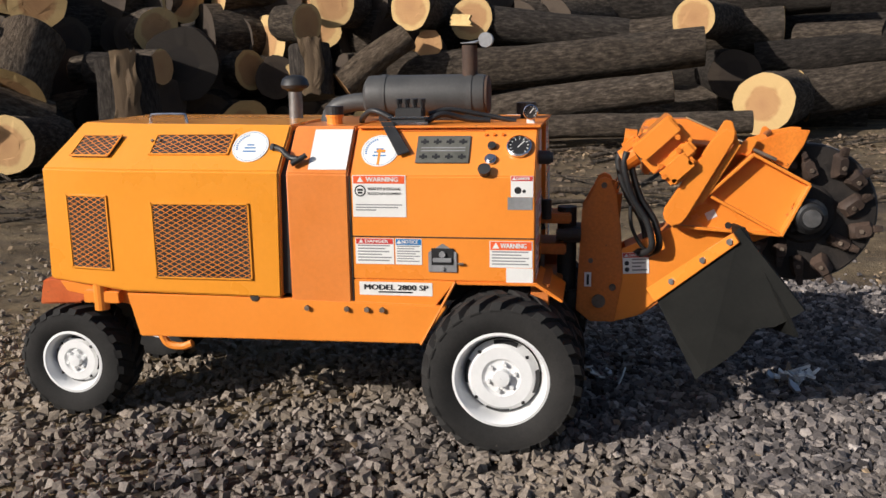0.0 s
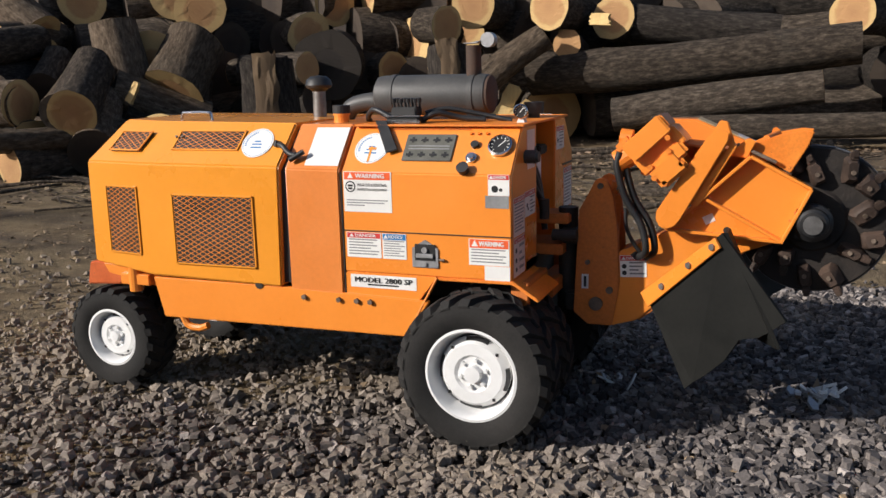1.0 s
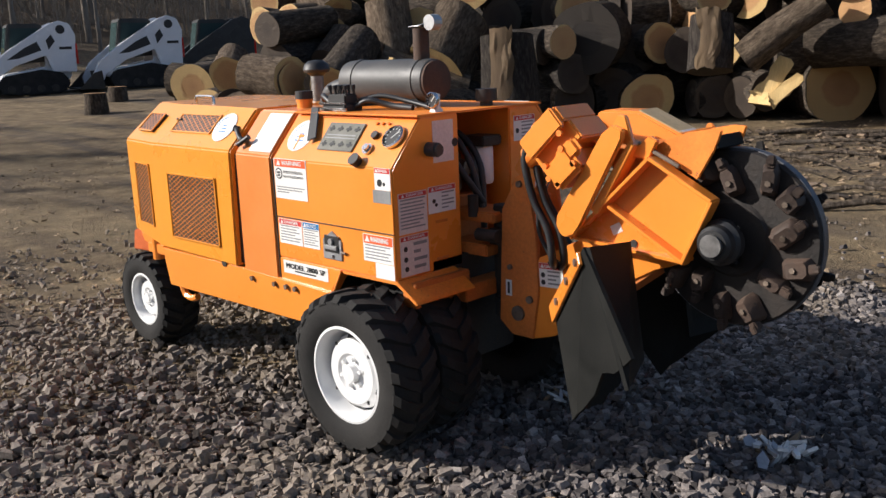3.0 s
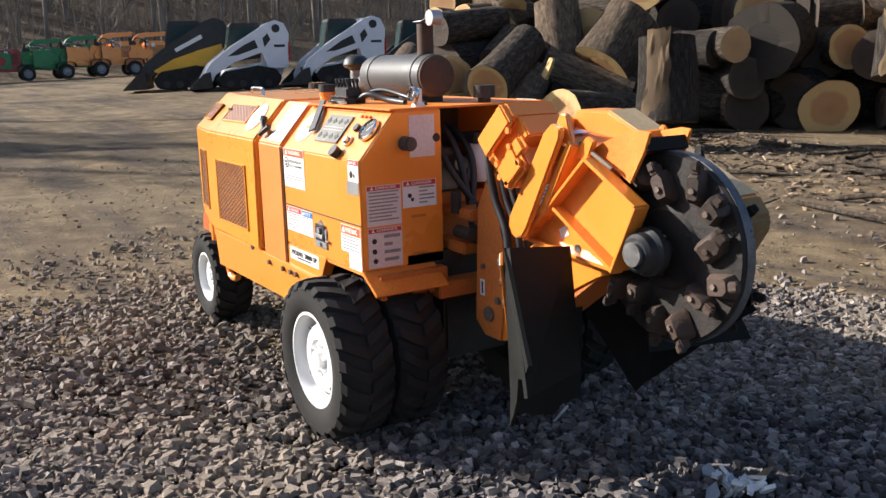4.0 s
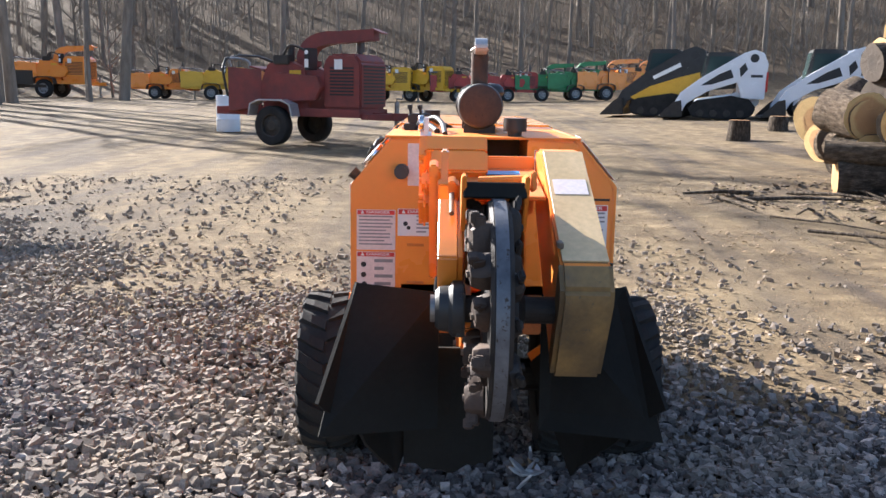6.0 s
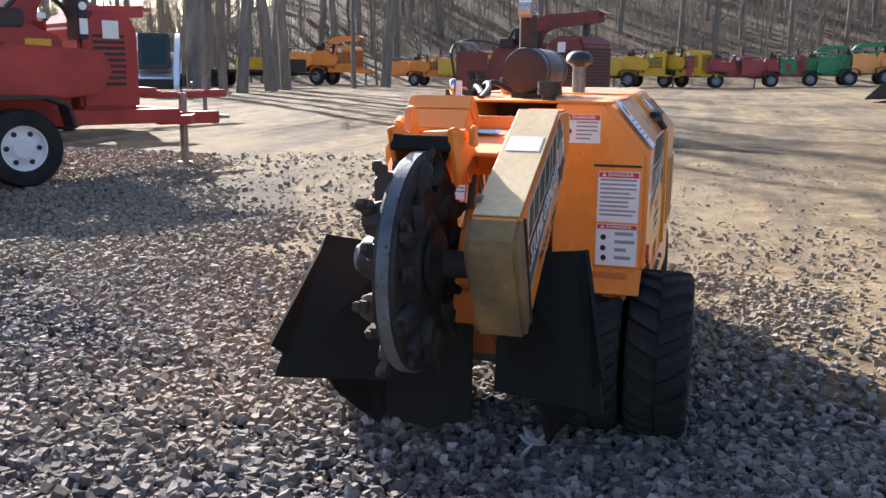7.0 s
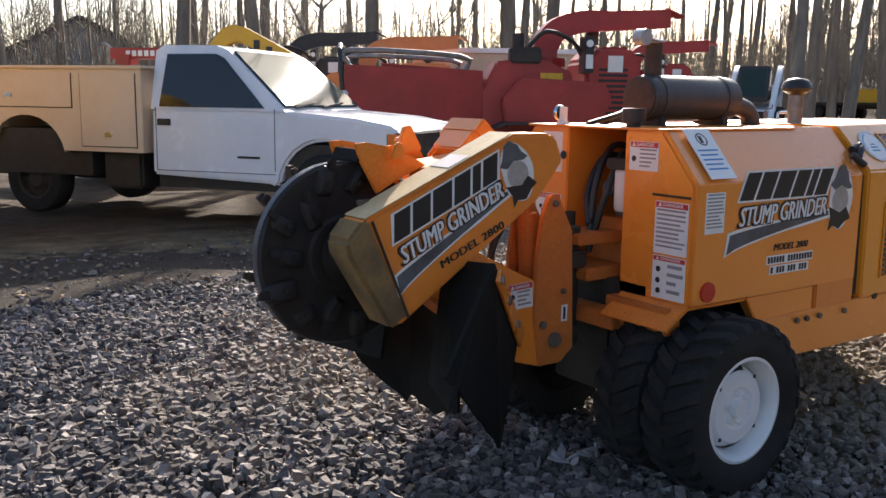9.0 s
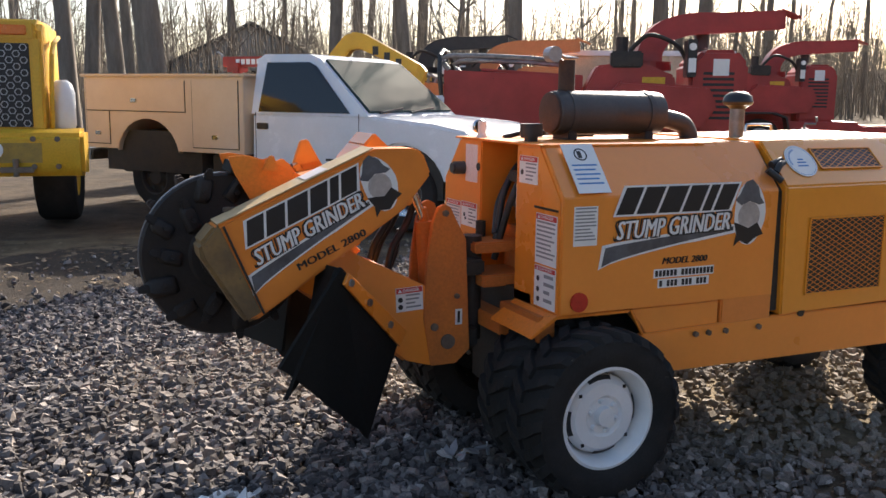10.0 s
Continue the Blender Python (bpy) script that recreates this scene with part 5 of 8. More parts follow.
def ground_material():
    m, nt, p = nodes_of("yard_dirt")
    broad, mid, fine = noise_at(nt, 0.35, 6, 0.6), noise_at(nt, 3.0, 6, 0.65), noise_at(nt, 45.0, 4, 0.7)
    tracks = noise_at(nt, 0.9, 4, 0.6, stretch=(0.12, 1.6, 1))
    dirt = ramp(nt, mid, [(0.25, (0.078, 0.055, 0.033)), (0.5, (0.178, 0.130, 0.075)), (0.75, (0.325, 0.245, 0.142))])
    mud = ramp(nt, mid, [(0.3, (0.055, 0.042, 0.032)), (0.7, (0.135, 0.104, 0.074))])
    c = mixed(nt, ramp(nt, tracks, [(0.45, (0, 0, 0)), (0.62, (1, 1, 1))]), dirt, mud)
    c = mixed(nt, ramp(nt, broad, [(0.5, (0, 0, 0)), (0.68, (0.7, 0.7, 0.7))]), c, (0.26, 0.198, 0.115))
    # darker ground under the gravel, an ellipse that reaches south to the truck
    tc, mp, ln = nt.nodes.new("ShaderNodeTexCoord"), nt.nodes.new("ShaderNodeMapping"), nt.nodes.new("ShaderNodeVectorMath")
    mp.inputs["Location"].default_value, mp.inputs["Scale"].default_value = (-0.31, 0.36, 0), (0.26, 0.20, 0)
    ln.operation = "LENGTH"
    link(nt, tc.outputs["Object"], mp.inputs[0])
    link(nt, mp.outputs[0], ln.inputs[0])
    edge = nt.nodes.new("ShaderNodeMath")
    edge.operation = "MULTIPLY_ADD"
    link(nt, mid, edge.inputs[0])
    edge.inputs[1].default_value = 0.5
    link(nt, ln.outputs["Value"], edge.inputs[2])
    c = mixed(nt, ramp(nt, edge.outputs[0], [(0.95, (1, 1, 1)), (1.25, (0, 0, 0))]), c, (0.060, 0.047, 0.036))
    mp2, ln2, edge2 = nt.nodes.new("ShaderNodeMapping"), nt.nodes.new("ShaderNodeVectorMath"), nt.nodes.new("ShaderNodeMath")
    mp2.inputs["Location"].default_value, mp2.inputs["Scale"].default_value = (1.13, 1.55, 0), (0.27, 0.31, 0)
    ln2.operation, edge2.operation = "LENGTH", "MULTIPLY_ADD"
    link(nt, tc.outputs["Object"], mp2.inputs[0])
    link(nt, mp2.outputs[0], ln2.inputs[0])
    link(nt, mid, edge2.inputs[0])
    edge2.inputs[1].default_value = 0.5
    link(nt, ln2.outputs["Value"], edge2.inputs[2])
    c = mixed(nt, ramp(nt, edge2.outputs[0], [(0.95, (0.8, 0.8, 0.8)), (1.25, (0, 0, 0))]), c, (0.070, 0.055, 0.043))
    # leaf mould under the woods
    wsep = nt.nodes.new("ShaderNodeSeparateXYZ")
    link(nt, tc.outputs["Object"], wsep.inputs[0])
    wood = nt.nodes.new("ShaderNodeMapRange")
    wood.inputs["From Min"].default_value, wood.inputs["From Max"].default_value = -58.0, -70.0
    link(nt, wsep.outputs["X"], wood.inputs["Value"])
    c = mixed(nt, wood.outputs["Result"], c, ramp(nt, mid, [(0.3, (0.060, 0.042, 0.028)), (0.7, (0.135, 0.098, 0.062))]))
    # shade around and behind the truck, put into the leaf floor's colour
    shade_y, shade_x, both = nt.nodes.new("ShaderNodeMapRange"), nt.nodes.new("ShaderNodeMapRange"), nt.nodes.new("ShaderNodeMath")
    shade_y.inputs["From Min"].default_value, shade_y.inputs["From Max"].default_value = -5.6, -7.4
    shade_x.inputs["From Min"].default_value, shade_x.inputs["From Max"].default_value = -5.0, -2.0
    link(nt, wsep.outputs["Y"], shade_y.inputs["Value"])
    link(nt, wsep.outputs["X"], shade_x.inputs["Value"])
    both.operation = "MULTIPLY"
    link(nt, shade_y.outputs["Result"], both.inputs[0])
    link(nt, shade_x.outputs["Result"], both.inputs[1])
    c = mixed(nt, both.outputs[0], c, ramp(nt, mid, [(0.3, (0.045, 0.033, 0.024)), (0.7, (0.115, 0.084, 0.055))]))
    leaf = noise_at(nt, 28.0, 3, 0.5)
    c = mixed(nt, ramp(nt, leaf, [(0.66, (0, 0, 0)), (0.70, (0.8, 0.8, 0.8))]), c, (0.30, 0.185, 0.09))
    grit = ramp(nt, fine, [(0.3, (0.75, 0.75, 0.75)), (0.7, (1.2, 1.2, 1.2))])
    mul = nt.nodes.new("ShaderNodeMix")
    mul.data_type, mul.blend_type = "RGBA", "MULTIPLY"
    mul.inputs[0].default_value = 1.0
    link(nt, c, mul.inputs[6])
    link(nt, grit, mul.inputs[7])
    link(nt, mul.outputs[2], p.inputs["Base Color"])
    p.inputs["Roughness"].default_value = 0.95
    p.inputs["Specular IOR Level"].default_value = 0.2
    add = nt.nodes.new("ShaderNodeMath")
    add.operation = "ADD"
    link(nt, mid, add.inputs[0])
    link(nt, fine, add.inputs[1])
    bumped(nt, p, add.outputs[0], 0.8, 0.03)
    return m


M["ground"] = ground_material()


def lines(inner, step, outer):
    a = list(np.arange(-inner, inner + 1e-6, step))
    v, s = inner, step
    while v < outer:
        s *= 1.35
        v += s
        a = [-v] + a + [v]
    return a


gx, gy = lines(16, 0.4, 900), lines(16, 0.4, 900)
verts = [(x - 2, y, rise(x - 2, y) + (0.05 * noise.noise((x * 0.35, y * 0.35, 3.1)) + 0.02 * noise.noise((x * 1.5, y * 1.5, 7.0))) * min(1, max(0, (math.hypot(x - 1.2, y) - 3.5) / 4)) - 0.012) for x in gx for y in gy]
n = len(gy)
faces = [(i * n + j, (i + 1) * n + j, (i + 1) * n + j + 1, i * n + j + 1) for i in range(len(gx) - 1) for j in range(n - 1)]
me = bpy.data.meshes.new("ground")
me.from_pydata(verts, [], faces)
me.polygons.foreach_set("use_smooth", [True] * len(faces))
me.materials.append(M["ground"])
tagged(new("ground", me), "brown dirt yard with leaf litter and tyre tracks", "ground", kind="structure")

# crushed stone round the machine
def stone_material():
    """Slate-grey broken stone, each piece its own tone, dusted brown in patches."""
    m, nt, p = nodes_of("crushed_stone")
    g = nt.nodes.new("ShaderNodeNewGeometry")
    tone = ramp(nt, g.outputs["Random Per Island"], [(0.0, (0.046, 0.041, 0.040)), (0.35, (0.112, 0.100, 0.096)), (0.7, (0.198, 0.175, 0.163)), (0.93, (0.285, 0.248, 0.223)), (1.0, (0.43, 0.385, 0.355))])
    patch, grain = noise_at(nt, 0.55, 4, 0.6), noise_at(nt, 110, 4, 0.65)
    tc, sep = nt.nodes.new("ShaderNodeTexCoord"), nt.nodes.new("ShaderNodeSeparateXYZ")
    link(nt, tc.outputs["Object"], sep.inputs[0])
    side = nt.nodes.new("ShaderNodeMath")
    side.operation = "MULTIPLY_ADD"                # browner towards the open yard
    link(nt, sep.outputs["X"], side.inputs[0])
    side.inputs[1].default_value = -0.07
    link(nt, patch, side.inputs[2])
    patch = side.outputs[0]
    dust = ramp(nt, patch, [(0.44, (0, 0, 0)), (0.66, (0.75, 0.75, 0.75))])
    c = mixed(nt, dust, tone, (0.31, 0.252, 0.188))
    mul = nt.nodes.new("ShaderNodeMix")
    mul.data_type, mul.blend_type = "RGBA", "MULTIPLY"
    mul.inputs[0].default_value = 1.0
    link(nt, c, mul.inputs[6])
    link(nt, ramp(nt, grain, [(0.3, (0.7, 0.7, 0.7)), (0.7, (1.2, 1.2, 1.2))]), mul.inputs[7])
    link(nt, mul.outputs[2], p.inputs["Base Color"])
    p.inputs["Roughness"].default_value = 0.9
    p.inputs["Specular IOR Level"].default_value = 0.12
    bumped(nt, p, grain, 0.5, 0.004)
    return m


M["stone"] = stone_material()


def scatter(name, count, spots, size, material, label, category, flat=(0.32, 0.62), lift=0.7, seed=1):
    """Many broken pieces in one mesh; spots gives x, y and a weight for a batch of random numbers."""
    rg = np.random.RandomState(seed)
    ico = np.array([(a * (0.85 if c > 0 else 1.1), b * (0.85 if c > 0 else 1.1), c) for a in (-1, 1) for b in (-1, 1) for c in (-1, 1)]) * 0.62
    tri = np.array([(0, 1, 3), (0, 3, 2), (4, 6, 7), (4, 7, 5), (0, 4, 5), (0, 5, 1), (2, 3, 7), (2, 7, 6), (0, 2, 6), (0, 6, 4), (1, 5, 7), (1, 7, 3)])
    x, y = spots(rg, count)
    k = len(x)
    s = size[0] + (size[1] - size[0]) * rg.rand(k) ** 2.2
    v = (ico[None] + 0.62 * (rg.rand(k, 8, 3) - 0.5)) * np.stack([np.ones(k), 0.5 + 0.45 * rg.rand(k), flat[0] + (flat[1] - flat[0]) * rg.rand(k)], 1)[:, None]
    yaw, tilt = rg.rand(k) * 6.283, (rg.rand(k) - 0.5) * 1.1
    c, sn, ct, st = np.cos(yaw), np.sin(yaw), np.cos(tilt), np.sin(tilt)
    vx, vz = v[..., 0] * ct[:, None] + v[..., 2] * st[:, None], -v[..., 0] * st[:, None] + v[..., 2] * ct[:, None]
    v = np.stack([vx * c[:, None] - v[..., 1] * sn[:, None], vx * sn[:, None] + v[..., 1] * c[:, None], vz], 2) * s[:, None, None]
    z = np.array([rise(a, b) for a, b in zip(x, y)])
    v += np.stack([x, y, z + s * lift * rg.rand(k)], 1)[:, None]
    me = bpy.data.meshes.new(name)
    f = (tri[None] + 8 * np.arange(k)[:, None, None]).reshape(-1, 3)
    me.vertices.add(k * 8)
    me.vertices.foreach_set("co", v.ravel())
    me.loops.add(len(f) * 3)
    me.loops.foreach_set("vertex_index", f.ravel())
    me.polygons.add(len(f))
    me.polygons.foreach_set("loop_start", np.arange(0, len(f) * 3, 3))
    me.polygons.foreach_set("use_smooth", np.zeros(len(f), dtype=bool))
    me.update(calc_edges=True)
    me.materials.append(M[material])
    return tagged(new(name, me), label, category, kind="stuff")


def gravel_edge(x, y):
    """How far inside the gravelled strip a spot lies: 1 inside, 0 outside."""
    w = 0.5 * np.sin(1.3 * x + 0.7) + 0.35 * np.sin(2.9 * y + x)
    left = np.clip((x + 1.45 + w - 1.45 * np.minimum(y + 0.6, 0)) / 1.6, 0.20, 1)
    back = np.clip((2.7 - y + w) / 0.8, 0, 1)
    south = np.clip((y + 3.3 + 0.3 * w + 1.6 * np.maximum(-x - 0.8, 0)) / 0.8, 0.05, 1)
    return left * back * south


def gravel_spots(rg, n):
    """Thick round the machine, thinner further out."""
    m = int(n * 0.72)
    th = rg.uniform(0, 2 * math.pi, n)
    edge = 1 + 0.08 * np.sin(3 * th + 1) + 0.05 * np.sin(7 * th) + 0.10 * rg.rand(n)
    r = np.concatenate([np.full(m, 3.25), np.full(n - m, 5.0)]) * np.sqrt(rg.rand(n)) * edge
    x, y = 0.35 + r * np.cos(th), 0.05 + 0.95 * r * np.sin(th)
    keep = rg.rand(n) < gravel_edge(x, y) + 0.04
    return x[keep], y[keep]


def far_gravel(rg, n):
    """The gravelled strip that runs on towards the parked chippers."""
    x, y = rg.uniform(-9.5, 1.5, n), rg.uniform(-9.5, -1.2, n)
    keep = (rg.rand(n) < 1.12 * gravel_edge(x, y) - 0.17) & (np.hypot(x - 0.35, y - 0.05) > 2.9)
    return x[keep], y[keep]


scatter("gravel", 122000, gravel_spots, (0.012, 0.034), "stone", "angular grey crushed stone on the ground", "gravel", flat=(0.42, 0.85))
scatter("gravel", 52000, far_gravel, (0.016, 0.042), "stone", "angular grey crushed stone on the ground", "gravel", flat=(0.42, 0.85), seed=4)


def bark_spots(rg, n):
    x, y = rg.uniform(-10, 6, n), rg.uniform(-6, 12, n)
    keep = rg.rand(n) < 0.35 + 0.65 * (np.sin(x * 1.7) * np.sin(y * 1.3 + 1) > 0.2)
    return x[keep], y[keep]


M["chips"] = surface("bark_and_leaves", (0.15, 0.105, 0.065), (0.36, 0.26, 0.155), 9.0, 90, (0.85, 0.95), 0, 0.3, island=0.6)
scatter("wood_litter", 24000, bark_spots, (0.006, 0.034), "chips", "scattered bark chips and dead leaves", "litter", (0.10, 0.25), 0.3, 8)


def bark_edge(rg, n):
    """Torn bark and chips along the foot of the log pile."""
    x, d = rg.uniform(-9, 7, n), rg.rand(n) ** 1.6
    return x, 9.6 + 0.22 * x + np.sin(x * 1.9) * 0.4 - 4.2 * d


M["darkchips"] = surface("dark_bark_litter", (0.07, 0.050, 0.034), (0.22, 0.155, 0.10), 9.0, 90, (0.85, 0.95), 0, 0.3, island=0.7)
scatter("wood_litter", 4500, bark_edge, (0.015, 0.075), "darkchips", "dark torn bark and chips at the foot of the pile", "litter", (0.10, 0.28), 0.3, 12)
scatter("wood_litter", 1500, bark_edge, (0.02, 0.07), "chips", "pale wood chips at the foot of the pile", "litter", (0.10, 0.25), 0.4, 13)


# ---- log pile ----
def bark_material(name, a, b, c):
    m, nt, p = nodes_of(name)
    groove = noise_at(nt, 22.0, 7, 0.74, stretch=(1, 1, 0.34))
    broad = noise_at(nt, 1.6, 4, 0.6)
    col = ramp(nt, groove, [(0.30, a), (0.5, b), (0.72, c)])
    col = mixed(nt, ramp(nt, broad, [(0.55, (0, 0, 0)), (0.75, (0.6, 0.6, 0.6))]), col, (0.09, 0.082, 0.07))
    oi = nt.nodes.new("ShaderNodeObjectInfo")
    mu = nt.nodes.new("ShaderNodeMix")
    mu.data_type, mu.blend_type = "RGBA", "MULTIPLY"
    mu.inputs[0].default_value = 1.0
    link(nt, col, mu.inputs[6])
    link(nt, ramp(nt, oi.outputs["Random"], [(0, (0.7, 0.68, 0.66)), (1, (1.25, 1.22, 1.2))]), mu.inputs[7])
    link(nt, mu.outputs[2], p.inputs["Base Color"])
    p.inputs["Roughness"].default_value = 0.93
    p.inputs["Specular IOR Level"].default_value = 0.2
    bumped(nt, p, groove, 1.0, 0.10)
    return m


def cut_material(name, sap, heart, dark):
    m, nt, p = nodes_of(name)
    tc = nt.nodes.new("ShaderNodeTexCoord")
    sep = nt.nodes.new("ShaderNodeVectorMath")
    sep.operation = "LENGTH"
    mp = nt.nodes.new("ShaderNodeMapping")
    mp.inputs["Scale"].default_value = (1, 1, 0)
    link(nt, tc.outputs["Object"], mp.inputs[0])
    link(nt, mp.outputs[0], sep.inputs[0])
    wob = noise_at(nt, 4.0, 3, 0.6)
    add = nt.nodes.new("ShaderNodeMath")
    add.operation = "MULTIPLY_ADD"
    link(nt, wob, add.inputs[0])
    add.inputs[1].default_value = 0.16
    link(nt, sep.outputs["Value"], add.inputs[2])
    zone = ramp(nt, add.outputs[0], [(0.0, dark), (0.22, heart), (0.30, heart), (0.34, sap), (0.55, sap)])
    sn = nt.nodes.new("ShaderNodeMath")
    sn.operation = "SINE"
    mulr = nt.nodes.new("ShaderNodeMath")
    mulr.operation = "MULTIPLY"
    mulr.inputs[1].default_value = 420.0
    link(nt, add.outputs[0], mulr.inputs[0])
    link(nt, mulr.outputs[0], sn.inputs[0])
    ring = ramp(nt, sn.outputs[0], [(0.0, (0.84, 0.82, 0.8)), (1.0, (1.05, 1.05, 1.05))])
    saw = noise_at(nt, 30.0, 4, 0.6, stretch=(0.15, 1, 1))
    mu = nt.nodes.new("ShaderNodeMix")
    mu.data_type, mu.blend_type = "RGBA", "MULTIPLY"
    mu.inputs[0].default_value = 1.0
    link(nt, zone, mu.inputs[6])
    link(nt, ring, mu.inputs[7])
    oi = nt.nodes.new("ShaderNodeObjectInfo")
    mv = nt.nodes.new("ShaderNodeMix")
    mv.data_type, mv.blend_type = "RGBA", "MULTIPLY"
    mv.inputs[0].default_value = 1.0
    link(nt, mu.outputs[2], mv.inputs[6])
    link(nt, ramp(nt, oi.outputs["Random"], [(0, (0.75, 0.72, 0.7)), (1, (1.1, 1.1, 1.1))]), mv.inputs[7])
    link(nt, mv.outputs[2], p.inputs["Base Color"])
    p.inputs["Roughness"].default_value = 0.85
    bumped(nt, p, saw, 0.4, 0.01)
    return m


M["bark"] = bark_material("grey_brown_bark", (0.020, 0.016, 0.013), (0.090, 0.072, 0.055), (0.26, 0.215, 0.165))
# brown bark, lightened to stand for sun on the left front logs
M["brownbark"] = bark_material("sunlit_brown_bark", (0.040, 0.030, 0.022), (0.165, 0.125, 0.088), (0.37, 0.295, 0.215))
# bark darkened in its colour for logs deep in the pile's shade
M["darkbark"] = bark_material("dark_shade_bark", (0.012, 0.010, 0.009), (0.046, 0.039, 0.033), (0.125, 0.107, 0.090))
M["cut_fresh"] = cut_material("fresh_cut_wood", (0.66, 0.46, 0.20), (0.52, 0.30, 0.13), (0.42, 0.22, 0.10))
# old sawn ends, their colour darkened for the pile's deep shade
M["cut_old"] = cut_material("shaded_old_cut_wood", (0.068, 0.050, 0.035), (0.052, 0.037, 0.026), (0.028, 0.021, 0.017))
# flat end with a near-black middle, painted for the hollow's dark inside
M["cut_hollow"] = cut_material("shaded_hollow_wood", (0.036, 0.028, 0.021), (0.026, 0.020, 0.016), (0.006, 0.005, 0.004))
M["freshsplit"] = surface("fresh_split_wood", (0.50, 0.33, 0.12), (0.70, 0.50, 0.22), 5.0, 60, (0.75, 0.9), 0, 0.6, (0.30, 0.18, 0.08), 0.66, stretch=(1, 1, 0.15))
M["splitwood"] = surface("pale_split_wood", (0.15, 0.10, 0.06), (0.36, 0.25, 0.14), 4.0, 60, (0.8, 0.9), 0, 0.6, (0.16, 0.10, 0.06), 0.62, stretch=(1, 1, 0.15))

LOGN = [0]


def log(a, b, r, kind, name="log"):
    """A felled log from a to b, with uneven bark and sawn ends."""
    LOGN[0] += 1
    rg = random.Random(LOGN[0])
    a, b = Vector(a), Vector(b)
    L = (b - a).length
    m = Matrix.Translation(a) @ (b - a).to_track_quat("Z", "Y").to_matrix().to_4x4() @ Matrix.Rotation(rg.random() * 6.28, 4, "Z")
    bm = bmesh.new()
    seg, n = 22, max(4, min(22, int(L / 0.22)))
    sx, sy, bend, off = 1 + rg.uniform(-0.1, 0.1), 1 + rg.uniform(-0.1, 0.1), rg.uniform(-0.03, 0.03) * L, rg.random() * 50
    rings = []
    for i in range(n + 1):
        t = i / n
        rr = r * (1 - 0.10 * t)
        ring = []
        for k in range(seg):
            th = 2 * math.pi * k / seg
            q = 1 + 0.10 * noise.noise((math.cos(th) * 1.3, math.sin(th) * 1.3, off + t * L * 1.1)) + 0.05 * noise.noise((math.cos(th) * 4, math.sin(th) * 4, off + t * L * 3))
            ring.append(bm.verts.new((rr * q * sx * math.cos(th) + bend * math.sin(math.pi * t), rr * q * sy * math.sin(th), t * L)))
        rings.append(ring)
    for p, q in zip(rings, rings[1:]):
        for k in range(seg):
            bm.faces.new((p[k], p[(k + 1) % seg], q[(k + 1) % seg], q[k]))
    ends = [[v.co.copy() for v in rings[0]], [v.co.copy() for v in rings[-1]]]
    me = bpy.data.meshes.new(name)
    bm.to_mesh(me)
    bm.free()
    me.materials.append(M["brownbark" if kind == "brown" else "bark" if kind in ("bark", "fresh", "pale") else "darkbark"])
    if kind == "pale":
        me.materials[0] = M["splitwood"]
    me.polygons.foreach_set("use_smooth", [True] * len(me.polygons))
    ob = new(name, me)
    ob.matrix_world = m
    words = {"fresh": "felled log with freshly sawn pale ends", "bark": "felled log with rough grey-brown bark", "brown": "felled log with light brown flaking bark", "dark": "dark log with old sawn ends, shade put into its colour", "pale": "pale barkless log in the pile", "split": "upright dark log with a torn pale side", "hollow": "dark log with a rotten hollow end, its depth painted dark"}
    tagged(ob, words[kind], "log", "logs in the pile")
    cut = "cut_fresh" if kind in ("fresh", "pale", "bark", "brown") and not (kind in ("bark", "brown") and rg.random() < 0.5) else "cut_old"
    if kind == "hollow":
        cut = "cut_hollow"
    for ring, z in zip(ends, (-0.004, L + 0.004)):
        e = bmesh.new()
        c = sum(ring, Vector((0, 0, 0))) / len(ring)
        vs = [e.verts.new((v.x, v.y, z)) for v in ring]
        inner = [e.verts.new((c.x + (v.x - c.x) * 0.5, c.y + (v.y - c.y) * 0.5, z + rg.uniform(-0.004, 0.004) * (1 if z > 0 else -1))) for v in ring]
        for k in range(seg):
            e.faces.new((vs[k], vs[(k + 1) % seg], inner[(k + 1) % seg], inner[k]))
        e.faces.new(inner)
        bmesh.ops.recalc_face_normals(e, faces=e.faces)
        me = bpy.data.meshes.new("cut_end")
        e.to_mesh(me)
        e.free()
        me.materials.append(M[cut])
        c_ob = new("cut_end", me)
        c_ob.parent = ob
    if kind == "split":
        # a ragged strip of bare wood down the side that splintered
        face = m.inverted().to_3x3() @ Vector((0.35, -0.94, 0))
        mid = math.atan2(face.y, face.x)
        s, rows, cols = bmesh.new(), 26, 9
        grid = []
        for i in range(rows):
            t = i / (rows - 1)
            lo, hi = -0.40 + 0.3 * noise.noise((t * 2.5, 1.7, off)), 0.48 + 0.4 * noise.noise((t * 3.1, 8.1, off))
            grid.append([s.verts.new(((r * 1.03 + 0.09 * max(0, noise.noise((a * 3.5, t * 2.5, off)))) * math.cos(mid + a), (r * 1.03 + 0.09 * max(0, noise.noise((a * 3.5, t * 2.5, off)))) * math.sin(mid + a), L * (-0.02 + 1.08 * t) + 0.06 * noise.noise((a * 9, t, 2.0)))) for a in np.linspace(lo, hi, cols)])
        for p, q in zip(grid, grid[1:]):
            for k in range(cols - 1):
                s.faces.new((p[k], p[k + 1], q[k + 1], q[k]))
        bmesh.ops.solidify(s, geom=s.faces[:], thickness=0.03)
        me = bpy.data.meshes.new("torn_wood")
        s.to_mesh(me)
        s.free()
        me.materials.append(M["splitwood"])
        t_ob = new("torn_wood", me)
        t_ob.parent = ob
    return ob


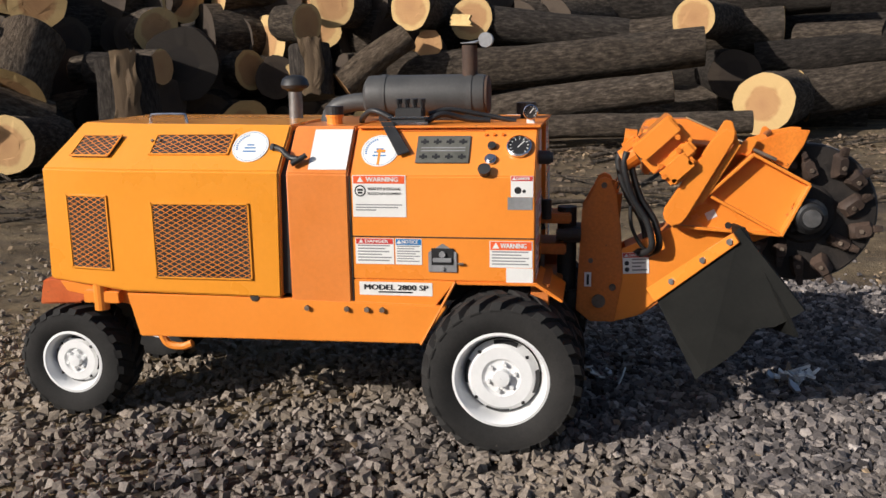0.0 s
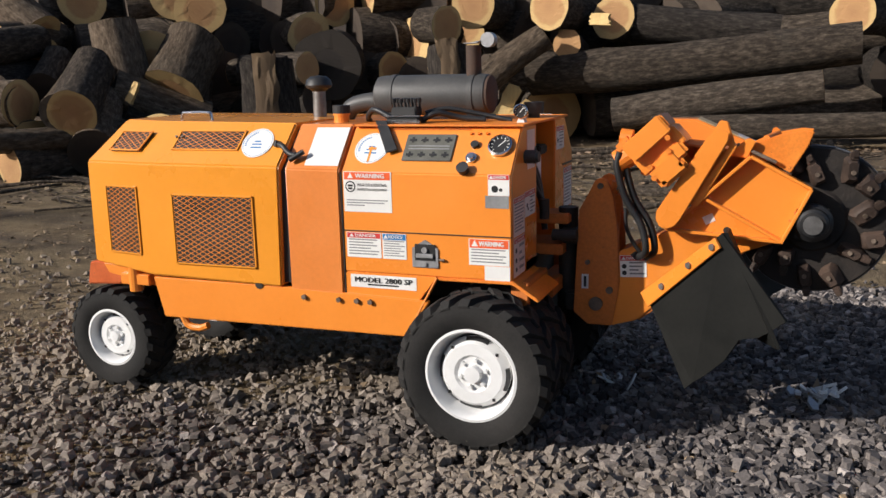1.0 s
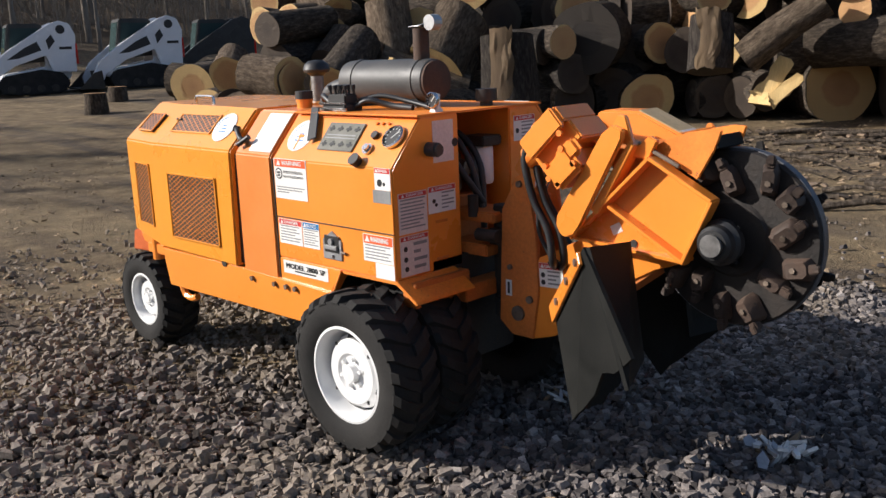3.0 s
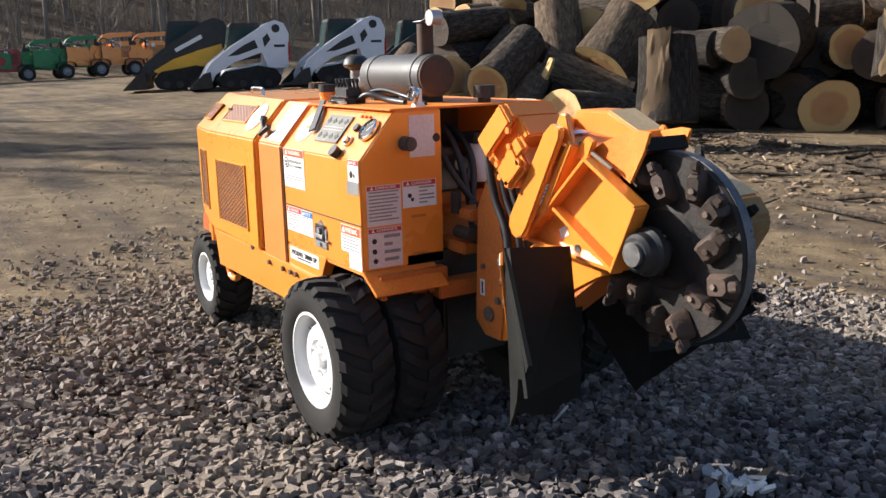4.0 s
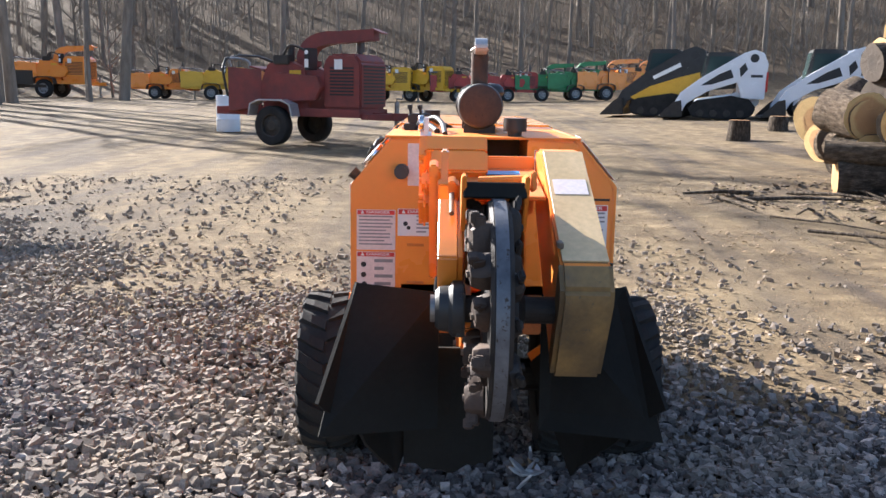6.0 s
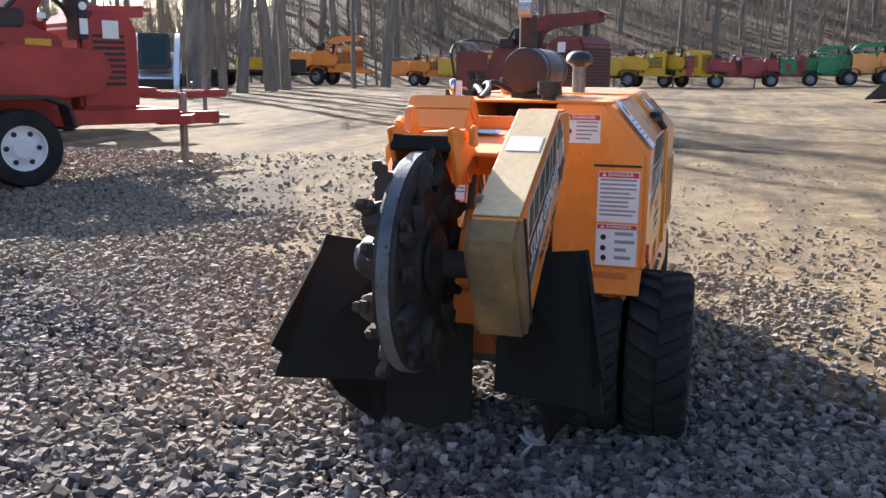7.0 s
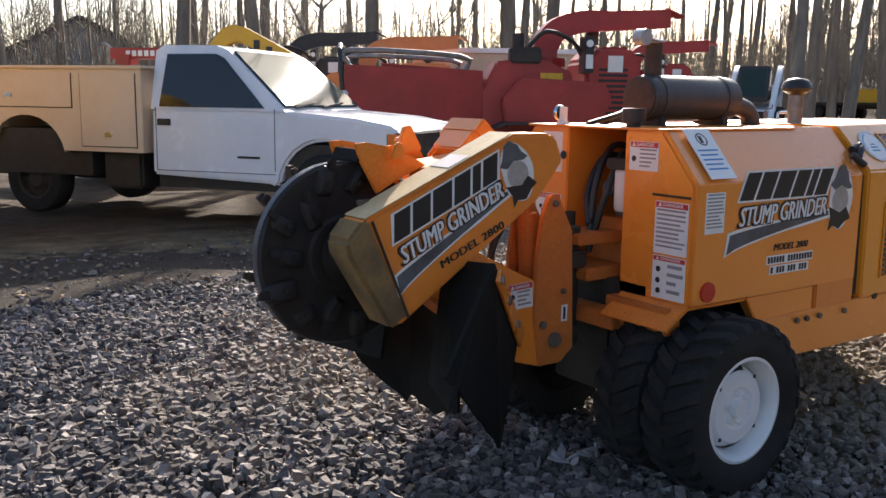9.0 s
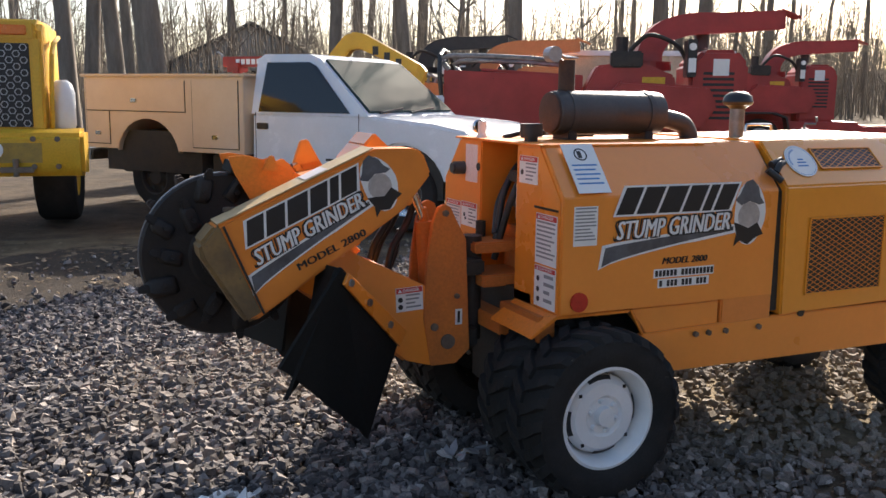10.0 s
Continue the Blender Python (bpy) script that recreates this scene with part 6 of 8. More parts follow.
HERO_LEFT = [
    ((-6.56, 6.22, 0.57), (-6.85, 7.67, 0.52), 0.33, "fresh"),
    ((-8.06, 5.57, 1.07), (-8.91, 5.42, 1.11), 0.29, "brown"),
    ((-7.5, 5.57, 0.96), (-8.32, 7.08, 1.5), 0.25, "brown"),
    ((-7.94, 4.97, 0.66), (-7.26, 6.42, 0.72), 0.16, "brown"),
    ((-5.28, 6.84, 0.52), (-5.37, 6.93, 1.53), 0.36, "split"),
    ((-5.72, 8.58, 1.43), (-7.22, 8.99, 1.41), 0.23, "fresh"),
    ((-7.97, 7.08, 1.23), (-7.1, 7.98, 0.76), 0.31, "brown"),
    ((-10.21, 6.59, 1.87), (-10.58, 7.81, 1.83), 0.27, "fresh"),
    ((-9.97, 6.98, 1.95), (-10.14, 8.43, 2.04), 0.29, "brown"),
    ((-8.03, 7.47, 1.2), (-8.23, 7.49, 2.14), 0.37, "brown"),
    ((-7.39, 7.66, 1.18), (-7.36, 8.26, 1.88), 0.42, "brown"),
    ((-6.4, 8.43, 0.64), (-5.94, 9.49, 0.53), 0.22, "bark"),
]
HERO_LEFT_FAR = [
    ((-7.2, 6.5, 0.45), (-11.3, 6.45, 0.58), 0.29, "brown"),
    ((-6.6, 8.52, 0.94), (-6.05, 9.4, 0.69), 0.2, "bark"),
    ((-8.94, 6.85, 1.23), (-9.22, 7.45, 1.65), 0.27, "bark"),
    ((-13.31, 7.67, 0.89), (-14.22, 7.2, 1.01), 0.38, "fresh"),
    ((-9.89, 7.8, 2.03), (-10.35, 7.77, 2.42), 0.35, "brown"),
    ((-12.86, 6.8, 0.89), (-13.58, 7.97, 1.01), 0.42, "fresh"),
    ((-10.81, 6.27, 1.12), (-11.68, 6.95, 1.38), 0.29, "brown"),
    ((-8.06, 5.5, 1.09), (-8.93, 5.45, 1.18), 0.29, "brown"),
    ((-7.34, 5.61, 0.96), (-8.05, 6.83, 1.55), 0.29, "bark"),
    ((-9.39, 6.11, 1.78), (-9.56, 7.41, 1.94), 0.29, "bark"),
    ((-10.94, 7.18, 2.29), (-11.34, 8.2, 2.43), 0.26, "fresh"),
    ((-7.86, 7.83, 1.52), (-8.43, 9.25, 1.5), 0.49, "bark"),
    ((-9.57, 7.4, 1.72), (-10.33, 7.96, 2.08), 0.29, "brown"),
    ((-11.89, 6.46, 0.6), (-12.25, 7.71, 0.75), 0.18, "pale"),
]
HERO_RIGHT = [
    ((2.48, 10.15, 0.79), (4.73, 15.04, 0.67), 0.41, "fresh"),
    ((-2.88, 10.33, 1.28), (1.66, 10.27, 1.6), 0.33, "bark"),
    ((-1.5, 9.74, 0.69), (1.21, 9.81, 1.05), 0.23, "fresh"),
    ((-0.93, 9.48, 0.52), (2.24, 9.51, 0.58), 0.19, "fresh"),
    ((-2.5, 9.97, 2.21), (-2.24, 12.1, 2.24), 0.32, "fresh"),
    ((1.54, 10.6, 1.99), (2.83, 13.75, 1.95), 0.32, "fresh"),
    ((-3.95, 9.6, 2.01), (-4.42, 9.87, 2.05), 0.27, "bark"),
    ((-3.7, 10.09, 2.31), (-3.71, 11.78, 2.36), 0.33, "fresh"),
    ((-5.6, 8.95, 1.47), (-5.9, 9.8, 1.57), 0.48, "hollow"),
    ((-3.37, 9.35, 1.13), (-2.51, 9.73, 1.81), 0.2, "brown"),
]
HERO_RIGHT_FAR = [
    ((-3.79, 9.22, 0.98), (-3.86, 9.37, 1.69), 0.31, "split"),
    ((-7.37, 8.39, 2.33), (-8.19, 9.81, 2.5), 0.37, "fresh"),
    ((-6.04, 8.55, 1.38), (-6.73, 8.44, 1.43), 0.27, "dark"),
    ((-1.45, 10.98, 2.0), (0.61, 11.08, 1.77), 0.31, "dark"),
    ((-1.71, 10.69, 2.08), (-1.54, 11.8, 1.85), 0.35, "bark"),
    ((-2.27, 10.12, 1.7), (-2.35, 11.27, 1.59), 0.22, "fresh"),
    ((2.25, 11.36, 1.16), (2.1, 12.2, 1.24), 0.41, "dark"),
    ((2.69, 12.12, 1.32), (4.49, 11.72, 1.59), 0.31, "dark"),
    ((3.34, 12.42, 1.67), (4.48, 11.72, 1.71), 0.28, "bark"),
    ((3.3, 11.58, 0.84), (4.53, 11.71, 1.04), 0.38, "bark"),
]
for a, b, r, kind in HERO_LEFT + HERO_LEFT_FAR + HERO_RIGHT + HERO_RIGHT_FAR:
    log(a, b, r, kind)
# what the front logs lie on
rg = random.Random(31)
for a, b, r, kind in HERO_LEFT + HERO_LEFT_FAR:
    a, b, q = Vector(a), Vector(b), r
    for tier in range(6):
        n = rg.uniform(0.24, 0.38)
        a, b = a + Vector((rg.uniform(-0.1, 0.05), rg.uniform(0.05, 0.3), -(q + n) * 0.86)), b + Vector((rg.uniform(-0.3, 0.1), rg.uniform(0.05, 0.4), -(q + n) * 0.86))
        q = n
        lift = max(0.0, rise(a.x, a.y) + n * 0.8 - a.z, rise(b.x, b.y) + n * 0.8 - b.z)
        if lift > n * 1.2 or (b - a).length < 0.5:
            break
        log(a + Vector((0, 0, lift)), b + Vector((0, 0, lift)), n, rg.choice(["dark", "bark", "brown"]))

# the stacked bulk behind: end-on courses, then long stems
rg = random.Random(11)
for course in range(7):
    z = 0.38 + 0.62 * course
    s = 0.0
    while s < 15.5:
        r = rg.uniform(0.26, 0.46)
        s += r
        k = s / 15.5
        x = -11.0 + 8.2 * min(1, k * 1.25) + max(0, k - 0.8) * 10
        y = 7.4 + 3.9 * k + 0.35 * course + rg.uniform(-0.2, 0.4)
        if course * 0.62 < 4.0 - max(0.0, 2.2 - s) * 1.2:
            dx, dy = rg.uniform(-2.2, 1.5), rg.uniform(0.45, 1.0)
            ln = rg.uniform(1.6, 3.4)
            log((x, y, z + rg.uniform(-0.12, 0.12) + rise(x, y)), (x + dx * ln * 0.6, y + dy * ln, z + rg.uniform(-0.1, 0.25) + rise(x, y)), r, rg.choice((["fresh"] if course % 2 else []) + ["dark", "bark", "dark", "brown", "dark", "bark"] + ["bark"] * (1 if s < 8 else 4)))
        s += r * 0.9


def split_slab(x, y, z, w, h, tilt, lean, seed):
    """A split slab of pale wood stuck in the pile, its edges torn."""
    rg = random.Random(seed)
    n = 7
    left = [(-w * (0.5 + 0.25 * rg.random()), h * (i / (n - 1) - 0.5)) for i in range(n)]
    right = [(w * (0.5 + 0.25 * rg.random()) * (1 - 0.35 * i / (n - 1)), h * (i / (n - 1) - 0.5)) for i in range(n)]
    outline = left + [(0.05 * w, h * 0.56)] + right[::-1]
    root = thing("split_slab", (x, y, z), "pale split slab of wood stuck in the log pile", "wood", "split wood in the pile")
    m = pose(x, y, z, lean, tilt, rg.uniform(-25, 25))
    part("slab", slab([m @ Vector((u, 0.02 * rg.random(), v)) for u, v in outline], 0.05, 0), "freshsplit", root)


for x, y, z, w, h, tilt, lean, seed in ((-2.37, 10.3, 1.72, 0.16, 0.36, 12, -8, 1), (-3.0, 9.50, 0.86, 0.20, 0.55, 32, -15, 2), (-2.85, 9.45, 0.72, 0.14, 0.50, 48, -10, 3), (-3.15, 9.4, 0.62, 0.30, 0.16, 5, -20, 4),
                                       (-8.1, 6.9, 1.11, 0.10, 0.34, 3, -5, 5), (-7.1, 6.45, 1.18, 0.08, 0.28, 30, -5, 6), (-1.75, 10.0, 2.02, 0.30, 0.16, 4, -10, 7)):
    split_slab(x, y, z, w, h, tilt, lean, seed)
for course in range(6):
    z = 0.42 + 0.66 * course
    for j in range(4):
        y = 12.3 + 0.30 * course + 0.8 * j
        x0 = -3.2 + rg.uniform(-0.8, 1.5) + 2.2 * (j % 2)
        ln = rg.uniform(5, 9)
        log((x0, y + rg.uniform(-0.2, 0.3), z), (x0 + ln, y + rg.uniform(-0.8, 1.0), z + rg.uniform(-0.15, 0.3)), rg.uniform(0.3, 0.46), rg.choice(["dark", "bark", "dark", "fresh"]))
for i in range(16):
    x = 5.5 + 0.5 * i * rg.uniform(0.6, 1.2)
    y = 12.0 + 0.35 * i
    log((x, y, 0.4 + rg.uniform(0, 2.4)), (x + rg.uniform(2, 4), y + rg.uniform(0.5, 3), 0.4 + rg.uniform(0, 2.4)), rg.uniform(0.3, 0.45), rg.choice(["dark", "bark", "fresh"]))


# ---- bare winter woods ----
M["trunk"] = surface("tree_bark", (0.13, 0.108, 0.088), (0.27, 0.23, 0.19), 3.0, 30, (0.9, 0.95), 0, 0.8, stretch=(1, 1, 0.2), spec=0.2)
M["twig"] = surface("twig_bark", (0.17, 0.142, 0.115), (0.27, 0.23, 0.185), 3.0, 30, (0.9, 0.95), 0, 0.0, spec=0.2)


class Wood:
    """Tapered branches gathered as plain lists, one mesh at the end."""
    def __init__(self):
        self.v, self.f = [], []

    def branch(self, pts, r0, r1, seg):
        base = len(self.v)
        n = len(pts)
        for i, p in enumerate(pts):
            d = (pts[min(i + 1, n - 1)] - pts[max(i - 1, 0)]).normalized()
            u = d.cross(Vector((0.3, 0.9, 0.2))).normalized()
            w = d.cross(u)
            r = r0 + (r1 - r0) * i / (n - 1)
            for k in range(seg):
                a = 2 * math.pi * k / seg
                self.v.append(tuple(p + r * (math.cos(a) * u + math.sin(a) * w)))
        for i in range(n - 1):
            for k in range(seg):
                a, b = base + i * seg + k, base + i * seg + (k + 1) % seg
                self.f.append((a, b, b + seg, a + seg))

    def mesh(self, name, mat):
        me = bpy.data.meshes.new(name)
        me.from_pydata(self.v, [], self.f)
        me.polygons.foreach_set("use_smooth", [True] * len(self.f))
        me.materials.append(M[mat])
        return me


def tree(seed, height, r, low=0.45):
    rg = random.Random(seed)
    trunk, crown = Wood(), Wood()
    lean = Vector((rg.uniform(-0.05, 0.05), rg.uniform(-0.05, 0.05), 1))
    line = [Vector((lean.x * height * t + 0.15 * math.sin(5 * t + seed), lean.y * height * t + 0.15 * math.cos(4 * t + seed), height * t - 0.3)) for t in np.linspace(0, 1, 12)]
    trunk.branch(line, r, r * 0.12, 10)
    for i in range(16):
        t = low + (0.97 - low) * rg.random()
        p = line[0].lerp(line[-1], 0) if t <= 0 else line[int(t * 11)].lerp(line[min(11, int(t * 11) + 1)], t * 11 % 1)
        az, up = rg.random() * 6.28, rg.uniform(0.35, 1.2)
        d = Vector((math.cos(az), math.sin(az), up)).normalized()
        ln = height * rg.uniform(0.12, 0.30) * (1.2 - t)
        q = [p + d * ln * s + Vector((0, 0, 0.25 * ln * s * s)) + Vector((rg.uniform(-1, 1), rg.uniform(-1, 1), 0)) * 0.06 * ln * s for s in np.linspace(0, 1, 5)]
        crown.branch(q, r * 0.30 * (1.1 - t) + 0.02, 0.012, 5)
        for j in range(7):
            k = rg.uniform(0.25, 1.0)
            o = q[int(k * 4)].lerp(q[min(4, int(k * 4) + 1)], k * 4 % 1)
            d2 = (d + Vector((rg.uniform(-1, 1), rg.uniform(-1, 1), rg.uniform(-0.1, 0.9))) * 0.8).normalized()
            l2 = ln * rg.uniform(0.25, 0.55)
            q2 = [o + d2 * l2 * s + Vector((rg.uniform(-1, 1), rg.uniform(-1, 1), 0.5)) * 0.08 * l2 * s for s in (0, 0.5, 1)]
            crown.branch(q2, 0.022, 0.006, 3)
            for h in range(3):
                o2 = q2[1].lerp(q2[2], rg.random())
                d3 = (d2 + Vector((rg.uniform(-1, 1), rg.uniform(-1, 1), rg.uniform(-0.2, 0.8)))).normalized()
                crown.branch([o2, o2 + d3 * l2 * 0.5], 0.010, 0.004, 3)
    root = thing("tree", (0, 0, 0), "tall bare winter tree with grey-brown bark", "tree", "bare trees of the woods")
    for nm, w, mt in (("trunk", trunk, "trunk"), ("crown", crown, "twig")):
        ob = new(nm, w.mesh(nm, mt))
        ob.parent = root
        if nm == "crown":
            ob["kind"] = "stuff"
    return root


def clear(x, y):
    """Keeps the sunlight on the machine: no stem stands in its way; nor in the yard."""
    across = -0.671 * x + 0.741 * y
    along = -0.741 * x - 0.671 * y
    return not (-1.8 < across < 4.2 and 0 < along < 50)


KINDS = [tree(20 + i, h, r) for i, (h, r) in enumerate(((19, 0.24), (22, 0.30), (17, 0.18), (24, 0.36), (15, 0.13), (20, 0.21)))] + [tree(40 + i, h, r, 0.08) for i, (h, r) in enumerate(((9, 0.07), (11, 0.10), (7, 0.05)))]
rg = random.Random(2)
spots = []
for i in range(9000):
    if len(spots) >= 270:
        break
    band = rg.random()
    if band < 0.54:                       # the woods beyond the yard
        x, y = rg.uniform(-100, -62), rg.uniform(-65, 60)
    elif band < 0.76:                     # behind the truck and the chippers
        x, y = rg.uniform(-55, 30), rg.uniform(-70, -19)
    else:                                 # a belt that shades the pile
        x, y = rg.uniform(-64, -26), rg.uniform(-45, 12)
        if not 7.0 < -0.671 * x + 0.741 * y < 22:
            continue
    if x > -60 and y > -14 or x > -44 and y > -19:
        continue
    if 4.2 < -0.671 * x + 0.741 * y < 13.5 and -0.741 * x - 0.671 * y < 50 and rg.random() < 0.7:
        continue                          # a thin stand lets dappled sun through to the pile
    if not clear(x, y) or any((x - a) ** 2 + (y - b) ** 2 < 4 for a, b in spots):
        continue
    spots.append((x, y))
first = set()
for x, y in spots:
    k = rg.randrange(len(KINDS))
    s = rg.uniform(0.85, 1.15)
    m = pose(x, y, rise(x, y) - 0.1, 0, 0, rg.uniform(0, 360)) @ Matrix.Scale(s, 4)
    if k not in first:
        first.add(k)
        KINDS[k].matrix_basis = m
    else:
        copy_thing(KINDS[k], m)


# thick old trees behind the truck, then seven added to cast shadow bands
for x, y, k, s in ((-1.2, -20.3, 3, 1.15), (-8.0, -27.0, 1, 1.0), (-11.1, -28.0, 3, 0.9), (-0.1, -26.5, 1, 1.0), (-12.9, -22.7, 5, 1.2), (-20.0, -22.7, 1, 1.1), (5.5, -23.0, 0, 1.1), (9.0, -27.0, 1, 1.0),
                   (-32.2, -20.6, 3, 0.95), (-35.1, -21.8, 1, 1.05), (-34.6, -19.6, 3, 0.9), (-38.0, -22.4, 0, 1.15), (-38.6, -20.4, 3, 1.0), (-40.9, -20.7, 1, 1.1), (-42.7, -22.0, 3, 1.05)):
    copy_thing(KINDS[k], pose(x, y, rise(x, y) - 0.1, 0, 0, 40 * x) @ Matrix.Scale(s, 4))


def thicket(seed, count):
    """Brush and saplings at the foot of the woods."""
    rg = random.Random(seed)
    w = Wood()
    while count:
        x, y = (rg.uniform(-115, -66), rg.uniform(-75, 65)) if rg.random() < 0.38 else (rg.uniform(-70, 40), rg.uniform(-75, -32))
        if x > -66 and y > -32:
            continue
        count -= 1
        h, z = rg.uniform(2.0, 4.0 + 4.0 * rg.random() ** 2) * 1.5, rise(x, y)
        a, b = rg.uniform(-0.12, 0.12) * h, rg.uniform(-0.12, 0.12) * h
        p, q, t = Vector((x, y, z - 0.2)), Vector((x + a * 0.4, y + b * 0.4, z + h * 0.55)), Vector((x + a, y + b, z + h))
        w.branch([p, q, t], 0.012 + 0.005 * h, 0.006, 3)
        for k in range(7):
            s = rg.uniform(0.15, 0.95)
            o = p.lerp(t, s)
            d = Vector((rg.uniform(-1, 1), rg.uniform(-1, 1), rg.uniform(0.2, 1.0))).normalized() * h * rg.uniform(0.12, 0.28)
            w.branch([o, o + d * 0.6, o + d + Vector((0, 0, 0.1 * h))], 0.018, 0.007, 3)
    return tagged(new("thicket", w.mesh("thicket", "twig")), "grey-brown winter brush and saplings at the edge of the woods", "brush", kind="stuff")


thicket(9, 7200)


# ---- vehicles and machines of the yard; each built at the origin, x forward ----
def simple_wheel(parent, x, y, R, W, out, rim="chrome", rim_r=0.58):
    prof = [(R * rim_r, -W * 0.45), (R * 0.8, -W * 0.52), (R * 0.94, -W * 0.48), (R, -W * 0.36), (R, W * 0.36), (R * 0.94, W * 0.48), (R * 0.8, W * 0.52), (R * rim_r, W * 0.45)]
    t = part("tyre", lathe(prof, (x, y, R), "y", 32, True), "rubber", parent, "", 40)
    k, o = R * rim_r, out
    part("rim", lathe([(k, o * W * 0.45), (k * 0.94, o * W * 0.42), (k * 0.9, o * W * 0.2), (k * 0.55, o * W * 0.25), (k * 0.42, o * W * 0.36), (0.001, o * W * 0.36)], (x, y, R), "y", 28), rim, t, "", 40)
    for i in range(6):
        a = i * math.pi / 3
        part("rim_hole", rod((x + k * 0.70 * math.cos(a), y + o * W * 0.20, R + k * 0.70 * math.sin(a)), (x + k * 0.70 * math.cos(a), y + o * W * 0.262, R + k * 0.70 * math.sin(a)), k * 0.12, seg=10), "ink", t)
    return t


def service_truck(at):
    """White regular-cab pickup with a cream utility body."""
    t = thing("service_truck", (0, 0, 0), "white pickup truck with a cream utility body", "truck")
    W = 0.97
    low = [(0.76, 0.52), (0.81, 0.62), (0.81, 0.98), (0.74, 1.06), (0.34, 1.13), (-0.42, 1.19), (-2.00, 1.20), (-2.02, 0.50), (-0.62, 0.45)]
    arch = [(0.0 + 0.50 * math.cos(a), 0.40 + 0.50 * math.sin(a)) for a in np.linspace(math.pi - 0.1, 0.25, 12)]
    part("cab_body", prism(low + [(-0.55, 0.42)] + arch, -W, W, 0.03), "truckwhite", t, "white painted cab and hood", 35)
    part("wheel_well", joined(box(-0.45, 0.45, -W + 0.06, W - 0.06, 0.35, 0.86, 0), box(-2.0, 0.8, -W + 0.1, W - 0.1, 0.36, 0.5, 0)), "dark", t)
    part("cab_roof", shell([[(-0.42, y, 1.185), (-1.14, y * 0.86, 1.80), (-1.30, y * 0.84, 1.85), (-1.92, y * 0.84, 1.855), (-2.01, y * 0.86, 1.80), (-2.01, y, 1.19)] for y in (-W, W)]), "truckwhite", t, "", 35)
    win = lambda y, n: slab([(-0.66, y, 1.215), (-1.90, y, 1.215), (-1.85, y * 0.885, 1.76), (-1.26, y * 0.885, 1.76), (-1.17, y * 0.89, 1.72)], 0.02, 0)
    part("side_window", win(-W - 0.002, 0), "glass", t, "dark tinted side window")
    part("side_window", win(W + 0.002, 0), "glass", t, "dark tinted side window")
    part("windscreen", slab([(-0.455, -W * 0.93, 1.235), (-0.455, W * 0.93, 1.235), (-1.105, W * 0.80, 1.785), (-1.105, -W * 0.80, 1.785)], 0.03, 0), "screen", t, "pale reflecting windscreen")
    part("wiper", joined(tube([(-0.42, -0.75, 1.225), (-0.47, -0.2, 1.27)], 0.012, 6, 2), tube([(-0.42, -0.1, 1.225), (-0.47, 0.5, 1.27)], 0.012, 6, 2)), "black", t)
    part("mirror", box(-0.78, -0.70, 1.0, 1.20, 1.24, 1.42, 0.02), "truckwhite", t)
    part("front_bumper", joined(box(0.72, 0.92, -W, W, 0.50, 0.67, 0.03), box(0.78, 0.87, -W + 0.1, W - 0.1, 0.67, 0.71, 0.01)), "chrome", t, "chrome front bumper")
    part("grille", joined(box(0.79, 0.822, -0.90, 0.90, 0.71, 1.00, 0.01), *[box(0.80, 0.835, -0.58, 0.58, 0.75 + 0.055 * i, 0.765 + 0.055 * i, 0.002) for i in range(5)]), "black", t, "black grille across the front")
    for s in (-1, 1):
        h = part("headlight", box(0.66, 0.832, s * 0.93 - 0.045, s * 0.93 + 0.045, 0.78, 1.00, 0.012), "ink", t, "headlight with an amber marker")
        part("headlight_lens", box(0.79, 0.840, s * 0.62, s * 0.90, 0.84, 0.99, 0.01), "screen", h)
        part("marker", box(0.68, 0.80, s * 0.977 - 0.004, s * 0.977 + 0.004, 0.80, 0.99, 0.002), "amber", h)
        part("door_seam", joined(box(-1.955, -1.948, s * W - 0.003, s * W + 0.003, 0.55, 1.21, 0), box(-0.55, -0.543, s * W - 0.003, s * W + 0.003, 0.58, 1.21, 0), box(-1.95, -0.55, s * W - 0.003, s * W + 0.003, 0.545, 0.552, 0)), "dark", t)
        part("door_handle", box(-1.93, -1.77, s * (W + 0.004) - 0.012, s * (W + 0.004) + 0.012, 1.02, 1.09, 0.006), "ink", t, "black door handle")
        part("side_trim", box(-0.98, -0.72, s * W - 0.006, s * W + 0.006, 0.70, 0.725, 0.002), "ink", t)
        simple_wheel(t, 0.0, s * 0.84, 0.385, 0.25, s, "chrome")
        simple_wheel(t, -3.62, s * 0.82, 0.385, 0.25, s, "dark")
    B = [(-2.08, 0.72), (-2.08, 1.60), (-4.70, 1.60), (-4.70, 0.72), (-4.14, 0.72)] + [(-3.62 + 0.52 * math.cos(a), 0.62 + 0.48 * math.sin(a)) for a in np.linspace(math.pi - 0.15, 0.15, 12)] + [(-3.10, 0.72)]
    part("utility_body", prism(B, -1.02, 1.02, 0.015), "cream", t, "cream utility body with tool doors", 35)
    part("body_top", joined(box(-4.74, -2.04, -1.05, -0.62, 1.60, 1.635, 0.008), box(-4.74, -2.04, 0.62, 1.05, 1.60, 1.635, 0.008)), "cream", t)
    part("body_well", box(-4.4, -2.8, -0.95, 0.95, 0.45, 0.95, 0), "dark", t)
    for s in (-1, 1):
        y = s * 1.022
        for x0, x1, z0, z1 in ((-4.66, -2.98, 1.19, 1.555), (-2.86, -2.16, 0.78, 1.555), (-4.66, -4.26, 0.78, 1.175)):
            d = part("tool_door", box(x0, x1, y - 0.004, y + 0.008 * s, z0, z1, 0.004), "cream", t, "cream tool door")
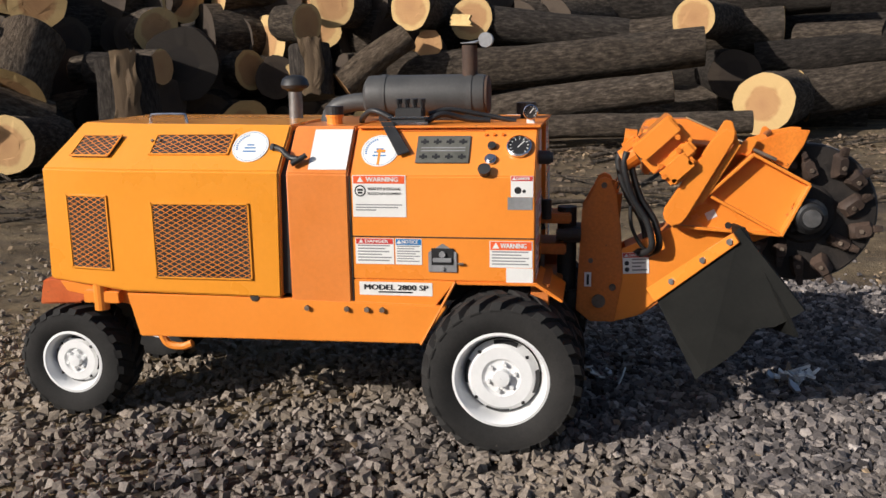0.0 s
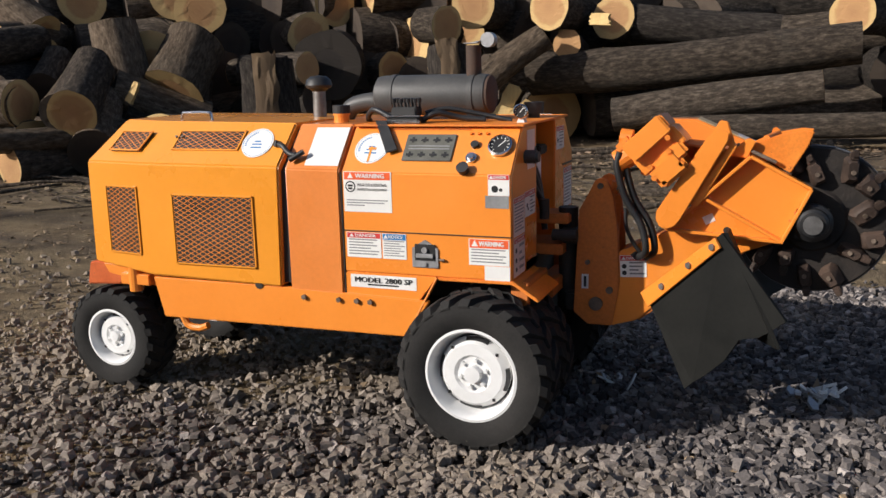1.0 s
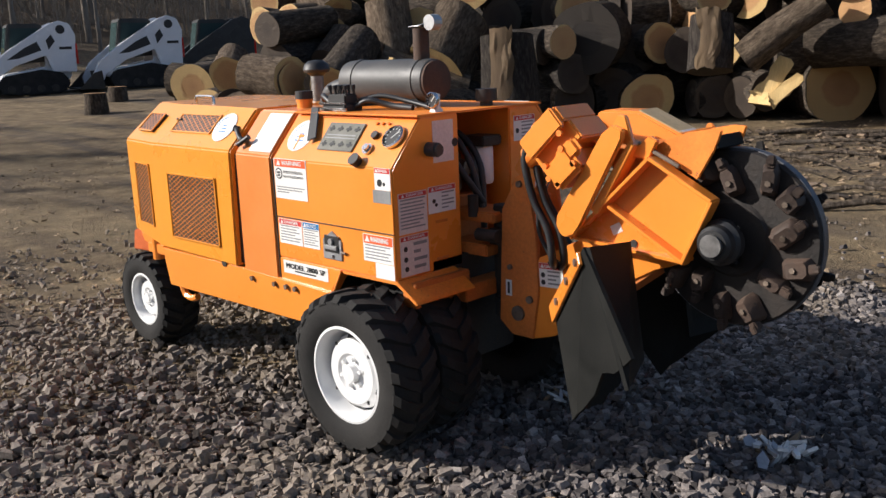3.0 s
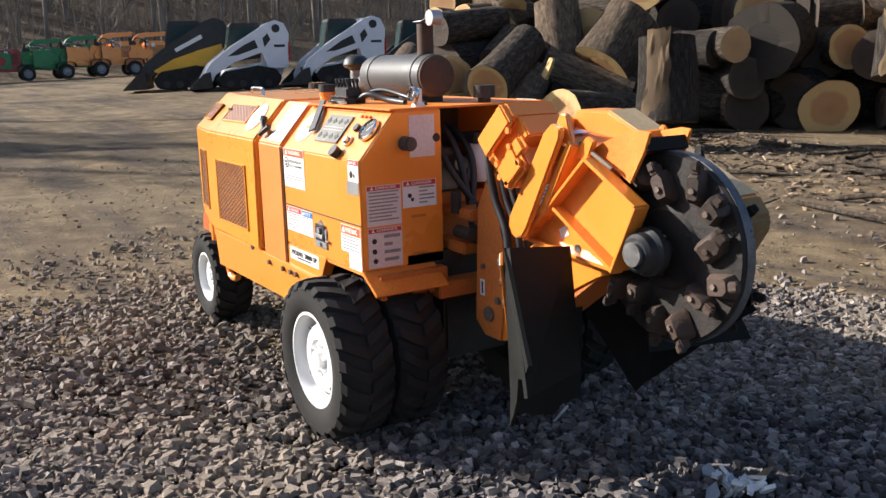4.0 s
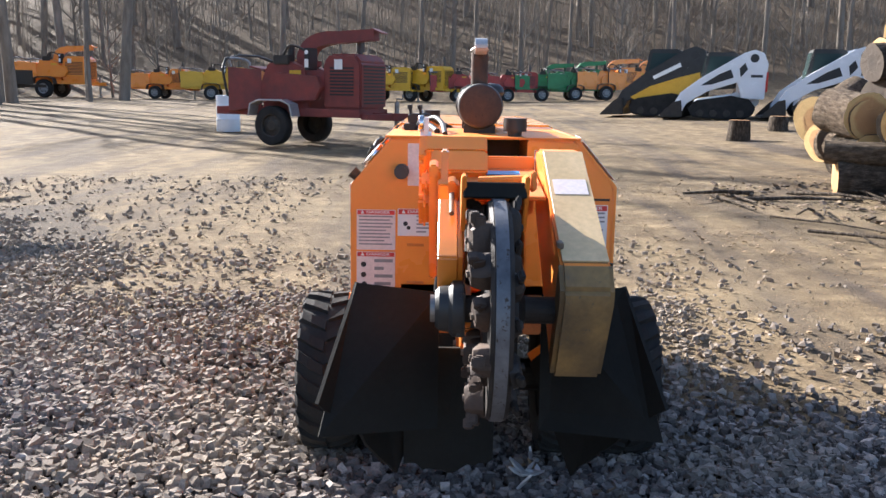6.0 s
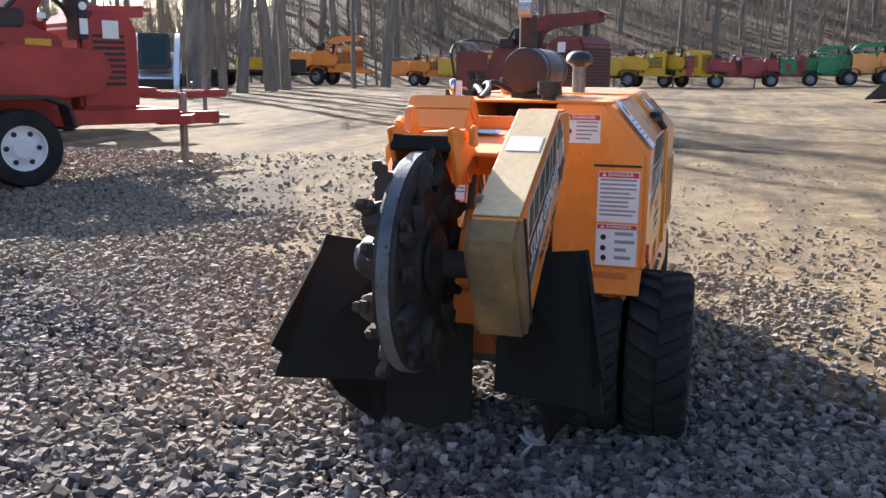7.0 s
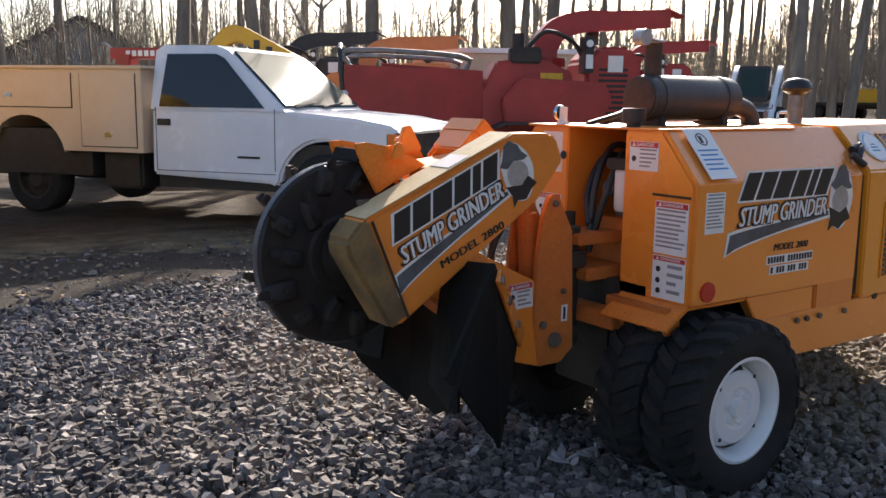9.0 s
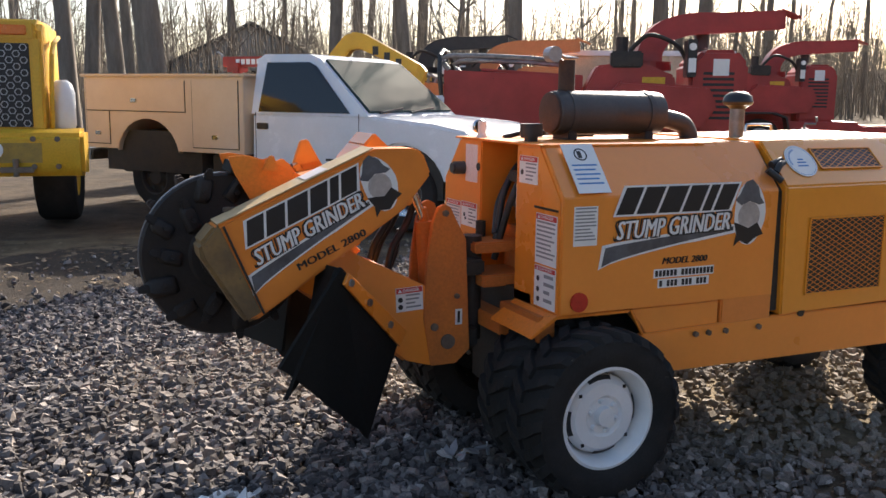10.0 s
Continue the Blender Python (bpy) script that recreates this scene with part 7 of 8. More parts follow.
            part("door_edge", joined(box(x0 - 0.008, x1 + 0.008, y - 0.003, y + 0.003, z0 - 0.010, z0, 0), box(x0 - 0.008, x0, y - 0.003, y + 0.003, z0, z1, 0), box(x1, x1 + 0.008, y - 0.003, y + 0.003, z0, z1, 0)), "dark", d)
            part("door_latch", box((x0 + x1) / 2 - 0.05, (x0 + x1) / 2 + 0.05, y, y + 0.02 * s, z0 + 0.10, z0 + 0.15, 0.006), "chrome", d)
    # dark boxes added below the bed for the shade under the truck
    part("undercarriage", joined(box(-4.6, -0.6, -0.55, 0.55, 0.38, 0.74, 0.02), box(-2.7, -2.2, -0.9, -0.4, 0.32, 0.72, 0.03), box(-2.9, -2.2, 0.4, 0.9, 0.32, 0.72, 0.03)), "dark", t)
    part("rear_bumper", box(-4.88, -4.70, -0.95, 0.95, 0.55, 0.70, 0.02), "steel", t)
    t.matrix_basis = at
    return t


def service_crane(at):
    """A folded red crane boom with its mast."""
    c = thing("service_crane", (0, 0, 0), "folded red service crane standing on the truck bed", "crane")
    part("mast", joined(rod((0, 0, 0), (0, 0, 0.45), 0.10, seg=16), box(-0.16, 0.16, -0.14, 0.14, 0.40, 0.58, 0.02)), "crimson", c)
    b = part("boom", joined(box(-0.3, 1.35, -0.09, 0.09, 0.50, 0.70, 0.012), box(1.2, 1.75, -0.07, 0.07, 0.52, 0.68, 0.012)), "crimson", c, "red crane boom")
    for i in range(7):
        for y0, y1 in ((0.091, 0.096), (-0.096, -0.091)):
            part("letter_bar", box(0.05 + 0.13 * i, 0.14 + 0.13 * i, y0, y1, 0.55, 0.65, 0), "sticker", b)
    part("hook_block", joined(box(-0.42, -0.3, -0.06, 0.06, 0.42, 0.72, 0.02), tube([(-0.36, 0, 0.70), (-0.5, 0, 0.78), (-0.55, 0, 0.66)], 0.03, 8)), "steel", c)
    c.matrix_basis = at
    return c


def chipper(at, paint, label, chute=True, size=1.0, panel=True, turn=0.0, rim="white", fender="black", tow=2.7, eng=(-0.05, 0.98), hop=-2.3):
    """A towed drum chipper: frame and tongue, engine, drum housing, feed hopper, curved discharge chute."""
    c = thing("wood_chipper", (0, 0, 0), label, "wood chipper", "parked chippers")
    e0, e1 = eng
    part("frame", joined(box(-2.2, 1.0, -0.55, -0.43, 0.55, 0.70, 0.01), box(-2.2, 1.0, 0.43, 0.55, 0.55, 0.70, 0.01), box(-2.2, -2.1, -0.5, 0.5, 0.55, 0.7, 0.01), box(0.9, 1.0, -0.5, 0.5, 0.55, 0.7, 0.01)), paint, c)
    part("tongue", joined(box(1.0, tow, -0.07, 0.07, 0.50, 0.64, 0.01), slab([(1.0, -0.5, 0.57), (1.15, -0.5, 0.57), (tow - 0.3, -0.05, 0.57), (tow - 0.4, -0.05, 0.57)], 0.1), slab([(1.0, 0.5, 0.57), (1.15, 0.5, 0.57), (tow - 0.3, 0.05, 0.57), (tow - 0.4, 0.05, 0.57)], 0.1)), paint, c, "tow tongue")
    part("hitch_ring", lathe([(0.05, -0.02), (0.08, -0.02), (0.08, 0.02), (0.05, 0.02)], (tow + 0.08, 0, 0.57), "z", 16, True), "steel", c)
    j = part("jack", joined(rod((tow - 0.35, 0.16, 0.05), (tow - 0.35, 0.16, 0.85), 0.045, seg=12), box(tow - 0.43, tow - 0.27, 0.08, 0.24, 0.0, 0.05, 0.01)), "steel", c, "tongue jack")
    part("jack_crank", tube([(tow - 0.35, 0.16, 0.85), (tow - 0.35, 0.16, 0.9), (tow - 0.23, 0.16, 0.9), (tow - 0.23, 0.16, 0.98)], 0.015, 6, 2), "steel", j)
    for s in (-1, 1):
        simple_wheel(c, -0.75, s * 0.72, 0.37, 0.22, s, rim)
        part("fender", prism([(-1.25, 0.55), (-1.20, 0.78), (-1.0, 0.86), (-0.5, 0.86), (-0.30, 0.78), (-0.25, 0.55), (-0.28, 0.55), (-0.33, 0.76), (-0.52, 0.83), (-0.98, 0.83), (-1.17, 0.76), (-1.22, 0.55)], s * 0.72 - 0.14, s * 0.72 + 0.14, 0.004), fender, c)
    e = part("engine_cover", bevelled(prism([(e0, 0.70), (e0, 1.55), (e0 + 0.15, 1.70), (e1 - 0.13, 1.70), (e1, 1.55), (e1, 0.70)], -0.50, 0.50, 0.0), 0.04), paint, c, "engine cover", 35)
    part("radiator_grille", joined(*[box(e1 + 0.003, e1 + 0.01, -0.40, 0.40, 0.80 + 0.06 * i, 0.83 + 0.06 * i, 0) for i in range(12)]), "ink", e)
    for y0, y1 in ((-0.508, -0.5), (0.5, 0.508)):
        part("side_louvre", joined(*[box(e0 + 0.15, e1 - 0.15, y0, y1, 0.95 + 0.06 * i, 0.98 + 0.06 * i, 0) for i in range(9)]), "ink", e)
    part("exhaust", joined(rod((e1 - 0.4, 0.2, 1.68), (e1 - 0.4, 0.2, 2.15), 0.045, seg=12), rod((e1 - 0.4, 0.2, 1.75), (e1 - 0.4, 0.2, 2.0), 0.08, seg=14)), "muffler", c)
    part("fuel_tank", box(-0.6, -0.08, 0.30, 0.54, 0.72, 1.30, 0.04), "black", c)
    part("drum_housing", bevelled(prism([(-1.15, 0.66), (-1.25, 1.1), (-1.05, 1.52), (-0.6, 1.58), (-0.2, 1.42), (-0.12, 1.0), (-0.15, 0.66)], -0.46, 0.30, 0), 0.02), paint, c, "drum housing", 35)
    part("belt_cover", bevelled(prism([(-0.95, 0.80), (-1.0, 1.1), (-0.8, 1.35), (0.15, 1.30), (0.25, 1.1), (0.1, 0.85)], -0.62, -0.47, 0), 0.02), paint, c, "belt cover", 35)
    hopper = part("feed_hopper", slab([(-1.2, -0.45, 0.72), (-1.2, 0.45, 0.72), (hop, 0.75, 0.62), (hop, -0.75, 0.62)], 0.03), paint, c, "flared feed hopper")
    for q in ([(-1.2, -0.45, 0.72), (hop, -0.75, 0.62), (hop, -0.75, 1.45), (-1.2, -0.45, 1.40)], [(-1.2, 0.45, 0.72), (hop, 0.75, 0.62), (hop, 0.75, 1.45), (-1.2, 0.45, 1.40)], [(-1.2, -0.45, 1.40), (-1.2, 0.45, 1.40), (hop + 0.4, 0.62, 1.46), (hop + 0.4, -0.62, 1.46)]):
        part("hopper_panel", slab(q, 0.03), paint, hopper)
    part("control_bar", tube([(hop, -0.78, 0.9), (hop - 0.05, -0.75, 1.6), (hop - 0.05, 0.75, 1.6), (hop, 0.78, 0.9)], 0.025, 8, 3), "black", c)
    for s in (-1, 1):
        part("hopper_rail", tube([(hop + 0.05, s * 0.74, 1.45), (hop + 0.05, s * 0.74, 1.60), (-1.45, s * 0.55, 1.56), (-1.40, s * 0.52, 1.42)], 0.03, 8, 3), "steel", hopper, "bright worn hand rail")
    part("hydraulic_block", joined(box(-0.9, -0.55, -0.50, -0.30, 1.50, 1.68, 0.02), rod((-0.75, -0.1, 1.55), (-0.75, -0.1, 1.85), 0.07, seg=12), tube([(-0.7, -0.45, 1.68), (-0.5, -0.5, 1.85), (-0.2, -0.45, 1.75), (-0.05, -0.4, 1.55)], 0.025, 8)), "dark", c)
    if panel:
        p = part("control_panel", box(-0.10, 0.0, -0.66, -0.36, 1.40, 1.80, 0.01), "ink", c, "dark control panel")
        part("yellow_sticker", box(-0.55, -0.30, -0.470, -0.462, 1.12, 1.40, 0), "yellow", p)
        part("white_sticker", box(e0 + 0.25, e0 + 0.42, -0.512, -0.509, 1.42, 1.60, 0), "sticker", p)
        part("dial", joined(rod((-0.05, -0.662, 1.72), (-0.05, -0.668, 1.72), 0.04, seg=14), box(-0.09, -0.01, -0.668, -0.66, 1.45, 1.6, 0)), "sticker", p)
    if chute:
        line = curve_points([(-0.45, 0, 1.48), (-0.44, 0, 1.70), (-0.30, 0, 1.90), (0.0, 0, 2.0), (0.35, 0, 2.02), (1.05, 0, 2.06)], 6)
        bm = bmesh.new()
        rings = []
        for i, q in enumerate(line):
            d = (line[min(i + 1, len(line) - 1)] - line[max(i - 1, 0)]).normalized()
            u, v = Vector((0, 1, 0)), d.cross(Vector((0, 1, 0)))
            w = 0.15 - 0.05 * i / len(line)
            rings.append([bm.verts.new(q + a * w * u + b * w * v) for a, b in ((-1, -1), (1, -1), (1, 1), (-1, 1))])
        for a, b in zip(rings, rings[1:]):
            for k in range(4):
                bm.faces.new((a[k], a[(k + 1) % 4], b[(k + 1) % 4], b[k]))
        bm.faces.new(rings[0])
        bm.faces.new(rings[-1])
        swing = Matrix.Translation((-0.45, 0, 0)) @ Matrix.Rotation(radians(turn), 4, "Z") @ Matrix.Translation((0.45, 0, 0))
        ch = part("discharge_chute", moved(bevelled(bm, 0.01, 1), swing), paint, c, "curved discharge chute", 35)
        part("deflector", moved(slab([(1.0, -0.12, 2.17), (1.0, 0.12, 2.17), (1.22, 0.12, 2.08), (1.22, -0.12, 2.08)], 0.02), swing), paint, ch)
        part("chute_collar", lathe([(0.20, 1.48), (0.27, 1.48), (0.27, 1.58), (0.20, 1.58)], (-0.45, 0, 0), "z", 24, True), paint, ch)
    c.matrix_basis = at @ Matrix.Diagonal((size, size, size, 1))
    return c


def skid_steer(at, paint, cab_paint, label, arms=None, panel=None):
    """A compact track loader with raised lift arms and a bucket."""
    c = thing("skid_steer", (0, 0, 0), label, "skid steer", "parked loaders")
    for s in (-1, 1):
        tr = part("track", bevelled(prism([(-0.95, 0.12), (-1.05, 0.35), (-0.85, 0.62), (-0.3, 0.72), (0.75, 0.55), (0.98, 0.30), (0.85, 0.06), (0.4, 0.0), (-0.7, 0.0)], s * 0.78 - 0.17, s * 0.78 + 0.17, 0), 0.03), "rubber", c, "black rubber track")
        for x in (-0.6, -0.2, 0.2, 0.6):
            part("roller", rod((x, s * 0.79, 0.17), (x, s * 0.965, 0.17), 0.11, seg=14), "dark", tr)
        part("lift_arm", prism([(-1.28, 0.62), (-1.34, 1.70), (-1.20, 2.02), (-0.92, 2.12), (-0.62, 2.02), (0.55, 1.30), (1.20, 0.80), (1.45, 0.35), (1.42, 0.14), (1.18, 0.14), (1.02, 0.46), (0.40, 0.84), (-0.45, 1.12), (-0.62, 0.62)], s * 0.72 - 0.09, s * 0.72 + 0.09, 0.02), arms or paint, c, "lift arm", 35)
        part("arm_opening", joined(prism([(-0.35, 1.27), (0.30, 1.05), (0.62, 1.02), (0.10, 1.36), (-0.25, 1.52)], s * 0.812 - 0.004, s * 0.812 + 0.004, 0), prism([(-0.55, 1.28), (-0.75, 1.52), (-0.66, 1.72), (-0.50, 1.55)], s * 0.812 - 0.004, s * 0.812 + 0.004, 0), rod((-0.93, s * 0.806, 1.86), (-0.93, s * 0.818, 1.86), 0.13, seg=16)), "ink", c, "dark openings of the lift arm")
    part("body", prism([(-1.15, 0.45), (-1.20, 1.30), (-1.05, 1.45), (-0.45, 1.45), (-0.45, 0.80), (0.75, 0.60), (0.80, 0.35), (-0.9, 0.30)], -0.58, 0.58, 0.03), paint, c, "engine body", 35)
    if panel:
        for s in (-1, 1):
            part("side_panel", prism([(-1.15, 0.70), (-1.10, 1.35), (-0.45, 1.18), (0.35, 0.92), (0.95, 0.58), (0.80, 0.50), (0.0, 0.62)], s * 0.84 - 0.02, s * 0.84 + 0.02, 0.01), panel, c)
            part("letter_bar", prism([(-0.55, 1.52), (0.25, 1.12), (0.30, 1.22), (-0.50, 1.63)], s * 0.815 - 0.004, s * 0.815 + 0.004, 0), "sticker", c)
    part("rear_grille", joined(*[box(-1.215, -1.20, -0.40, 0.40, 0.75 + 0.06 * i, 0.78 + 0.06 * i, 0) for i in range(8)]), "ink", c)
    for s in (-1, 1):
        part("tail_light", box(-1.36, -1.29, s * 0.72 - 0.08, s * 0.72 + 0.08, 0.85, 1.45, 0.01), "tail", c)
    cab = part("cab", prism([(-0.50, 0.95), (-0.52, 1.95), (-0.40, 2.05), (0.45, 2.05), (0.62, 1.15), (0.62, 0.85)], -0.50, 0.50, 0.03), cab_paint, c, "closed operator cab", 35)
    for s in (-1, 1):
        part("cab_window", slab([(-0.38, s * 0.505, 1.35), (0.48, s * 0.505, 1.35), (0.38, s * 0.505, 1.92), (-0.38, s * 0.505, 1.92)], 0.02, 0), "screen", cab, "greenish cab window")
    part("front_window", slab([(0.635, -0.40, 1.05), (0.635, 0.40, 1.05), (0.475, 0.40, 1.95), (0.475, -0.40, 1.95)], 0.02, 0), "screen", cab)
    part("bucket", joined(slab([(1.2, -0.95, 0.55), (1.2, 0.95, 0.55), (1.15, 0.95, 0.08), (1.15, -0.95, 0.08)], 0.04), slab([(1.15, -0.95, 0.06), (1.15, 0.95, 0.06), (1.85, 0.95, 0.04), (1.85, -0.95, 0.04)], 0.04), prism([(1.15, 0.08), (1.2, 0.55), (1.4, 0.5), (1.85, 0.05)], -0.96, -0.92, 0), prism([(1.15, 0.08), (1.2, 0.55), (1.4, 0.5), (1.85, 0.05)], 0.92, 0.96, 0)), "dark", c, "dark steel bucket")
    for s in (-1, 1):
        part("side_mark", box(-1.2, -0.85, s * 0.812 - 0.003, s * 0.812 + 0.003, 1.28, 1.36, 0), "ink", c)
    c.matrix_basis = at
    return c


def wheel_loader(at):
    """The rear end of a yellow wheel loader: grille, counterweight, cab."""
    c = thing("wheel_loader", (0, 0, 0), "yellow wheel loader with a black honeycomb grille", "loader")
    part("engine_cover", prism([(0.0, 0.95), (0.02, 2.15), (-0.1, 2.25), (-1.3, 2.25), (-1.35, 0.95)], -0.72, 0.72, 0.05), "yellow", c, "yellow engine cover", 35)
    g = part("grille", box(0.0, 0.03, -0.60, 0.60, 1.15, 2.0, 0.01), "ink", c, "black honeycomb grille")
    cells = []
    for i in range(9):
        for k in range(13):
            y, z = -0.55 + 0.137 * i + (0.068 if k % 2 else 0), 1.19 + 0.064 * k
            if y < 0.58:
                cells.append(lathe([(0.030, 0.03), (0.039, 0.03), (0.039, 0.05), (0.030, 0.05)], (0, y, z), "x", 6, True))
    part("grille_mesh", joined(*cells), "rag", g)
    part("light_bar", joined(box(0.0, 0.05, -0.66, 0.66, 2.03, 2.22, 0.02)), "yellow", c)
    for s in (-1, 1):
        part("tail_light", box(0.05, 0.07, s * 0.45 - 0.14, s * 0.45 + 0.14, 2.08, 2.18, 0.01), "amber", c)
        part("grab_rail", tube([(-0.1, s * 0.76, 1.0), (-0.1, s * 0.80, 1.9), (-0.7, s * 0.80, 2.1)], 0.025, 8, 3), "yellow", c)
        simple_wheel(c, -1.35, s * 0.66, 0.58, 0.45, s, "yellow", 0.5)
    part("counterweight", prism([(-0.2, 0.62), (0.22, 0.66), (0.28, 0.80), (0.28, 1.08), (0.18, 1.13), (-0.3, 1.13)], -1.10, 1.10, 0.04), "yellow", c, "heavy yellow counterweight", 35)
    recess = part("counterweight_recess", box(0.276, 0.284, -0.70, 0.70, 0.80, 1.0, 0.0), "dirty_yellow", c, "dark mottled recessed panel")
    for y in (-0.85, -0.62, 0.62, 0.85):
        for z in (0.76, 1.04):
            part("bolt_head", rod((0.27, y, z), (0.295, y, z), 0.028, seg=10), "rusty", c)
    part("tow_pin", joined(box(0.284, 0.33, 0.30, 0.62, 0.70, 0.76, 0.01), rod((0.30, 0.45, 0.66), (0.30, 0.45, 0.84), 0.03, seg=12)), "rusty", c)
    part("washer_tank", lathe([(0.001, 1.12), (0.11, 1.12), (0.13, 1.16), (0.13, 1.50), (0.10, 1.60), (0.05, 1.64), (0.001, 1.64)], (-0.28, 0.86, 0), "z", 20), "white", c, "white plastic tank beside the grille", 40)
    for s in (-1, 1):
        part("grille_post", box(-0.02, 0.045, s * 0.66 - 0.06, s * 0.66 + 0.06, 1.12, 2.05, 0.02), "yellow", c)
    part("round_lamp", rod((0.28, 0.25, 0.93), (0.30, 0.25, 0.93), 0.09, seg=20), "sticker", c)
    c.matrix_basis = at
    return c


def on_ground(x, y, yaw, lift=0.0):
    return pose(x, y, rise(x, y) + lift, 0, 0, yaw)


TR = pose(-2.67, -5.88, -0.07, 0, 0, 127)
service_truck(TR)
service_crane(TR @ pose(-2.75, -0.35, 1.42, 0, 0, 0) @ Matrix.Scale(0.62, 4))
wheel_loader(on_ground(2.14, -6.50, 82) @ Matrix.Scale(0.95, 4))
chipper(on_ground(-6.66, -6.74, 150), "crimson", "red towed wood chipper with a curved chute and a yellow sticker", True, 1.2, True, 3, tow=1.75, eng=(-0.05, 0.58), hop=-2.72)
chipper(on_ground(-13.7, -11.8, 150), "crimson", "red towed wood chipper parked behind another", True, 1.2, True, 3, eng=(-0.05, 0.6))
chipper(on_ground(-6.9, -12.1, 150), "salmon", "faded orange wood chipper with a curved chute", True, 1.15, True, 0)
chipper(on_ground(-7.6, -16.6, 150), "black", "black wood chipper standing behind the others", True, 1.3, True, 0)
chipper(on_ground(-15.2, -2.05, 66), "rustred", "dull red chipper with a boxy engine and grey fenders", True, 1.05, True, 0, rim="dark", fender="rag", tow=1.75, eng=(0.2, 1.0), hop=-1.75)
skid_steer(on_ground(-26.1, 9.05, 256), "truckwhite", "black", "white compact track loader with lift arms and a dark cab")
skid_steer(on_ground(-24.6, 11.75, 256), "truckwhite", "black", "white compact track loader with lift arms and a dark cab")
skid_steer(on_ground(-28.6, 7.9, 250) @ Matrix.Scale(1.1, 4), "yellow", "black", "yellow and black skid steer loader", "black", "yellow")
skid_steer(on_ground(-25.4, 15.0, 250), "dark", "black", "dark skid steer loader behind the log pile", "black")
skid_steer(on_ground(-29.8, -20.95, 30) @ Matrix.Scale(1.2, 4), "truckwhite", "black", "white skid steer loader with a dark glazed cab")
ROW = ((1.9, 95, "crimson", "red chipper in the far row", False, 1.15), (5.0, 92, "crimson", "red chipper in the far row", False, 1.1), (7.2, 88, "green", "green chipper with a pale chute in the far row", True, 1.1), (9.2, 95, "green", "green chipper with a pale chute in the far row", True, 1.15),
       (11.2, 92, "orange", "orange chipper in the far row", True, 1.2), (13.2, 90, "orange", "orange chipper in the far row", True, 1.2), (-0.6, 60, "yellow", "yellow chipper in the far row", False, 1.3), (-3.0, 80, "yellow", "yellow chipper in the far row", False, 1.25),
       (-6.5, 100, "rustred", "dull red chipper in the far row", False, 1.2), (-10.0, 80, "salmon", "faded orange chipper in the far row", True, 1.2), (-13.5, 95, "yellow", "yellow chipper in the far row", False, 1.2), (-17.0, 85, "orange", "orange-red chipper in the far row", False, 1.1), (-23.5, 85, "orange", "large orange chipper in the far row", True, 1.5))
for y, yaw, paint, words, chute, size in ROW:
    chipper(on_ground(-55.0, y, yaw), paint, words, chute, size, True, 0, rim="greyink", tow=1.6)


def flat_trailer(at):
    c = thing("flatbed_trailer", (0, 0, 0), "long dark flatbed trailer parked by the woods", "trailer")
    part("deck", joined(box(-4, 3, -1.2, 1.2, 0.85, 1.0, 0.02), box(-4, 3, -0.5, -0.35, 0.65, 0.85, 0.01), box(-4, 3, 0.35, 0.5, 0.65, 0.85, 0.01)), "dark", c)
    part("headboard", box(2.9, 3.0, -1.2, 1.2, 1.0, 1.6, 0.02), "dark", c)
    for x in (-2.8, -1.8):
        for s in (-1, 1):
            simple_wheel(c, x, s * 1.05, 0.42, 0.28, s, "dark")
    part("tongue", box(3.0, 4.6, -0.08, 0.08, 0.7, 0.85, 0.01), "dark", c)
    c.matrix_basis = at


def crate(at, paint, words):
    c = thing("equipment_box", (0, 0, 0), words, "box")
    part("body", box(-0.7, 0.7, -0.5, 0.5, 0, 0.65, 0.03), paint, c)
    part("lid", box(-0.73, 0.73, -0.53, 0.53, 0.65, 0.72, 0.02), paint, c)
    c.matrix_basis = at


def chip_truck(at):
    """A cream box body on a truck chassis, its top edge white."""
    c = thing("chip_truck", (0, 0, 0), "tan chip truck body with a white top rail", "truck")
    part("box_body", box(-2.2, 2.2, -1.05, 1.05, 0.85, 2.0, 0.02), "tan", c, "tan steel box body")
    part("top_rail", joined(box(-2.25, 2.25, -1.10, -0.98, 2.0, 2.09, 0.01), box(-2.25, 2.25, 0.98, 1.10, 2.0, 2.09, 0.01), box(-2.25, -2.12, -0.98, 0.98, 2.0, 2.09, 0.01), box(2.12, 2.25, -0.98, 0.98, 2.0, 2.09, 0.01)), "white", c, "white top rail")
    for s in (-1, 1):
        for x in (-1.7, -0.85, 0.85, 1.7):
            part("stake", box(x - 0.04, x + 0.04, s * 1.075 - 0.03, s * 1.075 + 0.03, 0.85, 2.0, 0.005), "tan", c)
        part("side_hatch", box(-0.45, 0.35, s * 1.056 - 0.008, s * 1.056 + 0.008, 1.10, 1.65, 0.004), "dark", c, "dark open side hatch")
        for x in (-1.3, -0.35):
            simple_wheel(c, x, s * 0.86, 0.42, 0.26, s, "dark")
    part("chassis", box(-2.2, 2.4, -0.45, 0.45, 0.55, 0.84, 0.01), "dark", c)
    c.matrix_basis = at


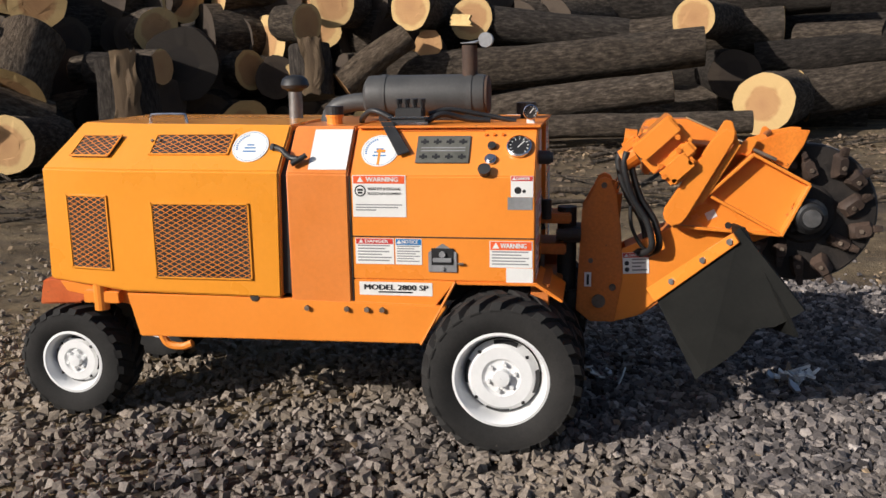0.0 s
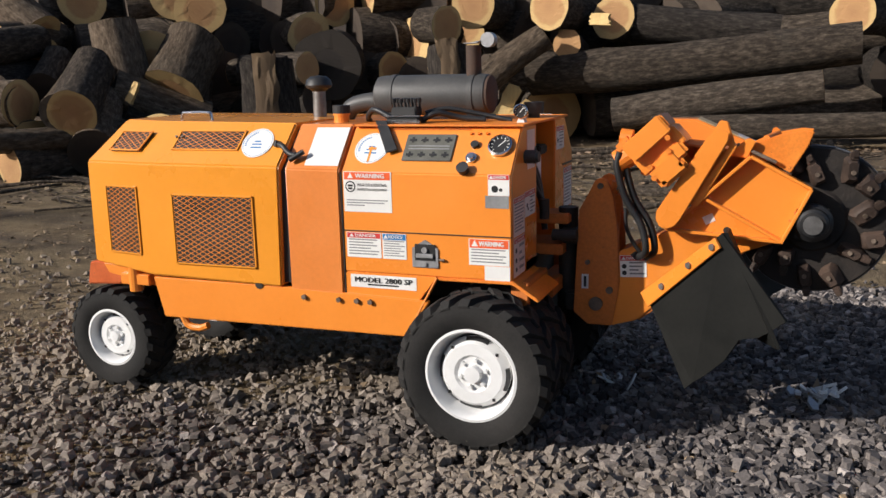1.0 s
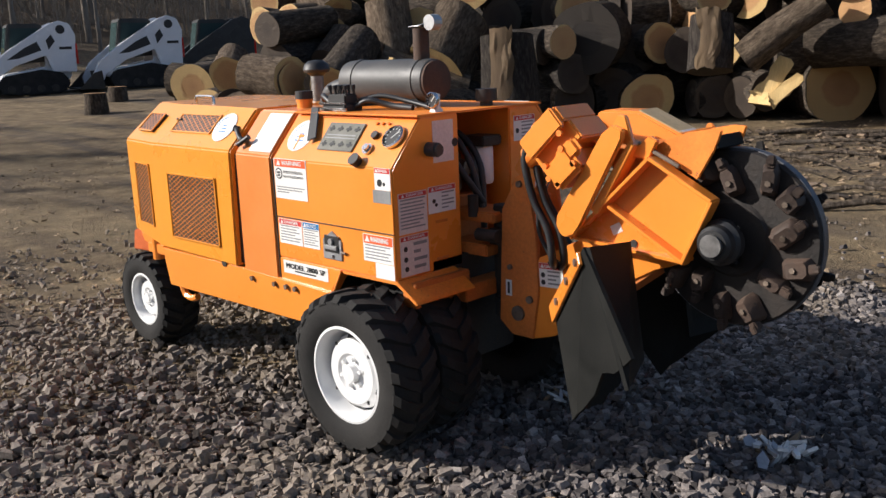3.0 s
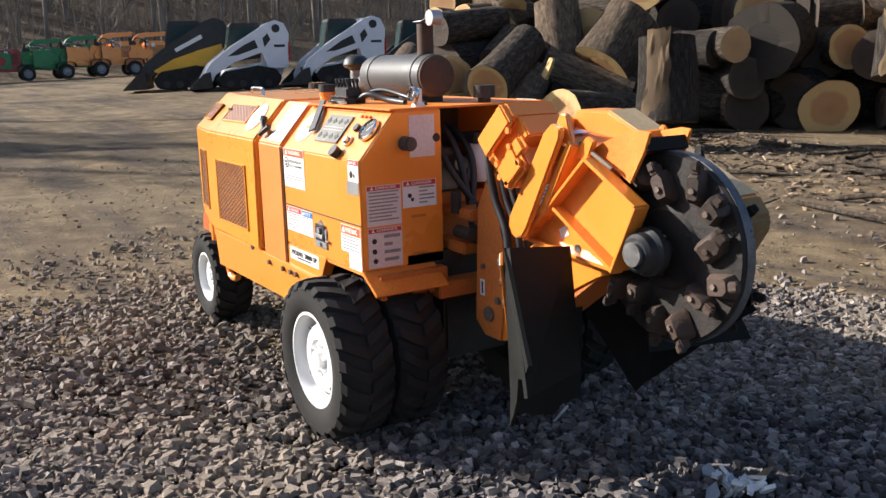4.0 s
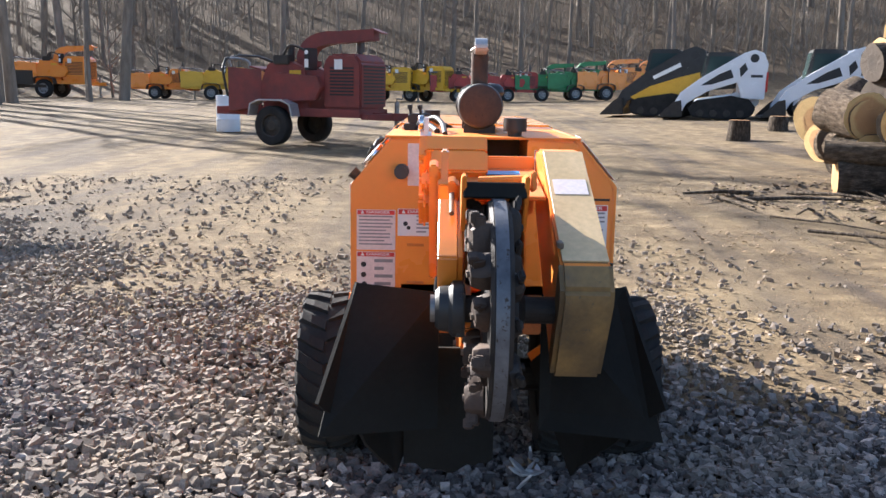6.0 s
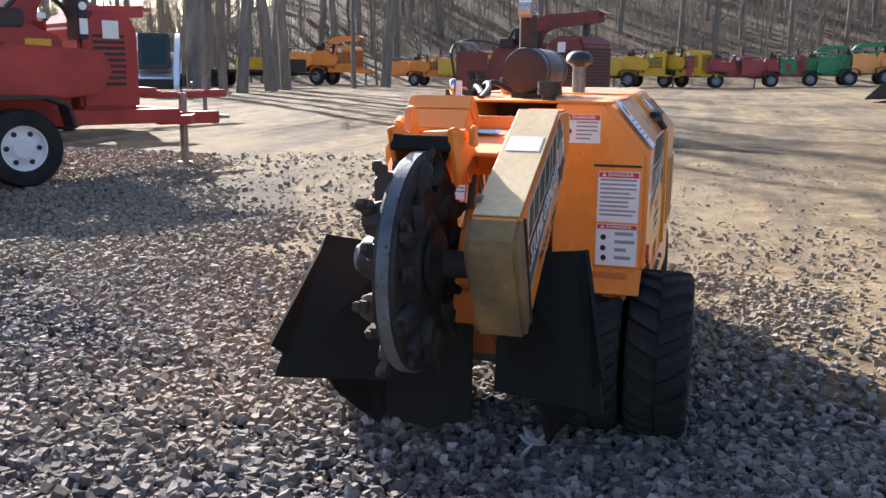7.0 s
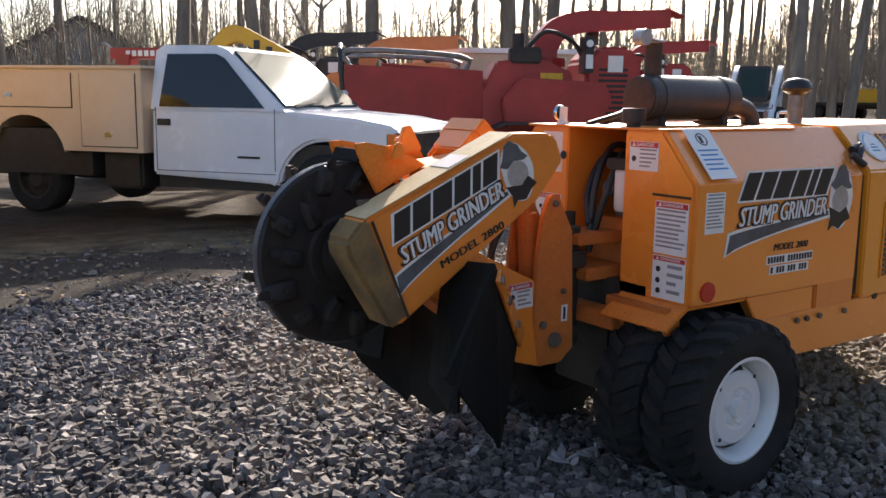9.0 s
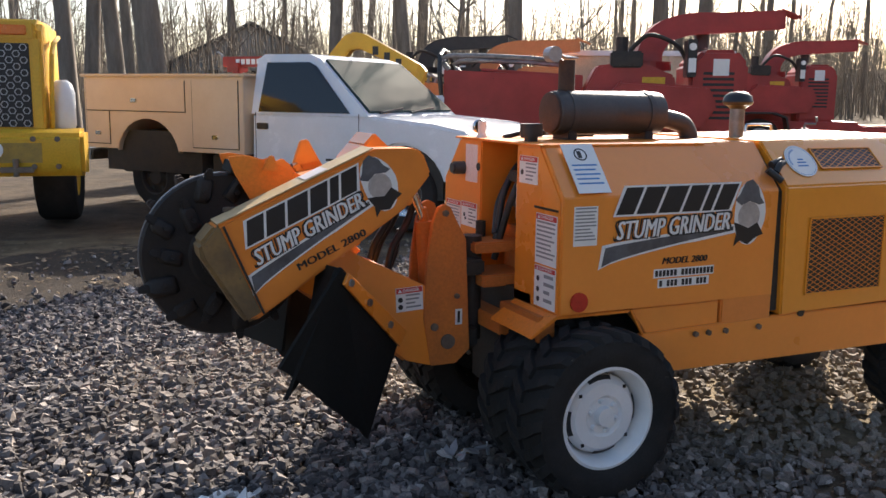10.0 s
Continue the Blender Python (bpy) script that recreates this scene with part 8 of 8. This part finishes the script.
def excavator(at):
    """A small yellow excavator with its boom bent over."""
    c = thing("excavator", (0, 0, 0), "small yellow excavator with a raised bent boom", "excavator")
    for s in (-1, 1):
        part("track", bevelled(prism([(-1.0, 0.1), (-1.1, 0.3), (-0.95, 0.5), (0.95, 0.5), (1.1, 0.3), (1.0, 0.1), (0.9, 0.0), (-0.9, 0.0)], s * 0.6 - 0.15, s * 0.6 + 0.15, 0), 0.03), "rubber", c, "black rubber track")
    part("house", joined(box(-1.0, 0.55, -0.72, 0.72, 0.6, 1.15, 0.05), box(-1.05, -0.3, -0.7, 0.7, 1.1, 1.4, 0.06)), "yellow", c, "yellow engine house", 35)
    part("boom", prism([(0.45, 0.85), (0.95, 1.75), (1.45, 2.32), (1.62, 2.38), (1.80, 2.34), (2.75, 1.85), (2.72, 1.68), (1.72, 2.10), (1.55, 2.08), (1.18, 1.62), (0.75, 0.80)], -0.12, 0.12, 0.02), "yellow", c, "yellow bent boom", 35)
    for i in range(3):
        for s in (-1, 1):
            part("boom_mark", box(1.95 + 0.2 * i, 2.05 + 0.2 * i, s * 0.122 - 0.004, s * 0.122 + 0.004, 2.0 - 0.1 * i, 2.14 - 0.1 * i, 0), "ink", c)
    part("boom_cylinder", rod((0.9, 0, 1.0), (1.45, 0, 1.95), 0.05, seg=12), "dark", c)
    part("stick", prism([(2.75, 1.86), (2.85, 1.75), (2.55, 0.7), (2.42, 0.7), (2.58, 1.7)], -0.09, 0.09, 0.01), "yellow", c)
    part("bucket", prism([(2.40, 0.75), (2.62, 0.75), (2.75, 0.35), (2.50, 0.05), (2.15, 0.15), (2.35, 0.30)], -0.25, 0.25, 0.01), "dark", c)
    c.matrix_basis = at


chip_truck(on_ground(-9.6, -12.2, 148) @ Matrix.Diagonal((0.85, 0.95, 1.08, 1)))
excavator(on_ground(-2.15, -12.3, 142, 0.10))
flat_trailer(on_ground(-46.0, -25.2, 78))
crate(on_ground(-46.0, -25.4, 78, 1.0), "yellow", "yellow equipment box on the flatbed")


def far_house(at, wall, roof):
    c = thing("house", (0, 0, 0), "distant house with a gabled roof behind the trees", "house")
    part("wall", prism([(-6, 0), (-6, 5.5), (0, 8.5), (6, 5.5), (6, 0)], -5, 5, 0), wall, c)
    part("roof", joined(slab([(-6.6, -5.5, 5.3), (-6.6, 5.5, 5.3), (0, 5.5, 8.7), (0, -5.5, 8.7)], 0.25, 0), slab([(6.6, -5.5, 5.3), (6.6, 5.5, 5.3), (0, 5.5, 8.7), (0, -5.5, 8.7)], 0.25, 0)), roof, c)
    for x in (-3, 0, 3):
        for z in (1.2, 3.8):
            for s in (-1, 1):
                w = part("window", box(x - 0.5, x + 0.5, s * 5.02 - 0.03, s * 5.02 + 0.03, z, z + 1.3, 0), "glass", c)
    c.matrix_basis = at


far_house(on_ground(12, -44, 200, -1) @ Matrix.Scale(0.55, 4), "tan", "dark")
far_house(on_ground(-10, -50, 170, -1) @ Matrix.Scale(0.7, 4), "greyink", "muffler")


# ---- small things ----
def ragged(name, at, n, spread, size, mats, label, category, seed):
    """A torn clump of splinters lying on the stones."""
    rg = random.Random(seed)
    root = thing(name, at, label, category)
    for i in range(n):
        p = Vector(at) + Vector((rg.gauss(0, spread), rg.gauss(0, spread * 0.45), rg.uniform(0.02, 0.05)))
        d = Vector((rg.uniform(-1, 1), rg.uniform(-1, 1), rg.uniform(-0.2, 0.8))).normalized()
        w = d.cross(Vector((0, 0.3, 1))).normalized()
        ln, wd = size * rg.uniform(0.4, 1.2), size * rg.uniform(0.15, 0.4)
        pts = [p - d * ln / 2 - w * wd * 0.3, p + w * -wd * 0.5, p + d * ln / 2, p + w * wd * 0.6, p - d * ln / 2 + w * wd * 0.4]
        part("splinter", slab(pts, size * 0.12, 0), rg.choice(mats), root)
    return root


ragged("wood_scrap", (1.075, 0.68, 0.02), 22, 0.07, 0.10, ["splitwood", "sticker", "rag"], "pale torn scrap of wood on the gravel", "debris", 4)
ragged("wood_scrap", (0.22, 0.62, 0.02), 12, 0.06, 0.07, ["splitwood", "rag"], "pale torn scrap of wood under the machine", "debris", 6)


def stub(x, y, r, h):
    log((x, y, rise(x, y) - 0.05), (x, y, rise(x, y) + h), r, "fresh", "cut_stub")


stub(-16.8, 6.75, 0.24, 0.42)
stub(-19.5, 8.6, 0.26, 0.35)


def drum(at, paint, words):
    c = thing("drum", (0, 0, 0), words, "drum")
    part("body", lathe([(0.001, 0.0), (0.29, 0.0), (0.30, 0.02), (0.29, 0.30), (0.305, 0.31), (0.29, 0.33), (0.29, 0.60), (0.305, 0.61), (0.29, 0.63), (0.30, 0.90), (0.27, 0.91), (0.001, 0.90)], (0, 0, 0), "z", 28), paint, c, "", 40)
    c.matrix_basis = at


drum(on_ground(-20.0, -5.2, 0), "white", "white plastic drum standing on the dirt")


def fallen_sticks(seed, count):
    """Broken branches strewn along the pile."""
    rg = random.Random(seed)
    w = Wood()
    for i in range(count):
        x = rg.uniform(-9, 6)
        y = 9.4 + 0.22 * x - 4.5 * rg.random() ** 1.5
        a, ln = rg.gauss(0.1, 0.6), rg.uniform(0.25, 1.6)
        z = rise(x, y) + 0.02
        p = Vector((x, y, z))
        d = Vector((math.cos(a), math.sin(a), 0)) * ln
        r = rg.uniform(0.008, 0.035)
        w.branch([p, p + d * 0.5 + Vector((0, rg.uniform(-0.05, 0.05), rg.uniform(0, 0.06))), p + d + Vector((0, 0, rg.uniform(0, 0.05)))], r, r * 0.5, 6)
    return tagged(new("fallen_branches", w.mesh("fallen_branches", "bark")), "broken branches strewn on the dirt by the pile", "branches", kind="stuff")


fallen_sticks(4, 170)
